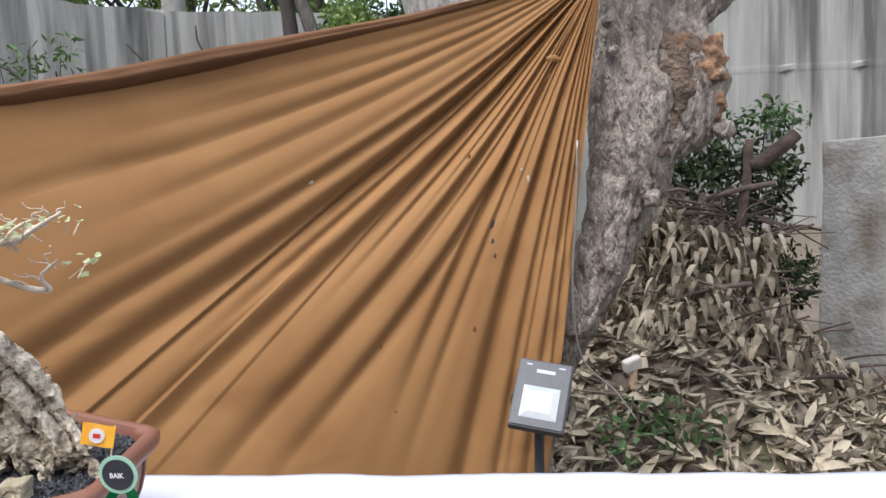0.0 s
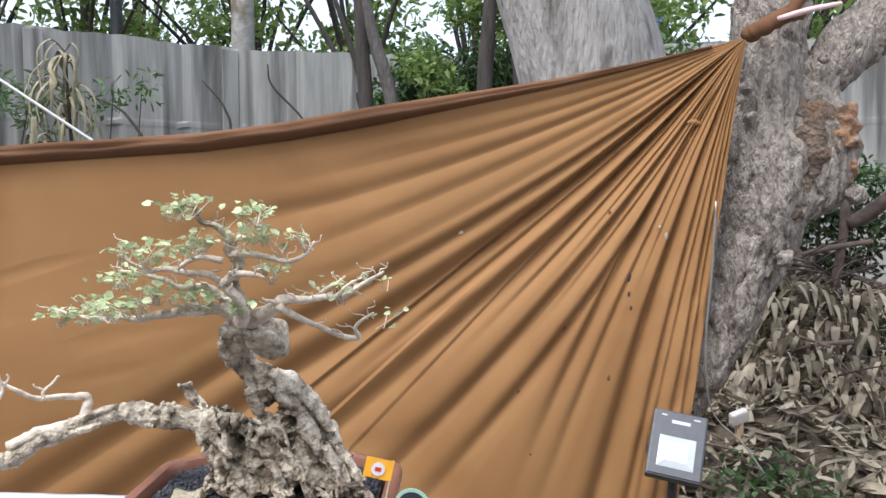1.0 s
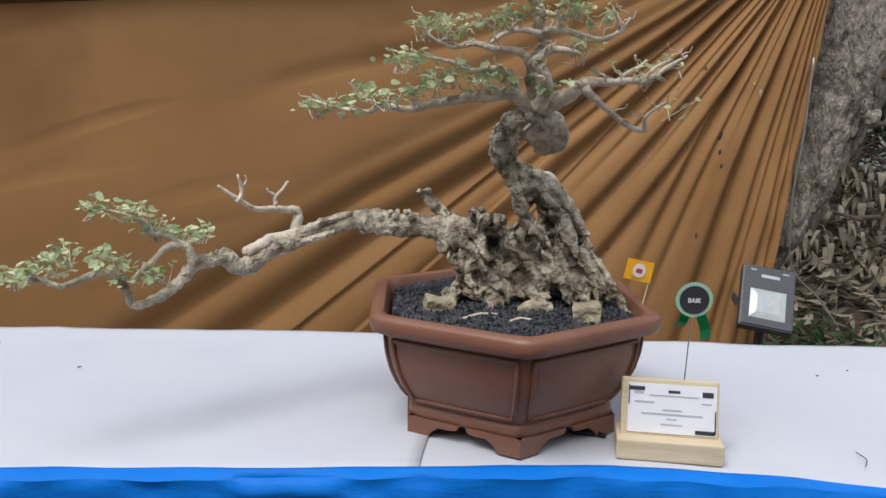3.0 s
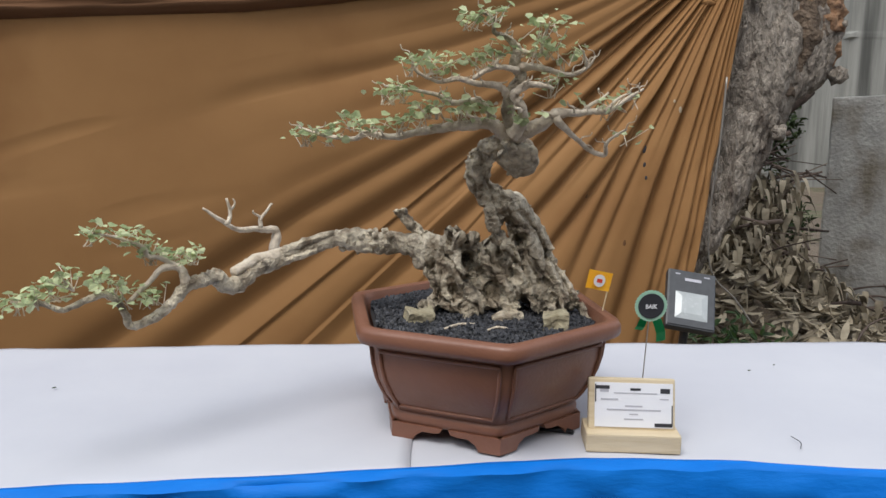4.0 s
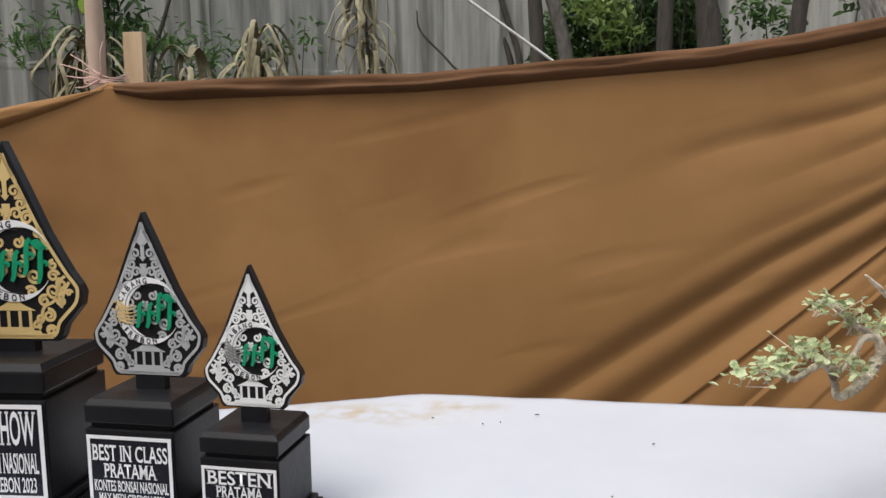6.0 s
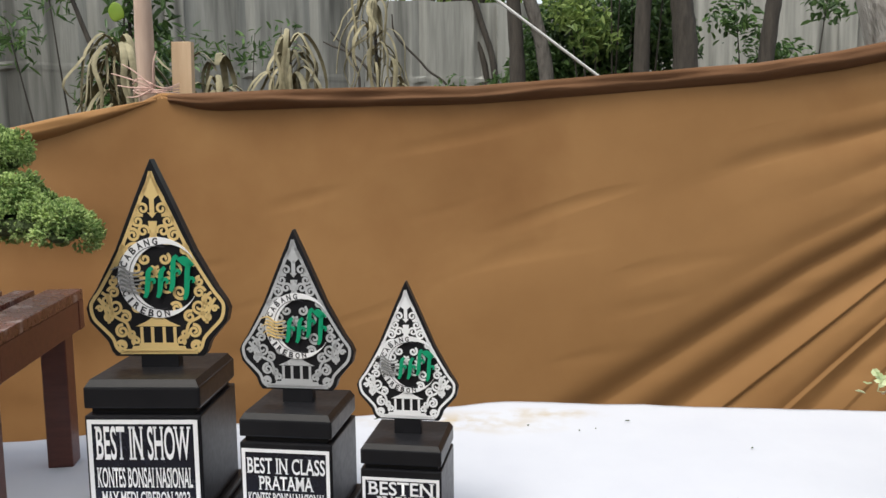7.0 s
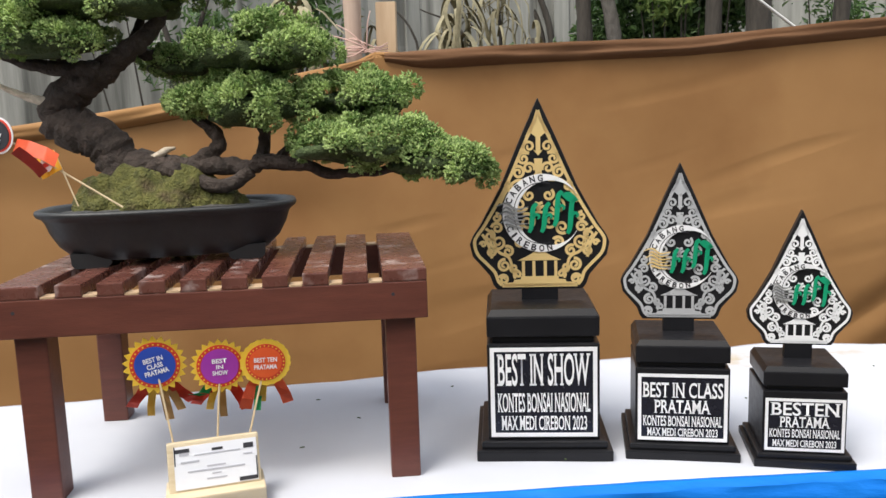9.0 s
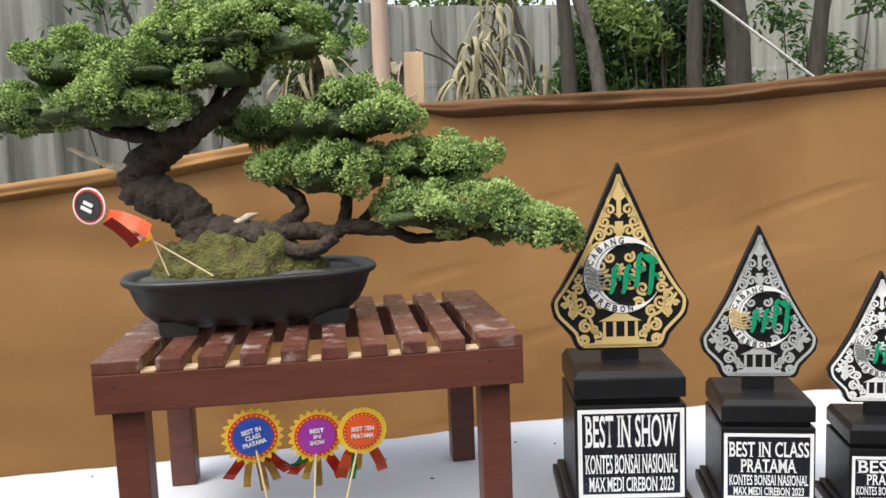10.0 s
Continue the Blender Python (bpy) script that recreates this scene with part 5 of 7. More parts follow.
# ---- floodlight at the foot of the tree ----
def floodlight():
    tl, tr, bl = Vector((0.231, 2.74, 0.753)), Vector((0.401, 2.70, 0.727)), Vector((0.172, 2.60, 0.574))
    x = (tr - tl).normalized()
    z = (tl - bl).normalized()
    y = z.cross(x).normalized()
    z = x.cross(y)
    w, h = (tr - tl).length, (tl - bl).length
    mid = (tr + bl) / 2
    m = Matrix((x, y, z)).transposed().to_4x4()
    m.translation = mid - z * h / 2
    root = thing("floodlight", m, "grey square LED floodlight tilted up beside the tree", "floodlight")
    part("housing", box(w, 0.04, h, pose(0, 0.02, 0), 0.008), "lamp_body", root)
    part("bezel", box(w * 0.94, 0.006, h * 0.95, pose(0, -0.001, h * 0.025), 0.002), "lamp_body", root)
    gw, gh, gz = w * 0.66, h * 0.46, h * 0.14
    # bright tapered reflector dish
    b = bmesh.new()
    outer = [(-gw / 2, -0.0045, gz), (gw / 2, -0.0045, gz), (gw / 2, -0.0045, gz + gh), (-gw / 2, -0.0045, gz + gh)]
    inner = [(px * 0.62, -0.0115, gz + gh / 2 + (pz - gz - gh / 2) * 0.62) for px, _, pz in outer]
    vs = [b.verts.new(p) for p in outer + inner]
    for k in range(4):
        b.faces.new((vs[k], vs[(k + 1) % 4], vs[4 + (k + 1) % 4], vs[4 + k]))
    b.faces.new(vs[4:])
    part("reflector", b, "lamp_glass", root, "bright white reflector")
    for name, u, v, bw, bh in (("brand_bar", 0.02, 0.8, 0.34, 0.05), ("print_bar", -0.3, 0.9, 0.1, 0.02), ("print_bar", 0.3, 0.9, 0.12, 0.02)):
        part(name, box(bw * w, 0.0006, bh * h, pose(u * w, -0.0045, v * h)), "grey_ink", root)
    for s in (-1, 1):
        part("bracket", box(0.005, 0.03, 0.1, pose(s * (w / 2 + 0.004), 0.03, h * 0.4) @ pose(0, 0, 0, -50, 0, 0), 0.001), "lamp_body", root)
    foot = m.inverted() @ Vector((0.29, 2.78, 0.0))
    part("stake", rod(foot, (0, 0.06, h * 0.3), 0.016, 10), "lamp_body", root)
    root2 = thing("power_cable", pose(0, 0, 0), "thin grey power cable hanging down the tree trunk", "cable")
    part("lead", limb([(0.44, 2.80, 1.45, 0.004), (0.43, 2.80, 1.2, 0.004), (0.42, 2.82, 0.95, 0.004), (0.45, 2.84, 0.72, 0.0028), (0.56, 2.84, 0.6, 0.0028), (0.63, 2.82, 0.5, 0.0028)], 6, 8, None, 0.0), "steel_wire", root2, smooth=True)


floodlight()


# ---- trophies ----
def spiral(cx, cz, r, a0, turns, sgn, n=34):
    pts, wid = [], []
    for k in range(n):
        t = k / (n - 1)
        a = a0 + sgn * turns * 2 * math.pi * t
        q = r * (1 - 0.82 * t)
        pts.append((cx + q * math.cos(a), cz + q * math.sin(a)))
        wid.append(0.016 * (1 - 0.3 * t))
    return pts, wid


HALF = [(0.0, 1.0), (0.05, 0.89), (0.1, 0.778), (0.2, 0.545), (0.306, 0.35), (0.35, 0.285), (0.366, 0.245), (0.352, 0.18), (0.3, 0.12), (0.262, 0.075), (0.245, 0.025), (0.225, 0.0)]


def inset(d):
    out = []
    for x, z in HALF:
        k = max(0.0, 1 - d * 2.9)
        out.append((max(0.0, x - d * (1.0 if x > 0.02 else 0)), z * (1 - 2 * d) + d * 0.9 - (0.04 * d / 0.03 if x < 0.02 else 0)))
    return out


def trophy(m, s, face, feather, lines, label, bh=0.212, lh0=0.166):
    """Black stepped pedestal and an engraved leaf-shaped plaque; s scales the largest."""
    root = thing("trophy", m, label, "trophy", "trophies in a row")

    def blk(name, w, z0, z1, bev=0.003, mt="black", w1=None):
        b = box(w * s, w * s, (z1 - z0) * s, pose(0, 0, z0 * s), bev * s)
        return part(name, b, mt, root)

    blk("plinth", 0.243, 0.0, 0.02)
    blk("plinth_step", 0.226, 0.02, 0.034, 0.005)
    body = blk("body", 0.2, 0.034, bh, 0.003)
    blk("cove", 0.182, bh, bh + 0.012, 0.003)
    blk("cap", 0.2, bh + 0.012, bh + 0.05, 0.004)
    b = bmesh.new()
    bmesh.ops.create_cone(b, cap_ends=True, segments=4, radius1=0.196 * 0.7071 * s, radius2=0.182 * 0.7071 * s, depth=0.012 * s, matrix=pose(0, 0, (bh + 0.055) * s, 0, 0, 45))
    part("cap_bevel", b, "black", root)
    part("neck", box(0.068 * s, 0.022 * s, (0.3 - bh - 0.06) * s, pose(0, 0, (bh + 0.06) * s), 0.001), "black", root)
    # engraved label
    fy = -0.1 * s - 0.0015
    plate = part("label_plate", box(0.19 * s, 0.003 * s, lh0 * s, pose(0, -0.1 * s - 0.0006, 0.04 * s)), "plate", root, "black engraved label with white border")
    b = bmesh.new()
    lw, lh, bw = 0.19 * s, lh0 * s, 0.0075 * s
    for cx, cz, ww, hh in ((0, bw / 2, lw, bw), (0, lh - bw / 2, lw, bw), (-lw / 2 + bw / 2, lh / 2, bw, lh - 2 * bw), (lw / 2 - bw / 2, lh / 2, bw, lh - 2 * bw)):
        box(ww, 0.0006, hh, pose(cx, fy - 0.0012, 0.04 * s + cz - hh / 2), 0, b)
    part("label_border", b, "ink", plate)
    for text, z, w, h in lines:
        lettering(text, 0, (0.04 + z * lh0 / 0.166) * s, w * s, h * s * lh0 / 0.166, fy - 0.0011, "ink", plate, bold=0.014, serif=True)
    # plaque
    H, z0 = 0.352 * s, 0.293 * s
    loc = pose(0, 0, z0)

    def full(half):
        return [(x * H, z * H) for x, z in half] + [(-x * H, z * H) for x, z in reversed(half) if x > 1e-6]

    plaque = part("plaque", prism(full(HALF), 0.022 * s, loc @ pose(0, -0.011 * s, 0), None, 0.0008), "black", root, "leaf-shaped black plaque")
    py = -0.011 * s - 0.0002
    b = bmesh.new()
    rim = inset(0.026)
    loop = curve([(x * H, z * H) for x, z in rim], 6)
    for sg in (-1, 1):
        ribbon([(sg * x, z) for x, z in loop], 0.017 * H, py, b)
    ribbon([(-rim[-1][0] * H, rim[-1][1] * H), (rim[-1][0] * H, rim[-1][1] * H)], 0.013 * H, py, b)
    # solid tip with its notch, gate, steps and pillars
    solid = [[(0, 0.935), (0.068, 0.80), (0.042, 0.825), (0.012, 0.80), (0.012, 0.73), (0.025, 0.735), (0, 0.705), (-0.025, 0.735), (-0.012, 0.73), (-0.012, 0.80), (-0.042, 0.825), (-0.068, 0.80)],
             [(-0.2, 0.012), (0.2, 0.012), (0.18, 0.036), (0.14, 0.038), (0.135, 0.052), (0.1, 0.054), (0.1, 0.07), (-0.1, 0.07), (-0.1, 0.054), (-0.135, 0.052), (-0.14, 0.038), (-0.18, 0.036)]]
    for u in (-0.085, -0.03, 0.03, 0.085):
        solid.append([(u - 0.008, 0.068), (u + 0.008, 0.068), (u + 0.008, 0.152), (u - 0.008, 0.152)])
    solid.append([(-0.115, 0.155), (0.115, 0.155), (0.06, 0.18), (0.02, 0.205), (-0.02, 0.205), (-0.06, 0.18)])
    solid.append([(-0.014, 0.58), (0.014, 0.58), (0.022, 0.69), (-0.022, 0.69)])
    for o in solid:
        prism([(x * H, z * H) for x, z in o], 0.0008, pose(0, py - 0.0008, 0), b)
    for cx, cz, r, a0, tn, sg in ((0.047, 0.752, 0.034, -90, 1.4, 1), (0.076, 0.69, 0.032, 120, 1.5, -1), (0.05, 0.64, 0.032, 200, 1.3, -1), (0.105, 0.62, 0.034, 60, 1.5, 1), (0.15, 0.545, 0.026, 100, 1.3, -1),
                                  (0.26, 0.29, 0.028, 100, 1.4, 1), (0.215, 0.255, 0.042, 30, 1.6, -1), (0.254, 0.205, 0.026, 120, 1.4, 1), (0.165, 0.205, 0.03, 60, 1.4, 1), (0.185, 0.13, 0.034, 100, 1.6, -1),
                                  (0.135, 0.115, 0.024, 200, 1.4, 1), (0.19, 0.055, 0.026, 20, 1.5, 1), (0.115, 0.08, 0.022, -60, 1.3, 1), (0.222, 0.385, 0.024, 80, 1.3, 1), (0.06, 0.36, 0.045, 60, 1.5, 1), (0.05, 0.5, 0.03, 60, 1.3, -1), (0.1, 0.45, 0.04, 200, 1.5, 1), (0.12, 0.33, 0.035, -60, 1.4, -1), (0.02, 0.43, 0.03, 90, 1.3, 1), (0.22, 0.33, 0.03, 10, 1.4, 1), (0.1, 0.25, 0.03, 150, 1.4, -1), (0.295, 0.245, 0.016, 0, 1.2, 1)):
        pts, wid = spiral(cx, cz, r, radians(a0), tn, sg)
        for mir in (1, -1):
            ribbon([(mir * x * H, z * H) for x, z in pts], [w * H for w in wid], py, b)
    for pts in ([(0.0, 0.62), (0.05, 0.58), (0.12, 0.575), (0.17, 0.52), (0.2, 0.46)], [(0.28, 0.33), (0.25, 0.3), (0.22, 0.21), (0.16, 0.17), (0.14, 0.09)], [(0.3, 0.3), (0.27, 0.25), (0.25, 0.17)]):
        c = curve(pts, 6)
        for mir in (1, -1):
            ribbon([(mir * x * H, z * H) for x, z in c], 0.015 * H, py, b)
    bmesh.ops.transform(b, matrix=loc, verts=b.verts)
    part("scrollwork", b, face, plaque, "raised scrollwork in metal finish")
    # crescent medallion
    b = bmesh.new()
    n, rows = 60, []
    for k in range(n + 1):
        a = radians(28 + 304 * k / n)
        ro, off, q = 0.205, 0.042, 0.17
        ri = min(ro - 0.002, off * math.cos(a) + math.sqrt(q * q - (off * math.sin(a)) ** 2))
        rows.append([(0.015 + ro * math.cos(a), 0.405 + ro * math.sin(a)), (0.015 + ri * math.cos(a), 0.405 + ri * math.sin(a))])
    yy = py - 0.0026
    vs = [[b.verts.new((p[0] * H, y, p[1] * H)) for p in r for y in (yy, yy + 0.0014)] for r in rows]
    for v0, v1 in zip(vs, vs[1:]):
        b.faces.new((v0[0], v1[0], v1[2], v0[2]))
        b.faces.new((v0[1], v1[1], v1[0], v0[0]))
        b.faces.new((v0[2], v1[2], v1[3], v0[3]))
    bmesh.ops.transform(b, matrix=loc, verts=b.verts)
    moon = part("crescent", b, "ink", plaque, "white crescent")
    ring = bmesh.new()
    ribbon([((0.015 + (0.158 + 0.012 * math.cos(radians(a))) * math.cos(radians(a))) * H, (0.405 + 0.16 * math.sin(radians(a))) * H) for a in range(75, 290, 5)], 0.004 * H, yy - 0.0001, ring, 0.0003)
    bmesh.ops.transform(ring, matrix=loc, verts=ring.verts)
    part("fine_line", ring, "dark_ink", moon)
    for word, a0, a1, flip in (("CABANG", 158, 92, 1), ("CIREBON", 205, 282, -1)):
        for k, ch in enumerate(word):
            a = radians(a0 + (a1 - a0) * k / (len(word) - 1))
            turn = math.pi / 2 - a if flip > 0 else -math.pi / 2 - a
            q = 0.184
            mm = loc @ Matrix.Translation(((0.015 + q * math.cos(a)) * H, yy - 0.0006, (0.405 + q * math.sin(a)) * H)) @ Matrix.Rotation(turn, 4, "Y")
            lettering(ch, 0, 0, (0.012 if ch == "I" else 0.027) * H, 0.036 * H, 0, "dark_ink", moon, mm, bold=0.03)
    # green emblem strokes and leaf, feathered wing
    yg = py - 0.0042
    for cx, zb, zt in ((-0.035, 0.315, 0.455), (0.03, 0.315, 0.455), (0.095, 0.345, 0.515), (0.165, 0.305, 0.475)):
        b = bmesh.new()
        pts = [(cx - 0.018, zb - 0.01), (cx - 0.006, zb + 0.02), (cx, zb + 0.5 * (zt - zb)), (cx + 0.006, zt - 0.02), (cx + 0.026, zt + 0.004)]
        c = curve(pts, 6)
        ribbon([(x * H, z * H) for x, z in c], [H * (0.01 + 0.017 * math.sin(math.pi * (0.15 + 0.7 * k / (len(c) - 1)))) for k in range(len(c))], yg, b, 0.0014)
        c2, w2 = spiral(cx + 0.026, zb + 0.5 * (zt - zb), 0.018, radians(170), 0.7, -1)
        ribbon([(x * H, z * H) for x, z in c2], [w * H * 1.1 for w in w2], yg, b, 0.0014)
        bmesh.ops.transform(b, matrix=loc, verts=b.verts)
        part("emblem_stroke", b, "green", plaque, "green acrylic stroke")
    b = prism([((0.115 + 0.09 * t) * H, (0.50 - 0.03 * t + 0.028 * math.sin(math.pi * t)) * H) for t in np.linspace(0, 1, 9)] + [((0.115 + 0.09 * t) * H, (0.50 - 0.03 * t - 0.024 * math.sin(math.pi * t)) * H) for t in np.linspace(0.9, 0.1, 8)], 0.0014, loc @ pose(0, yg - 0.0014, 0))
    part("emblem_leaf", b, "green", plaque, "green acrylic leaf")
    for k in range(6):
        u = k / 5
        s0 = 0.03 * (k % 2)
        b = bmesh.new()
        c = curve([(-0.225 + s0 + 0.03 * u, 0.445 - 0.11 * u), (-0.17, 0.462 - 0.11 * u), (-0.12, 0.43 - 0.095 * u), (-0.055 - 0.5 * s0, 0.44 - 0.11 * u)], 6)
        ribbon([(x * H, z * H) for x, z in c], [H * (0.003 + 0.008 * math.sin(math.pi * q / (len(c) - 1))) for q in range(len(c))], yg, b, 0.0012)
        bmesh.ops.transform(b, matrix=loc, verts=b.verts)
        part("feather", b, feather, plaque, "curled feather stroke")
    return root


trophy(pose(-2.688, 1.212, TOP + 0.004, 0, 0, 3), 0.985, "gold", "feather", [("BEST IN SHOW", 0.125, 0.165, 0.06), ("KONTES BONSAI NASIONAL", 0.064, 0.165, 0.036), ("MAX MEDI CIREBON 2023", 0.026, 0.153, 0.027)],
       "tall black trophy with gold scrollwork plaque, best in show")
trophy(pose(-2.439, 1.203, TOP + 0.004, 0, 0, -3), 0.796, "silver", "gold", [("BEST IN CLASS", 0.126, 0.17, 0.038), ("PRATAMA", 0.085, 0.12, 0.033), ("KONTES BONSAI NASIONAL", 0.049, 0.168, 0.026), ("MAX MEDI CIREBON 2023", 0.021, 0.15, 0.02)],
       "medium black trophy with grey silver plaque, best in class", 0.204, 0.152)
trophy(pose(-2.242, 1.165, TOP + 0.004, 0, 0, -4), 0.668, "bright", "feather", [("BESTEN", 0.133, 0.165, 0.042), ("PRATAMA", 0.092, 0.12, 0.034), ("KONTES BONSAI NASIONAL", 0.056, 0.168, 0.027), ("MAX MEDI CIREBON 2023", 0.024, 0.152, 0.022)],
       "small black trophy with bright white silver plaque, best ten", 0.196, 0.138)


# ---- slatted stand with the juniper ----
STAND_TOP = 1.117


def slatted_stand():
    m = pose(-3.251, 1.163, TOP + 0.004, 0, 0, 12.8)
    root = thing("slatted_stand", m, "low red-brown slatted wooden stand with worn varnish", "stand")
    w, d, h = 0.678, 0.465, STAND_TOP - TOP - 0.004
    for s in (-1, 1):
        # long aprons, notched for the slats
        part("apron", box(w, 0.03, 0.062, pose(0, s * (d / 2 - 0.015), h - 0.082), 0.002), "stand", root)
        part("end_rail", box(0.03, d - 0.064, 0.06, pose(s * (w / 2 - 0.016), 0, h - 0.081), 0.002), "stand", root)
        for t in (-1, 1):
            part("leg", box(0.05, 0.05, h - 0.021, pose(s * (w / 2 - 0.045), t * (d / 2 - 0.043), 0), 0.003), "stand", root)
    n = 10
    xs = [-w / 2 + 0.036] + [-w / 2 + 0.072 + 0.022 + 0.022 + (w - 0.232) * k / 7 for k in range(8)] + [w / 2 - 0.036]
    for k, x in enumerate(xs):
        sw = 0.072 if k in (0, 9) else 0.041
        part("slat", box(sw, d, 0.021, pose(x, 0, h - 0.02), 0.0025), "worn", root, "worn varnished slat")
        if k:
            x0, x1 = xs[k - 1] + (0.036 if k == 1 else 0.0205), x - sw / 2
            for s in (-1, 1):
                # pale strip on the apron top; sky reflection is put into its colour
                part("notch", box(x1 - x0 - 0.002, 0.029, 0.003, pose((x0 + x1) / 2, s * (d / 2 - 0.0152), h - 0.02)), "lath", root, "apron top in the notch, sky reflection put into its pale colour")
    for x in (xs[0] - 0.005, xs[-1] - 0.02):
        part("nail", rod((x, -d / 2 - 0.0005, h - 0.04), (x, -d / 2 + 0.01, h - 0.04), 0.003, 8), "dark_ink", root)


slatted_stand()

TRAY = pose(-3.368, 1.164, STAND_TOP + 0.001, 0, 0, 20)


def oval(a, b, z, n=64, p=3.2):
    pts = []
    for k in range(n):
        t = 2 * math.pi * k / n
        c, s = math.cos(t), math.sin(t)
        pts.append((a * math.copysign(abs(c) ** (2 / p), c), b * math.copysign(abs(s) ** (2 / p), s), z))
    return pts


def bonsai_tray():
    root = thing("bonsai_tray", TRAY, "shallow black ceramic bonsai tray with flared rim and feet", "plant pot")
    prof = [(0.15, 0.078, 0.01), (0.172, 0.094, 0.014), (0.195, 0.108, 0.036), (0.208, 0.118, 0.06), (0.215, 0.123, 0.08), (0.219, 0.127, 0.086), (0.226, 0.137, 0.09), (0.229, 0.14, 0.095), (0.228, 0.139, 0.1), (0.219, 0.127, 0.101), (0.208, 0.118, 0.096), (0.2, 0.11, 0.06)]
    part("bowl", lathe_hex([oval(*p) for p in prof]), "tray", root, smooth=True)
    for sx in (-1, 1):
        for sy in (-1, 1):
            out = [(-0.034, 0.026), (-0.032, 0.006), (-0.026, 0.0), (0.026, 0.0), (0.032, 0.006), (0.034, 0.026)]
            part("foot", prism(out, 0.02, pose(sx * 0.132, sy * 0.078 - 0.01, 0)), "tray", root)
    s = thing("tray_soil", TRAY @ Matrix.Translation((0, 0, 0.085)), "fine grey soil filling the black tray", "soil", kind="stuff")
    part("bed", lathe_hex([oval(0.2, 0.11, -0.02), oval(0.211, 0.121, 0.003), oval(0.15, 0.08, 0.012), oval(0.06, 0.03, 0.02)]), "soil", s, smooth=True)


bonsai_tray()


def moss_mound():
    c = (-3.4, 1.155, STAND_TOP + 0.09)
    root = thing("moss_mound", pose(*c), "lumpy green-brown moss mound around the juniper roots", "moss")
    b = bmesh.new()
    for dx, dy, r, h in ((0.0, -0.03, 0.075, 0.05), (-0.08, -0.03, 0.055, 0.042), (0.06, 0.0, 0.07, 0.055), (-0.03, 0.03, 0.08, 0.06), (0.12, 0.015, 0.05, 0.03), (-0.11, 0.0, 0.045, 0.04), (-0.05, -0.06, 0.04, 0.025), (0.05, -0.05, 0.05, 0.028)):
        ball((dx, dy, 0.0), (r * 1.02, r * 0.78, h * 1.5), 4, b, rough=0.3, freq=34)
    ob = part("moss", b, "moss", root, smooth=True)
    tx = bpy.data.textures.new("tufts", "CLOUDS")
    tx.noise_scale = 0.012
    d = ob.modifiers.new("tufts", "DISPLACE")
    d.texture, d.strength = tx, 0.013


moss_mound()


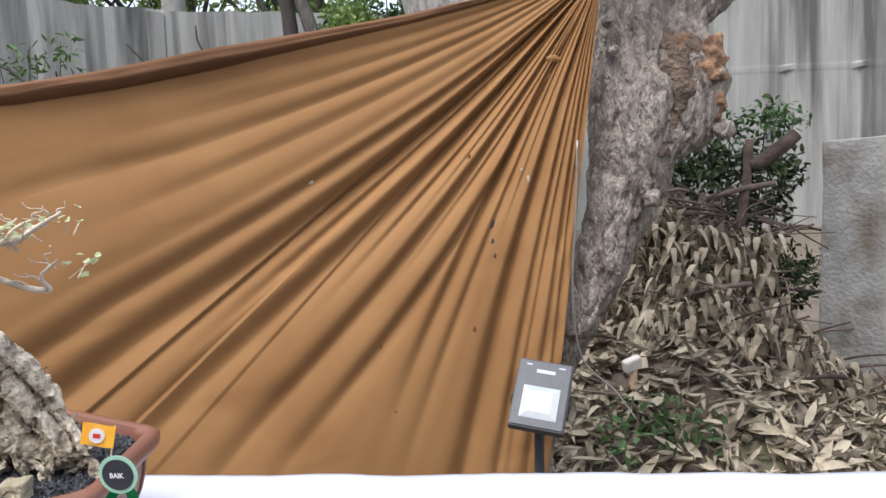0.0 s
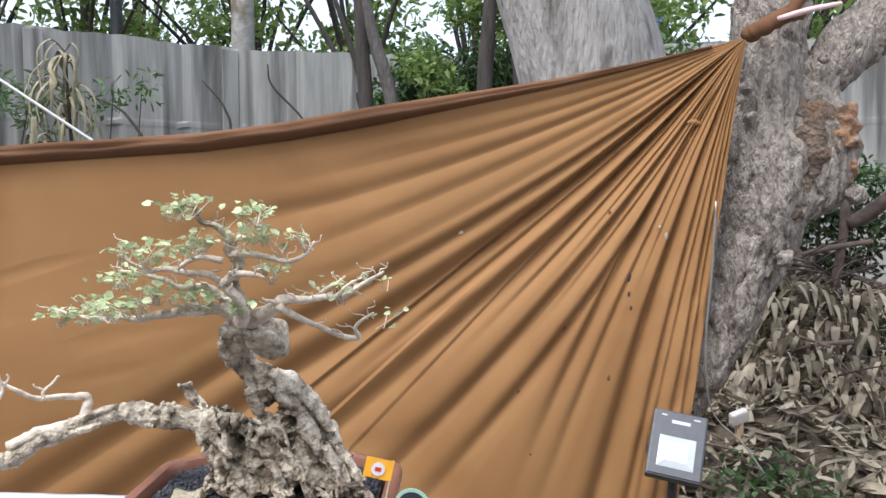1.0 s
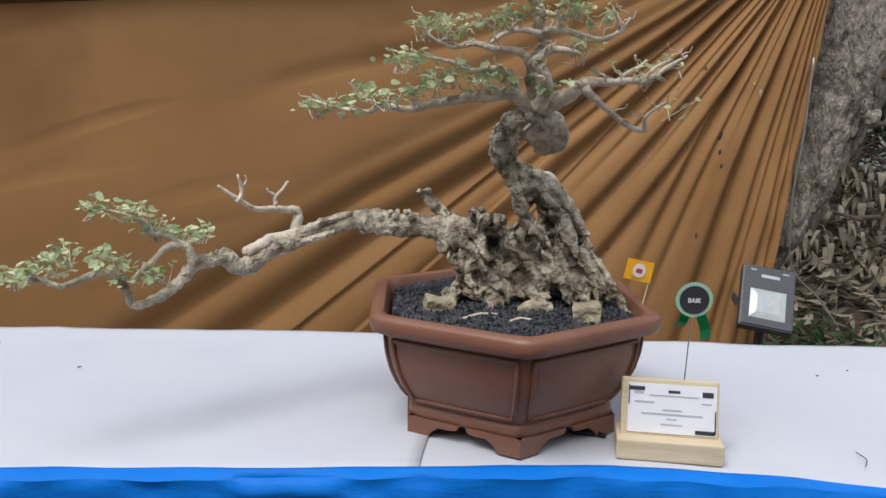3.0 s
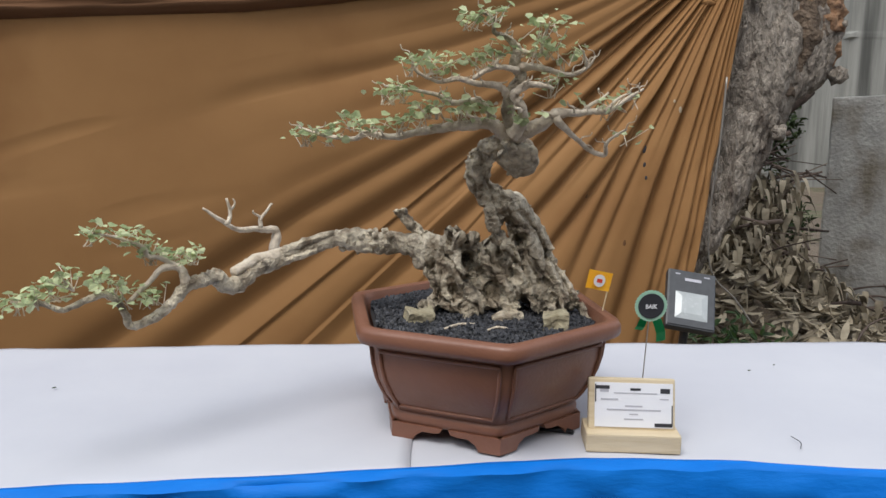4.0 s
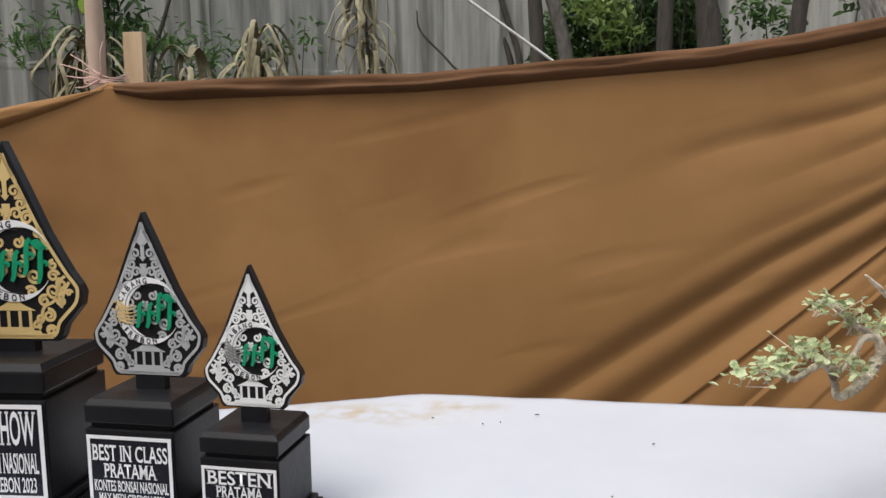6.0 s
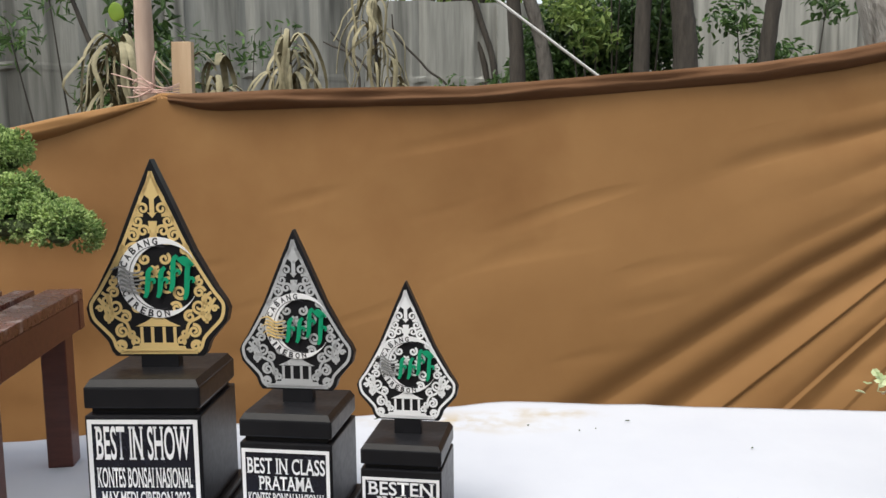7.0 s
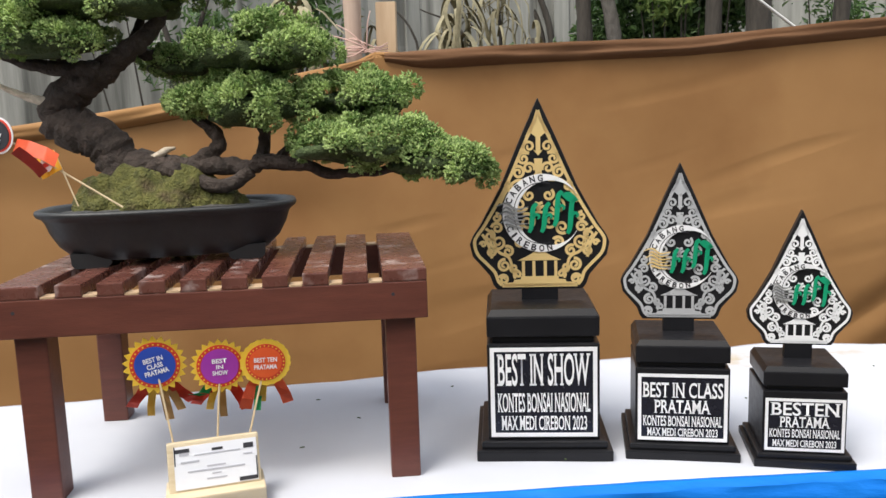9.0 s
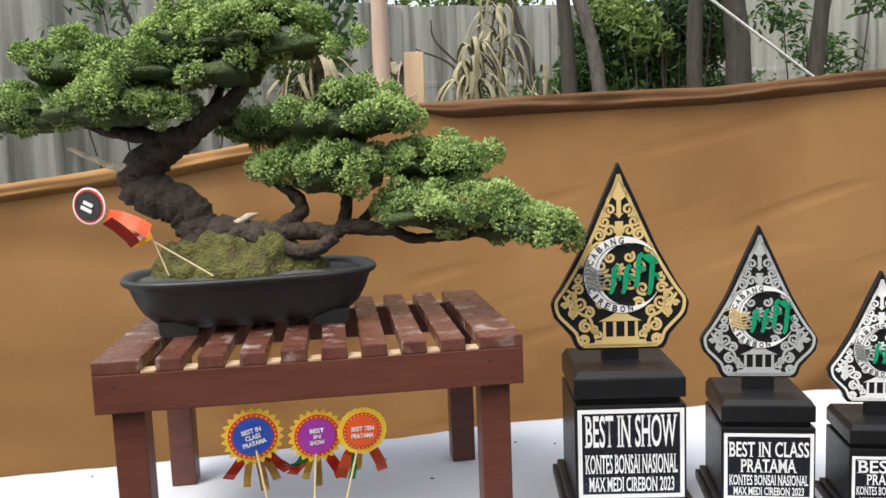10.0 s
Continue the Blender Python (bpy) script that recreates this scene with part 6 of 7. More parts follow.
def juniper():
    base = Vector((-3.44, 1.165, STAND_TOP + 0.1))
    root = thing("juniper_bonsai", Matrix.Translation(base), "old juniper bonsai with dark twisted trunk and dense green pads", "bonsai")
    inv = root.matrix_world.inverted()
    y0 = 1.17

    def put(name, b, material, label=""):
        bmesh.ops.transform(b, matrix=inv, verts=b.verts)
        return part(name, b, material, root, label, True)

    b = bmesh.new()
    limb(lift([(-3.43, 1.2, 0.06), (-3.448, 1.25, 0.047), (-3.474, 1.306, 0.040), (-3.501, 1.342, 0.038), (-3.552, 1.361, 0.041), (-3.579, 1.397, 0.036), (-3.548, 1.43, 0.034), (-3.506, 1.454, 0.029), (-3.461, 1.478, 0.021), (-3.404, 1.517, 0.016), (-3.364, 1.556, 0.012), (-3.35, 1.62, 0.008)], y0), 20, 8, b, 0.3, ridge=0.06)
    for dx, dy in ((-0.09, -0.03), (0.07, -0.05), (0.09, 0.02), (-0.03, -0.07), (-0.05, 0.06)):
        put("surface_root", limb([(-3.44, y0, 1.27, 0.03), (-3.44 + dx * 0.6, y0 + dy * 0.6, 1.235, 0.02), (-3.44 + dx, y0 + dy, 1.21, 0.012)], 12, 5, None, 0.3), "juniper_bark")
    put("trunk", b, "juniper_bark")
    for pts, dy in (([(-3.478, 1.463, 0.0177), (-3.565, 1.472, 0.0136), (-3.629, 1.485, 0.0104), (-3.693, 1.509, 0.0071), (-3.77, 1.51, 0.004)], -0.02),
                    ([(-3.432, 1.283, 0.036), (-3.351, 1.281, 0.026), (-3.275, 1.286, 0.0192), (-3.222, 1.28, 0.0159), (-3.179, 1.289, 0.0147), (-3.116, 1.284, 0.0115), (-3.054, 1.266, 0.0093), (-2.992, 1.268, 0.0083), (-2.91, 1.272, 0.0062), (-2.828, 1.262, 0.0052), (-2.783, 1.264, 0.0025)], -0.01),
                    ([(-3.36, 1.285, 0.018), (-3.307, 1.26, 0.015), (-3.25, 1.25, 0.013), (-3.2, 1.275, 0.012)], -0.03),
                    ([(-3.307, 1.29, 0.015), (-3.268, 1.32, 0.0138), (-3.28, 1.352, 0.0117), (-3.332, 1.395, 0.0064)], -0.01),
                    ([(-3.192, 1.288, 0.0126), (-3.187, 1.343, 0.0115), (-3.204, 1.406, 0.0095), (-3.207, 1.457, 0.0074)], 0.01),
                    ([(-3.168, 1.292, 0.0094), (-3.113, 1.341, 0.0083), (-3.06, 1.375, 0.0062)], 0.02),
                    ([(-3.5, 1.455, 0.015), (-3.45, 1.51, 0.011), (-3.42, 1.56, 0.008)], 0.04),
                    ([(-3.55, 1.43, 0.015), (-3.57, 1.48, 0.011), (-3.62, 1.56, 0.008)], 0.02),
                    ([(-3.43, 1.5, 0.012), (-3.38, 1.49, 0.009), (-3.33, 1.48, 0.006)], 0.05)):
        put("branch", limb(lift(pts, y0 + dy), 10, 6, None, 0.35, 0.003, 0.05), "juniper_bark")
    for pts in ([(-3.586, 1.41, 0.0091), (-3.635, 1.425, 0.0069), (-3.699, 1.454, 0.0035)], [(-3.392, 1.3, 0.009), (-3.364, 1.316, 0.006), (-3.346, 1.32, 0.0025)]):
        put("bare_snag", limb(lift(pts, y0 - 0.02), 8, 5, None, 0.3), "twig", "bare pale snag")
    # foliage pads: (x, z, half width, half height, y offset)
    pads = [(-3.369, 1.632, 0.17, 0.055, 0.02), (-3.365, 1.69, 0.11, 0.05, 0.03), (-3.684, 1.6, 0.095, 0.045, -0.01), (-3.52, 1.585, 0.115, 0.048, -0.03), (-3.4, 1.585, 0.1, 0.045, -0.02), (-3.577, 1.52, 0.115, 0.046, -0.05), (-3.775, 1.515, 0.09, 0.05, -0.02), (-3.174, 1.487, 0.112, 0.05, 0.0),
            (-3.36, 1.475, 0.075, 0.036, 0.09), (-3.19, 1.385, 0.088, 0.046, -0.02), (-3.315, 1.398, 0.04, 0.02, 0.0), (-3.03, 1.4, 0.105, 0.04, 0.04), (-3.0, 1.315, 0.118, 0.042, -0.02), (-2.88, 1.285, 0.085, 0.036, -0.02), (-2.815, 1.27, 0.036, 0.026, -0.02), (-3.22, 1.43, 0.05, 0.03, 0.03)]
    rng = random.Random(21)
    for x, z, rx, rz, dy in pads:
        c = Vector((x, y0 + dy, z))
        rx, rz = rx * 1.05, rz * 1.12
        ry = max(0.055, rx * 0.75)
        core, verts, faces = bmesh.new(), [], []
        # dark core under the clumps, the shade between them put into its colour
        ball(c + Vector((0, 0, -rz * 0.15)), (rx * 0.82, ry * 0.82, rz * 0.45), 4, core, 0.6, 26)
        # tight clumps of shoots over a domed pad, sparser underneath
        for k in range(int(24 + 4200 * rx * ry)):
            a, q = rng.uniform(0, 6.283), math.sqrt(rng.random())
            under = k % 6 == 0
            dome = math.sqrt(max(0, 1 - q * q))
            lr = rng.uniform(0.011, 0.026)
            q *= 1 + 0.42 * noise.noise(Vector((math.cos(a) * 1.6 + x * 9, math.sin(a) * 1.6, z * 9)))
            rough = rz * 0.5 * noise.noise(Vector((x + q * math.cos(a) * rx, q * math.sin(a) * ry, z)) * 24)
            lc = c + Vector((rx * q * math.cos(a), ry * q * math.sin(a), rz * (0.85 * dome - 0.15 if not under else -0.3 * dome) + rough + rng.uniform(-0.004, 0.008)))
            out = Vector((math.cos(a) * q, math.sin(a) * q, 0.9 * dome if not under else -0.3)).normalized()
            for _ in range(int(80 * (lr / 0.016) ** 2)):
                d = Vector((rng.gauss(0, 1), rng.gauss(0, 1), rng.gauss(0, 1))).normalized()
                if d.dot(out) < -0.35:
                    d = -d
                p = lc + d * lr * rng.uniform(0.7, 1.08)
                for _ in range(2):
                    t = (d + Vector((rng.gauss(0, 0.4), rng.gauss(0, 0.4), rng.gauss(0.2, 0.35)))).normalized()
                    l, w = rng.uniform(0.0032, 0.0062), rng.uniform(0.0016, 0.0028)
                    s1 = t.orthogonal().normalized()
                    s2 = t.cross(s1)
                    i = len(verts)
                    verts += [p + s1 * w, p - s1 * w * 0.6 + s2 * w, p - s1 * w * 0.6 - s2 * w, p + t * l]
                    faces += [(i, i + 1, i + 3), (i + 1, i + 2, i + 3), (i + 2, i, i + 3)]
        bmesh.ops.transform(core, matrix=inv, verts=core.verts)
        pad = tagged(raw("foliage_pad", [inv @ v for v in verts], faces, "juniper", root, "dense clipped green pad"), kind="stuff")
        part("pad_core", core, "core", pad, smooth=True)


juniper()

# award badge and number flag leaning in the tray
rosette(Matrix.Translation((-3.585, 1.0, 1.352)) @ pose(0, 0, 0, 0, 0, -8), 0.031, [(1.0, "ink"), (0.9, "red"), (0.8, "dark_ink")], [], (0.185, 0.06, -0.128), "black award badge with white edge on a bamboo stick", [("", 0.12, 0.6, 0.2), ("", -0.2, 0.7, 0.2)], 0.0, 22, "bamboo", 25)
rt = thing("red_ribbon", pose(-3.555, 0.998, 1.335), "bright red satin ribbon tied to the badge stick", "ribbon")
part("tail", band([(0.0, 0, 0.0), (0.025, -0.004, -0.004), (0.05, 0.004, -0.016), (0.072, 0.0, -0.028)], 0.024, 1.1), "orange_red", rt, smooth=True)
part("tail", band([(0.002, -0.004, -0.008), (0.02, -0.006, -0.02), (0.036, -0.002, -0.036), (0.046, 0.0, -0.05)], 0.02, 0.6), "red", rt, smooth=True)
flag((0, 0, 0), (0.045, 0.036), 0, "small yellow numbered flag leaning in the tray", 0.085, Matrix.Translation((-3.495, 1.02, 1.308)) @ pose(0, 0, 0, 0, -22, -8))

# card stand with its three sunburst awards
CARD = pose(-3.2, 0.889, TOP + 0.004, 0, 0, 24)
card_stand(CARD, 0.142, "pale pine card stand holding three award sticks and a printed card", 0.08)
for x, y, z, r, mt, words, tails, tilt, lab, teeth in (
        (-3.306, 0.93, 0.977, 0.05, "blue_paper", [("BEST IN", 0.22, 0.62, 0.17), ("CLASS", 0.0, 0.5, 0.17), ("PRATAMA", -0.22, 0.76, 0.17)], [(-0.75, 0.022, 0.018, "red"), (-0.25, 0.04, 0.012, "yellow_foil"), (0.25, 0.05, 0.014, "tan_ribbon"), (0.6, 0.034, 0.014, "tan_ribbon"), (0.95, 0.02, 0.02, "red")], -12, "sunburst award rosette with blue centre, best in class", 0.16),
        (-3.208, 0.956, 0.968, 0.047, "purple", [("BEST", 0.22, 0.5, 0.17), ("IN", 0.0, 0.24, 0.15), ("SHOW", -0.22, 0.52, 0.17)], [(-0.8, 0.018, 0.018, "red"), (-0.9, 0.0, 0.016, "green_ribbon"), (-0.4, 0.03, 0.012, "yellow_foil"), (0.0, 0.045, 0.012, "tan_ribbon"), (0.7, 0.035, 0.018, "red")], 0, "sunburst award rosette with purple centre, best in show", 0.16),
        (-3.136, 0.972, 0.97, 0.041, "orange_red", [("BEST TEN", 0.14, 0.9, 0.2), ("PRATAMA", -0.16, 0.9, 0.2)], [(-0.8, 0.04, 0.02, "orange_red"), (-0.4, 0.045, 0.012, "green_ribbon"), (-0.2, 0.03, 0.012, "yellow_foil"), (0.7, 0.036, 0.018, "orange_red")], 2, "yellow award rosette with orange-red centre, best ten", 0.03)):
    foot = CARD @ Vector((0.55 * (x + 3.21), 0.05, 0.03))
    rosette(Matrix.Translation((x, y, z)) @ pose(0, 0, 0, 6, 0, 20), r, [(1.0, "yellow_foil"), (0.78, "red"), (0.64, mt)], tails, tuple((Matrix.Translation((x, y, z)) @ pose(0, 0, 0, 6, 0, 20)).inverted() @ foot), lab, words, teeth, 22, "bamboo", tilt, "awards in the card stand")

# far end of the table: corner of another black tray
ft = thing("black_base", pose(-4.14, 1.2, TOP + 0.004, 0, 0, 15), "low black display base at the table's far end", "display base")
part("slab", box(0.24, 0.2, 0.03, None, 0.004), "black", ft)


# ---- yard behind: pillar, litter, brush pile, poles, rope ----
def pillar():
    root = thing("concrete_pillar", pose(2.2, 4.83, 0, 0, 0, -34), "weathered square concrete pillar with a sloping flat top", "pillar")
    b = box(0.7, 0.5, 1.43, pose(0.35, 0.25, 0), 0.012)
    bmesh.ops.subdivide_edges(b, edges=b.edges[:], cuts=5, use_grid_fill=True)
    for v in b.verts:
        if v.co.z > 1.3:
            v.co.z += 0.08 * v.co.x
        v.co += Vector(noise.noise_vector(v.co * 4)) * 0.008
    part("block", b, "concrete", root)


pillar()


def dry_leaves(name, n, area, size, label, lift_=0.0, seed=1):
    rng = random.Random(seed)
    x0, x1, y0, y1 = area
    verts, faces = [], []
    while n:
        n -= 1
        x, y = rng.uniform(x0, x1), rng.uniform(y0, y1)
        if 2.15 < x < 3.0 and 4.83 - 0.67 * (x - 2.2) < y < 5.6:
            continue
        z = heap(x, y) if 0 < x < 3.6 and 2.4 < y < 6.4 else 0
        z += rng.uniform(-0.01, 0.05) + lift_
        l = size * rng.uniform(0.55, 1.3)
        w = l * rng.uniform(0.16, 0.3)
        bend, cup = rng.uniform(-0.5, 0.5), rng.uniform(0.1, 0.9)
        rot = Euler((rng.gauss(0, 0.5), rng.gauss(0, 0.45), rng.uniform(0, 6.283))).to_matrix()
        k = len(verts)
        for i in range(5):
            t = i / 4 - 0.5
            ww = w * (0.1, 0.8, 1.0, 0.7, 0.05)[i] / 2
            mid = Vector((l * t, 0, -bend * l * t * t * 2))
            for sy in (-1, 0, 1):
                verts.append(Vector((x, y, z)) + rot @ (mid + Vector((0, sy * ww, abs(sy) * cup * ww))))
        for i in range(4):
            a = k + i * 3
            faces += [(a, a + 1, a + 4, a + 3), (a + 1, a + 2, a + 5, a + 4)]
    tagged(raw(name, verts, faces, "litter", smooth=True), label, "leaf litter", kind="stuff")


dry_leaves("leaf_litter", 7500, (0.2, 3.6, 2.3, 5.6), 0.15, "thick litter of curled dry brown leaves on the ground", 0.0, 4)
dry_leaves("leaf_litter", 1300, (-6, 0.2, 2.9, 7.5), 0.14, "scattered dry brown leaves behind the cloth", 0.0, 5)


def brush_pile():
    rng = random.Random(8)
    root = thing("brush_pile", pose(1.5, 4.7, 0), "tangled pile of dry cut branches and leaves", "brush pile")
    inv = root.matrix_world.inverted()
    for k in range(110):
        a = rng.uniform(0, 6.283)
        x, y = 1.5 + rng.gauss(0, 0.45), 4.55 + rng.gauss(0, 0.35)
        z = max(0.06, heap(x, y) + rng.uniform(-0.02, 0.16))
        l = rng.uniform(0.2, 0.65)
        r = rng.choice((0.005, 0.007, 0.01, 0.015))
        d = Vector((math.cos(a), math.sin(a) * 0.6, rng.uniform(-0.3, 0.45))) * l / 2
        p = Vector((x, y, z))
        q = [p - d, p + Vector((rng.gauss(0, 0.04), rng.gauss(0, 0.04), 0.03)), p + d]
        b = limb([(*inv @ v, r * (1 - 0.25 * i)) for i, v in enumerate(q)], 6, 4, None, 0.2)
        part("stick", b, "sticks", root, smooth=True)
    # dense dark back of the heap and its overhanging roof of sticks
    for k in range(120):
        roof = k % 2
        x, y = rng.uniform(1.1, 2.05), rng.uniform(4.6, 5.2) if roof else rng.uniform(5.2, 5.5)
        z = rng.uniform(0.85, 1.12) if roof else rng.uniform(0.1, 1.1)
        a, l = rng.uniform(-0.7, 0.9) + (0 if roof else rng.choice((0, 1.2))), rng.uniform(0.2, 0.6)
        d = Vector((math.cos(a), rng.uniform(-0.5, 0.5), math.sin(a))) * l / 2
        p = Vector((x, y, z))
        q = [p - d, p + Vector((rng.gauss(0, 0.05), rng.gauss(0, 0.05), 0.03)), p + d]
        r = rng.choice((0.005, 0.007, 0.009, 0.013))
        part("stick", limb([(*inv @ v, r * (1 - 0.25 * i)) for i, v in enumerate(q)], 6, 4, None, 0.2), "sticks", root, smooth=True)
    for pts, r in (([(1.75, 4.9, 0.9), (1.79, 4.9, 1.2), (1.808, 4.9, 1.46)], 0.026), ([(1.811, 4.9, 1.3), (1.94, 4.9, 1.37), (2.08, 4.9, 1.48)], 0.042), ([(1.55, 4.9, 1.12), (1.75, 4.88, 1.17), (1.95, 4.88, 1.2)], 0.016)):
        lg = part("cut_log", limb([(*inv @ Vector(p), r) for p in pts], 12, 5, None, 0.25), "sticks", root, smooth=True)
        e, d = Vector(pts[-1]), (Vector(pts[-1]) - Vector(pts[-2])).normalized()
        part("cut_face", rod(inv @ (e - d * 0.002), inv @ (e + d * 0.004), r * 0.85, 12), "pine", lg, "pale sawn end")
    # large limp leaves hanging from the sticks
    vs, fs = [], []
    for k in range(1900):
        x, y = rng.uniform(0.85, 2.1), rng.uniform(4.0, 5.2)
        z = heap(x, y) + rng.uniform(0.02, 0.2)
        if k < 420:
            x, fall = rng.uniform(0.98, 1.8), rng.random() ** 1.3 * 0.5
            y = 4.5 - fall * 0.5 + rng.gauss(0, 0.04)
            z = 1.08 - 0.2 * (x - 1.08) - fall + rng.gauss(0, 0.03)
        l, w = rng.uniform(0.08, 0.17), rng.uniform(0.012, 0.024)
        a, sw = rng.uniform(0, 6.283), rng.uniform(0.2, 0.8)
        i = len(vs)
        for j in range(5):
            t = j / 4
            c = Vector((x + math.cos(a) * l * sw * t, y + math.sin(a) * l * sw * t * 0.6, z - l * t * t * 0.8))
            ww = w * (0.2, 0.9, 1.0, 0.75, 0.1)[j]
            for s in (-1, 0, 1):
                vs.append(inv @ (c + Vector((-math.sin(a) * ww * s, math.cos(a) * ww * s, abs(s) * ww * 0.5))))
        for j in range(4):
            q = i + j * 3
            fs += [(q, q + 1, q + 4, q + 3), (q + 1, q + 2, q + 5, q + 4)]
    tagged(raw("hanging_leaves", vs, fs, "litter", root, "limp dry leaves", True), kind="stuff")


brush_pile()


def leafy(name, label, clumps, size, material, seed, per=60, stems=True, aspect=0.4, flat=0.7, cat="shrub", spread=0.22, stem_r=0.006):
    """A loose shrub: thin stems from the ground and clumps of leaves round (x, y, z, r)."""
    rng = random.Random(seed)
    bx, by = sum(c[0] for c in clumps) / len(clumps), sum(c[1] for c in clumps) / len(clumps)
    root = thing(name, pose(bx, by, 0), label, cat)
    inv = root.matrix_world.inverted()
    spots = []
    for x, y, z, r in clumps:
        for _ in range(int(per * (r / spread) ** 1.6)):
            d = Vector((rng.gauss(0, 1), rng.gauss(0, 1), rng.gauss(0, 0.8)))
            spots.append(inv @ (Vector((x, y, z)) + d.normalized() * r * rng.random() ** 0.5))
        if stems:
            top = inv @ Vector((x, y, z + r * 0.6))
            b = limb([(rng.uniform(-0.12, 0.12) + top.x * 0.3, rng.uniform(-0.1, 0.1) + top.y * 0.3, -0.03, stem_r * 1.7), (top.x * 0.7 + rng.gauss(0, 0.06), top.y * 0.7, z * 0.5, stem_r * 1.3), (top.x, top.y, top.z, stem_r * 0.5)], 6, 5, None, 0.1)
            part("stem", b, "bark_far", root, smooth=True)
    v, f = leaf_cloud(spots, size, aspect, flat, 0.2, rng)
    tagged(raw("foliage", v, f, material, root), kind="stuff")
    return root


rg = random.Random(17)
leafy("creeper", "dark green creeper growing behind the brush pile", [(1.35 + 0.19 * k, 5.5 + rg.uniform(-0.1, 0.1), 1.6 + rg.uniform(-0.1, 0.14), 0.16) for k in range(6)], 0.06, "bush", 31, 200)
# filler that hides the wall; the hollow's shade is put into its colour
leafy("undergrowth", "brush filler behind the leaf pile, shade put into its dark colour", [(1.45 + 0.07 * k, 5.65 + rg.uniform(-0.1, 0.15), 0.25 + 0.32 * (k % 4) + rg.uniform(-0.1, 0.1), 0.24) for k in range(14)], 0.07, "core", 40, 300)
leafy("weed", "small green weeds among the dry leaves", [(0.62 + 0.05 * k, 3.3 + rg.uniform(-0.2, 0.25), 0.16 + heap(0.62 + 0.05 * k, 3.3), 0.1) for k in range(9)], 0.055, "bush", 32, 60, False)
# dark undergrowth and thin trees before the wall
leafy("undergrowth", "dark leafy undergrowth between the tree trunks", [(-1.9 + 0.14 * k, 12.8 + rg.uniform(-0.4, 0.4), 1.9 + 0.55 * (k % 3) + rg.uniform(0.0, 0.6), 0.5) for k in range(17)], 0.14, "bush", 33, 420, spread=0.34, stem_r=0.012)
leafy("undergrowth", "light green leafy shrub rising between the trunks", [(-1.3 + 0.2 * k, 12.2 + rg.uniform(-0.3, 0.3), 2.9 + rg.uniform(0.0, 1.6), 0.4) for k in range(8)], 0.13, "crown", 38, 170, spread=0.34, stem_r=0.012)
leafy("undergrowth", "dark low undergrowth along the wall foot", [(-3.2 + 0.42 * k, 14.6 + rg.uniform(-0.3, 0.3), 2.1 + rg.uniform(0.0, 0.5), 0.42) for k in range(12)], 0.15, "bush", 39, 130, spread=0.34, stem_r=0.012)
leafy("undergrowth", "thin green shrub beside the concrete wall", [(1.3 + 0.5 * k, 13.2 + rg.uniform(-0.3, 0.3), 2.4 + rg.uniform(-0.2, 1.4), 0.45) for k in range(4)], 0.16, "bush", 34, 100, spread=0.34, stem_r=0.012)
leafy("shrub", "sparse shrub with narrow leaves by the wall", [(-9.3 + 0.55 * k, 11.0 + 0.25 * k + rg.uniform(-0.3, 0.3), 1.9 + rg.uniform(0, 1.9), 0.55) for k in range(5)], 0.2, "bush", 35, 90, aspect=0.22, spread=0.4, stem_r=0.012)
leafy("shrub", "sparse climbing shrub against the grey wall", [(-7.0 + 0.37 * k, 12.4 + 0.25 * k, 2.3 + rg.uniform(-0.3, 1.3), 0.4) for k in range(4)], 0.17, "bush", 36, 45, aspect=0.3, spread=0.4, stem_r=0.012)
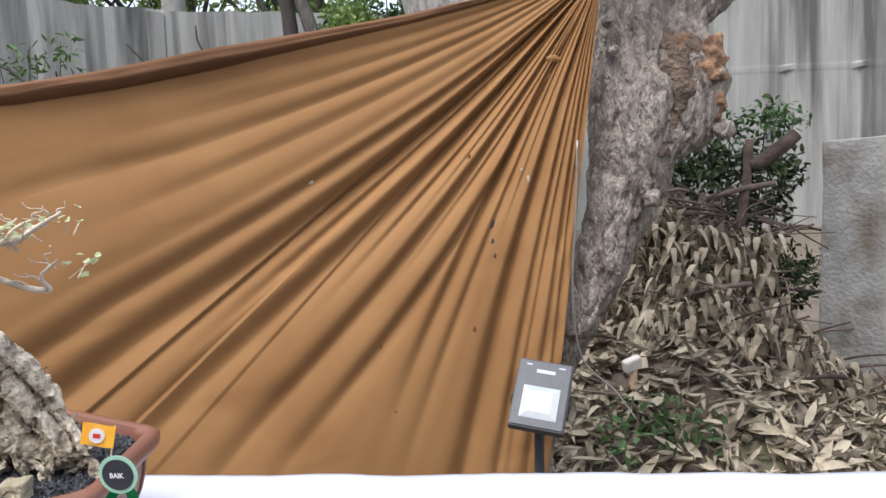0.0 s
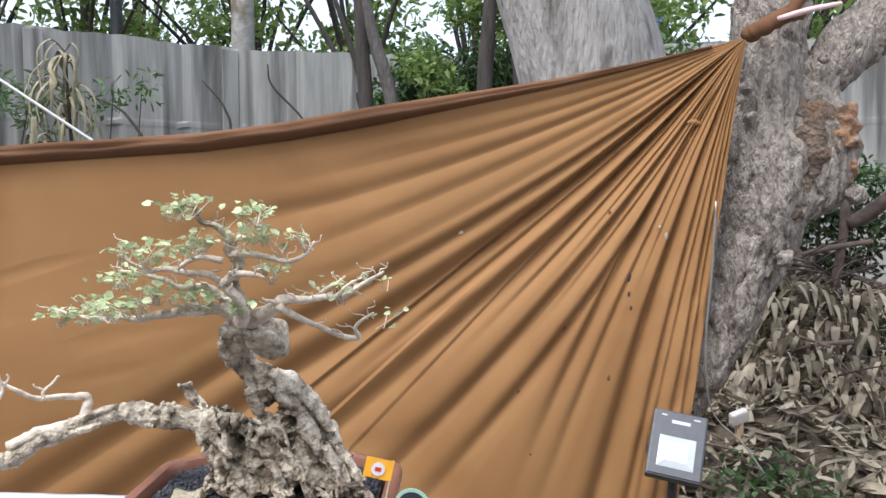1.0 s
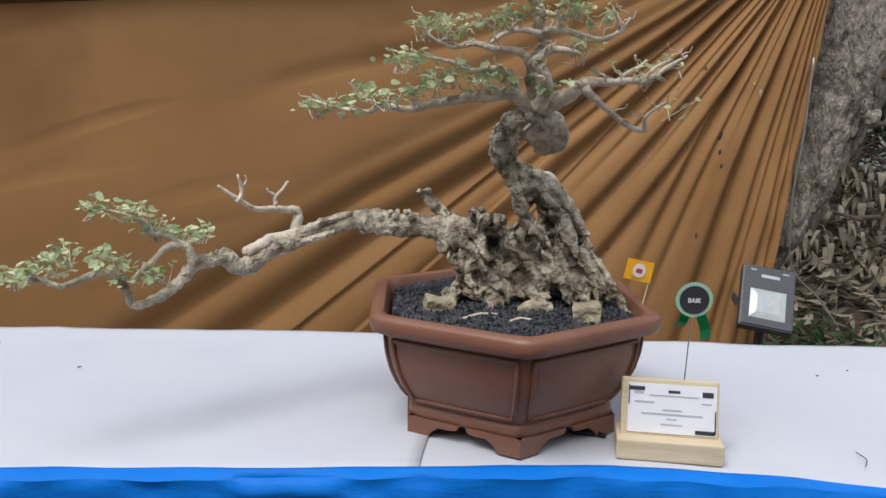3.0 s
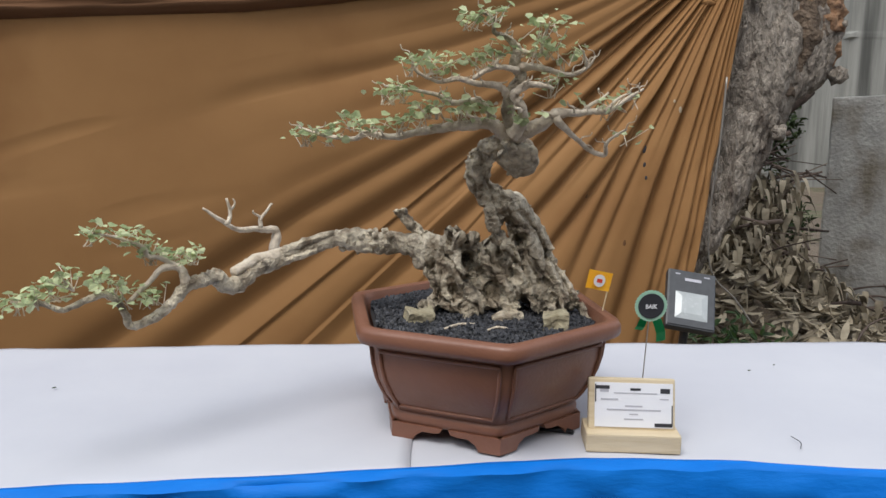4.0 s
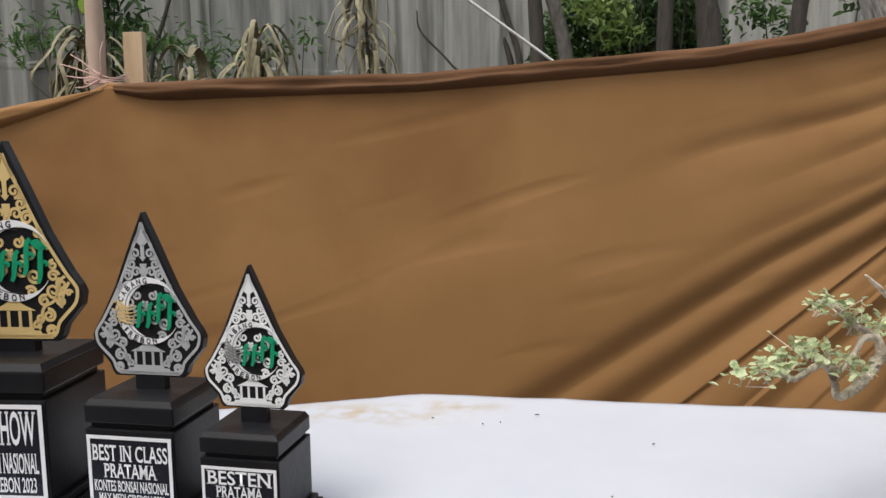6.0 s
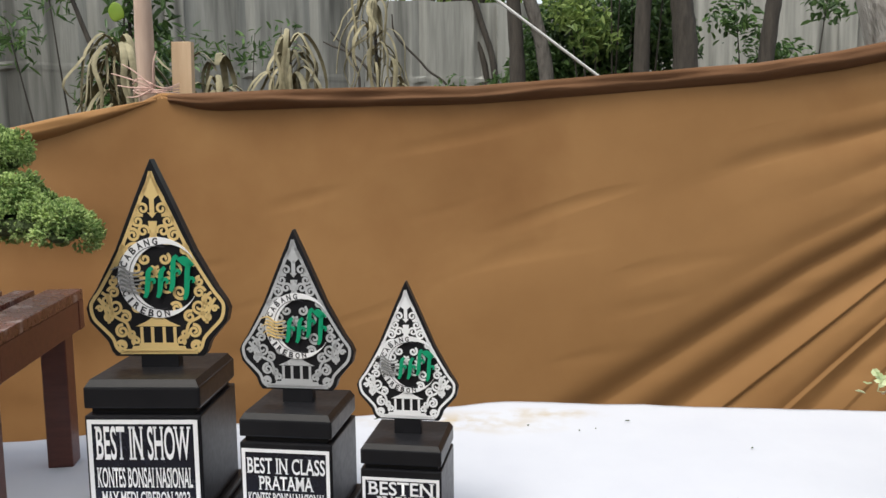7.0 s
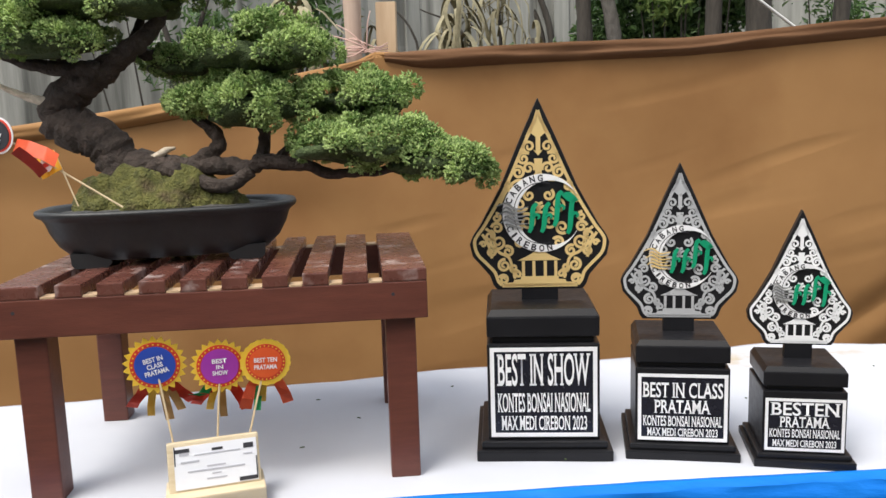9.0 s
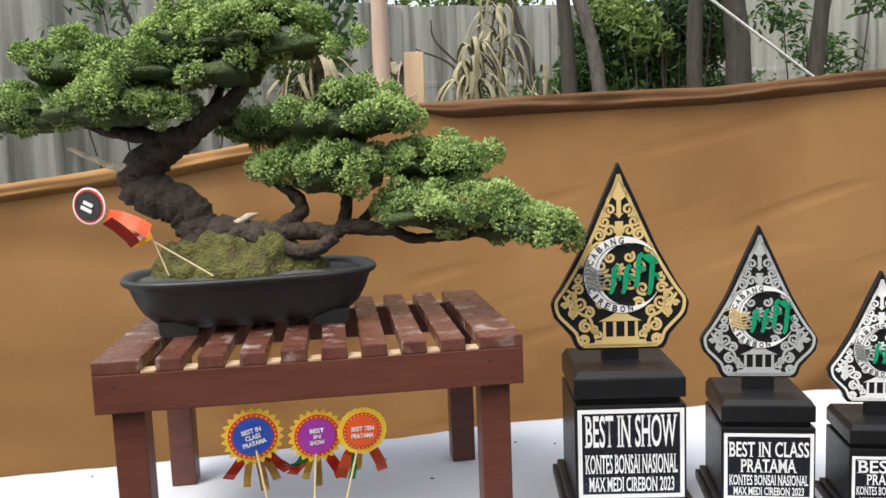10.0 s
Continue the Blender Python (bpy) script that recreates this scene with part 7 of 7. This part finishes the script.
for pts, mt, lab in (
        ([(-2.5, 16.0, -0.05, 0.07), (-2.62, 16.0, 2.8, 0.06), (-3.0, 16.0, 3.9, 0.055), (-3.8, 15.9, 5.4, 0.045)], "bark_far", "thin dark leaning stem before the wall"),
        ([(-2.32, 15.9, -0.05, 0.075), (-2.45, 15.9, 2.8, 0.065), (-2.72, 15.9, 3.9, 0.06), (-3.2, 15.8, 5.4, 0.045)], "bark_far", "thin dark leaning stem before the wall"),
        ([(-2.0, 12.0, -0.05, 0.13), (-2.03, 12.0, 2.5, 0.115), (-2.12, 12.0, 4.2, 0.1), (-2.1, 12.0, 6.5, 0.1)], "bark_far", "dark slender tree trunk before the wall"),
        ([(-1.4, 12.0, -0.05, 0.12), (-1.62, 12.0, 2.6, 0.11), (-1.98, 12.0, 4.0, 0.095), (-2.7, 12.0, 6.5, 0.1)], "bark_grey", "grey leaning tree trunk before the wall"),
        ([(-0.22, 11.6, -0.05, 0.13), (-0.3, 11.6, 2.8, 0.115), (-0.22, 11.6, 4.2, 0.1), (-0.1, 11.6, 6.5, 0.1)], "bark_far", "slender brown tree trunk before the wall"),
        ([(0.32, 11.6, -0.05, 0.2), (0.3, 11.6, 2.7, 0.175), (0.16, 11.6, 4.0, 0.14), (-0.1, 11.6, 6.5, 0.12)], "bark_far", "thick dark tree trunk before the wall"),
        ([(1.3, 12.0, -0.05, 0.13), (1.52, 12.0, 2.8, 0.115), (1.72, 12.0, 4.2, 0.1), (2.3, 12.0, 6.5, 0.08)], "bark_far", "dark leaning tree trunk by the concrete wall"),
        ([(-4.2, 15.3, -0.05, 0.03), (-3.3, 15.3, 2.3, 0.025), (-3.75, 15.3, 3.0, 0.022), (-4.3, 15.3, 3.6, 0.02), (-4.38, 15.3, 4.0, 0.012)], "bark_far", "thin curved dry stem against the wall"),
        ([(-5.2, 14.6, -0.05, 0.03), (-4.9, 14.6, 2.4, 0.025), (-5.0, 14.6, 3.1, 0.022), (-5.4, 14.6, 3.6, 0.012)], "bark_far", "thin curved dry stem against the wall"),
        ([(-7.9, 11.2, -0.05, 0.055), (-8.0, 11.2, 2.4, 0.045), (-8.25, 11.2, 3.3, 0.035), (-8.9, 11.2, 5.0, 0.02)], "bark_far", "thin bare sapling stem by the wall"),
        ([(-7.6, 11.3, -0.05, 0.05), (-7.7, 11.3, 2.3, 0.042), (-7.4, 11.3, 3.4, 0.03), (-6.9, 11.3, 4.6, 0.018)], "bark_far", "thin bare sapling stem by the wall"),
        ([(-3.2, 6.8, -0.05, 0.02), (-3.15, 6.8, 1.6, 0.016), (-3.35, 6.8, 2.15, 0.012), (-3.7, 6.8, 2.35, 0.006)], "bark_far", "thin drooping dry stem behind the cloth")):
    far_trunk("sapling" if pts[0][3] < 0.05 else "slim_tree", pts, mt, lab, 0.12, 10)


def far_tree(x, y, h, r, seed):
    """A tree beyond the wall: trunk, limbs and a broken crown of small leaves."""
    rng = random.Random(seed)
    root = thing("far_tree", pose(x, y, 0) @ Matrix.Diagonal((1.7, 1.7, 1.7, 1)), "leafy green tree beyond the boundary wall", "tree", "trees beyond the wall")
    b = limb([(0, 0, -0.05, 0.16), (0.1, 0, h * 0.4, 0.12), (0.0, 0.1, h * 0.75, 0.06)], 10, 6, None, 0.15)
    part("trunk", b, "bark_far", root, smooth=True)
    spots = []
    for _ in range(16):
        c = Vector((rng.gauss(0, r * 0.55), rng.gauss(0, r * 0.5), h * rng.uniform(0.38, 1.05)))
        part("limb", limb([(0.05, 0, h * 0.35, 0.05), (c.x * 0.5, c.y * 0.5, c.z * 0.75 + 0.1, 0.035), (*c, 0.012)], 6, 4, None, 0.1), "bark_far", root, smooth=True)
        q = rng.uniform(0.45, 0.85)
        for _ in range(190):
            d = Vector((rng.gauss(0, 1), rng.gauss(0, 1), rng.gauss(0, 0.7)))
            spots.append(c + d.normalized() * q * rng.random() ** 0.45)
    v, f = leaf_cloud(spots, 0.17, 0.42, 0.8, 0.2, rng)
    tagged(raw("crown", v, f, "crown", root), kind="stuff")


for k, (x, y, h, r) in enumerate(((-20, 20, 6, 2.2), (-15, 22.5, 6.5, 2.4), (-10.8, 21, 5.6, 2.0), (-7.2, 24, 6.6, 2.2), (-3.6, 21.5, 5.4, 1.6), (3.2, 22, 6.2, 2.0), (7.4, 20.5, 6.0, 2.2), (-12.8, 29, 8, 3), (-0.6, 28.5, 7, 2.4), (9.8, 28, 8, 3), (-23, 27, 8, 3))):
    far_tree(x, y, h, r, 50 + k)


def pole(name, x, y, r, h, material, label):
    root = thing(name, pose(x, y, 0), label, "pole")
    part("shaft", rod((0, 0, -0.05), (0, 0, h), r, 20, r * 0.85), material, root, smooth=True)


pole("concrete_pole", -6.16, 19.8, 0.3, 13, "concrete", "thick round grey concrete pole beyond the wall")
pole("steel_pole", -9.4, 20.0, 0.16, 12, "lamp_body", "dark steel pole beyond the wall")
bd = thing("far_building", pose(6.6, 38, 0), "distant narrow building painted bright blue behind the trees", "building")
part("walls", box(2.2, 4, 12, None, 0.05), "tarp", bd)
part("roof", box(2.6, 4.4, 0.3, pose(0, 0, 12), 0.05), "concrete", bd)


def posts():
    root = thing("bamboo_pole", pose(-3.335, 2.6, 0), "upright pinkish bamboo pole holding the cloth", "pole")
    b = tube([(0, 0, z) for z in np.linspace(-0.05, 3.5, 30)], [0.029 * (1.1 if k % 6 == 3 else 1.0) for k in range(30)], 14)
    part("cane", b, "bamboo_pole", root, smooth=True)
    root = thing("wooden_post", pose(-3.25, 2.66, 0), "short sawn wooden post beside the bamboo pole", "post")
    part("lath", box(0.072, 0.03, 1.79, pose(0, 0, 0, 0, 0.8, 0), 0.003), "lath", root)
    root = thing("tie_string", pose(-3.27, 2.52, 1.6), "pink plastic string tying the cloth to the pole", "string")
    rng = random.Random(2)
    for k in range(5):
        z = 0.0 + 0.01 * k
        b = limb([(-0.1, 0.05, z, 0.0022), (-0.05, -0.0, z + rng.uniform(-0.02, 0.02), 0.0025), (0.03, -0.005, z - 0.01 * k * 0.5, 0.0025), (0.06, 0.06, z, 0.002)], 6, 4, None, 0.0)
        part("strand", b, "string", root, smooth=True)
    for dx, dz in ((-0.12, 0.03), (-0.09, -0.01), (-0.14, 0.07), (-0.1, 0.1), (0.02, 0.14)):
        part("strand", limb([(0, -0.01, 0.02, 0.0025), (dx * 0.5, -0.025, dz * 0.7, 0.0025), (dx, -0.02, dz, 0.0015)], 6, 4, None, 0.0), "string", root, smooth=True)
    # gathered pleats of cloth under the string
    for a in (-150, -118, -70, -35, -5):
        c, s = math.cos(radians(a)), math.sin(radians(a))
        part("pleat", limb([(0.03, -0.015, -0.005, 0.009), (0.03 + 0.05 * c, -0.03, -0.005 + 0.04 * s, 0.008), (0.03 + 0.15 * c, -0.018, -0.005 + 0.1 * s, 0.003)], 8, 4, None, 0.1), "cloth", root, smooth=True)


posts()

rope = thing("guy_rope", pose(-3.33, 2.57, 2.75), "thin white guy rope running down behind the cloth", "rope")
part("line", tube([(0, 0, 0), (0.8, 0.14, -0.53), (1.62, 0.34, -1.12), (2.1, 0.5, -1.48)], [0.0055] * 4, 8), "rope", rope, smooth=True)


def dry_plant(x, y, z, n, seed, label):
    """Clump of limp dry strap leaves drooping from short stems."""
    rng = random.Random(seed)
    root = thing("withered_plant", pose(x, y, 0), label, "plant")
    part("stem", limb([(0, 0, -0.03, 0.016), (0.03, 0, z * 0.6, 0.013), (0, 0, z, 0.009)], 8, 5, None, 0.2), "bark_far", root, smooth=True)
    for k in range(n):
        a, l = rng.uniform(0, 6.283), rng.uniform(0.14, 0.36)
        c, s = math.cos(a), math.sin(a)
        z0 = z * rng.uniform(0.8, 1.03)
        w = rng.uniform(0.007, 0.017)
        q = rng.uniform(0.04, 0.2)
        pts = [(0, 0, z0), (c * q * 0.5, s * q * 0.5, z0 + 0.03 + 0.2 * q), (c * q, s * q, z0 - 0.02), (c * q * 1.1 + rng.gauss(0, 0.02), s * q * 1.1, z0 - l * 0.55), (c * q * 1.1 + rng.gauss(0, 0.045), s * q * 1.1 + rng.gauss(0, 0.02), z0 - l)]
        b = bmesh.new()
        rows = []
        cc = curve(pts, 3)
        for i, p in enumerate(cc):
            t = i / (len(cc) - 1)
            ww = w * (0.4 + 0.6 * math.sin(math.pi * min(1, 0.15 + t * 0.85)))
            rows.append([b.verts.new((p[0] - s * ww, p[1] + c * ww, p[2])), b.verts.new((p[0] + c * 0.006, p[1] + s * 0.006, p[2] + 0.004)), b.verts.new((p[0] + s * ww, p[1] - c * ww, p[2]))])
        for r0, r1 in zip(rows, rows[1:]):
            b.faces.new((r0[0], r0[1], r1[1], r1[0]))
            b.faces.new((r0[1], r0[2], r1[2], r1[1]))
        part("strap_leaf", b, "dry_strap", root, smooth=True)


dry_plant(-3.72, 3.2, 1.8, 80, 61, "withered plant with drooping pale dry leaves")
dry_plant(-3.05, 3.4, 1.82, 64, 62, "withered plant with drooping pale dry leaves")
dry_plant(-3.42, 3.5, 1.76, 40, 63, "withered plant with limp dry leaves")
dry_plant(-2.72, 4.2, 1.8, 16, 64, "thin withered plant with few dry leaves")
dry_plant(-2.95, 5.0, 2.35, 34, 65, "thin withered plant with few dry leaves")
leafy("vine", "leafy green vine climbing beside the bamboo pole", [(-3.72 + 0.05 * math.sin(2.0 * k), 3.35, 1.9 + 0.13 * k, 0.15) for k in range(7)] + [(-4.0 + 0.1 * k, 3.7, 1.65 + 0.12 * (k % 3), 0.14) for k in range(4)], 0.075, "bush", 66, 130)
lv = thing("yellow_leaf", pose(-3.74, 3.22, 2.0), "single bright yellow-green heart-shaped leaf", "leaf")
part("blade", ball((0, 0, 0), (0.035, 0.004, 0.04), 3, rough=0.2, freq=30), "fresh", lv, smooth=True)
pw = thing("torn_paper", pose(1.72, 3.72, 0.1, 20, 10, 30), "torn scrap of pale paper lying on the leaves", "paper")
b = ball((0, 0, 0), (0.12, 0.09, 0.012), 3, rough=0.7, freq=14)
part("scrap", b, "litter_white", pw)
br = thing("broken_tile", pose(0.84, 3.75, 0.42), "pale broken piece of wood by the tree foot", "debris")
part("piece", box(0.09, 0.04, 0.06, pose(0, 0, 0, 10, -15, 20), 0.012), "litter_white", br)
part("peg", rod((0, 0, -0.4), (0, 0, 0.02), 0.02, 8), "lath", br)

# ---- marks on the tables ----
rg = random.Random(77)
for k in range(26):
    x = rg.uniform(-3.9, 0.3)
    y = rg.uniform(interp(FRONT, x) + 0.05, interp(BACK, x) - 0.05)
    if -1.05 < x < -0.4 and y < 1.65:
        continue
    d = thing("leaf_crumb", pose(x, y, TOP + 0.0095, 0, 0, rg.uniform(0, 360)), "tiny dark leaf crumb on the white cloth", "crumb", "crumbs on the cloth")
    part("flake", ball((0, 0, 0), (rg.uniform(0.003, 0.007), 0.002, 0.0015), 1, rough=0.4, freq=200), "core", d)
hr = thing("curled_wire", pose(-0.22, 1.16, TOP + 0.004), "short curled dark wire on the cloth", "wire")
part("line", limb([(0.0, -0.02, 0.002, 0.0008), (0.012, 0.0, 0.004, 0.0008), (0.012, 0.03, 0.003, 0.0008)], 5, 5, None, 0.0), "dark_ink", hr)
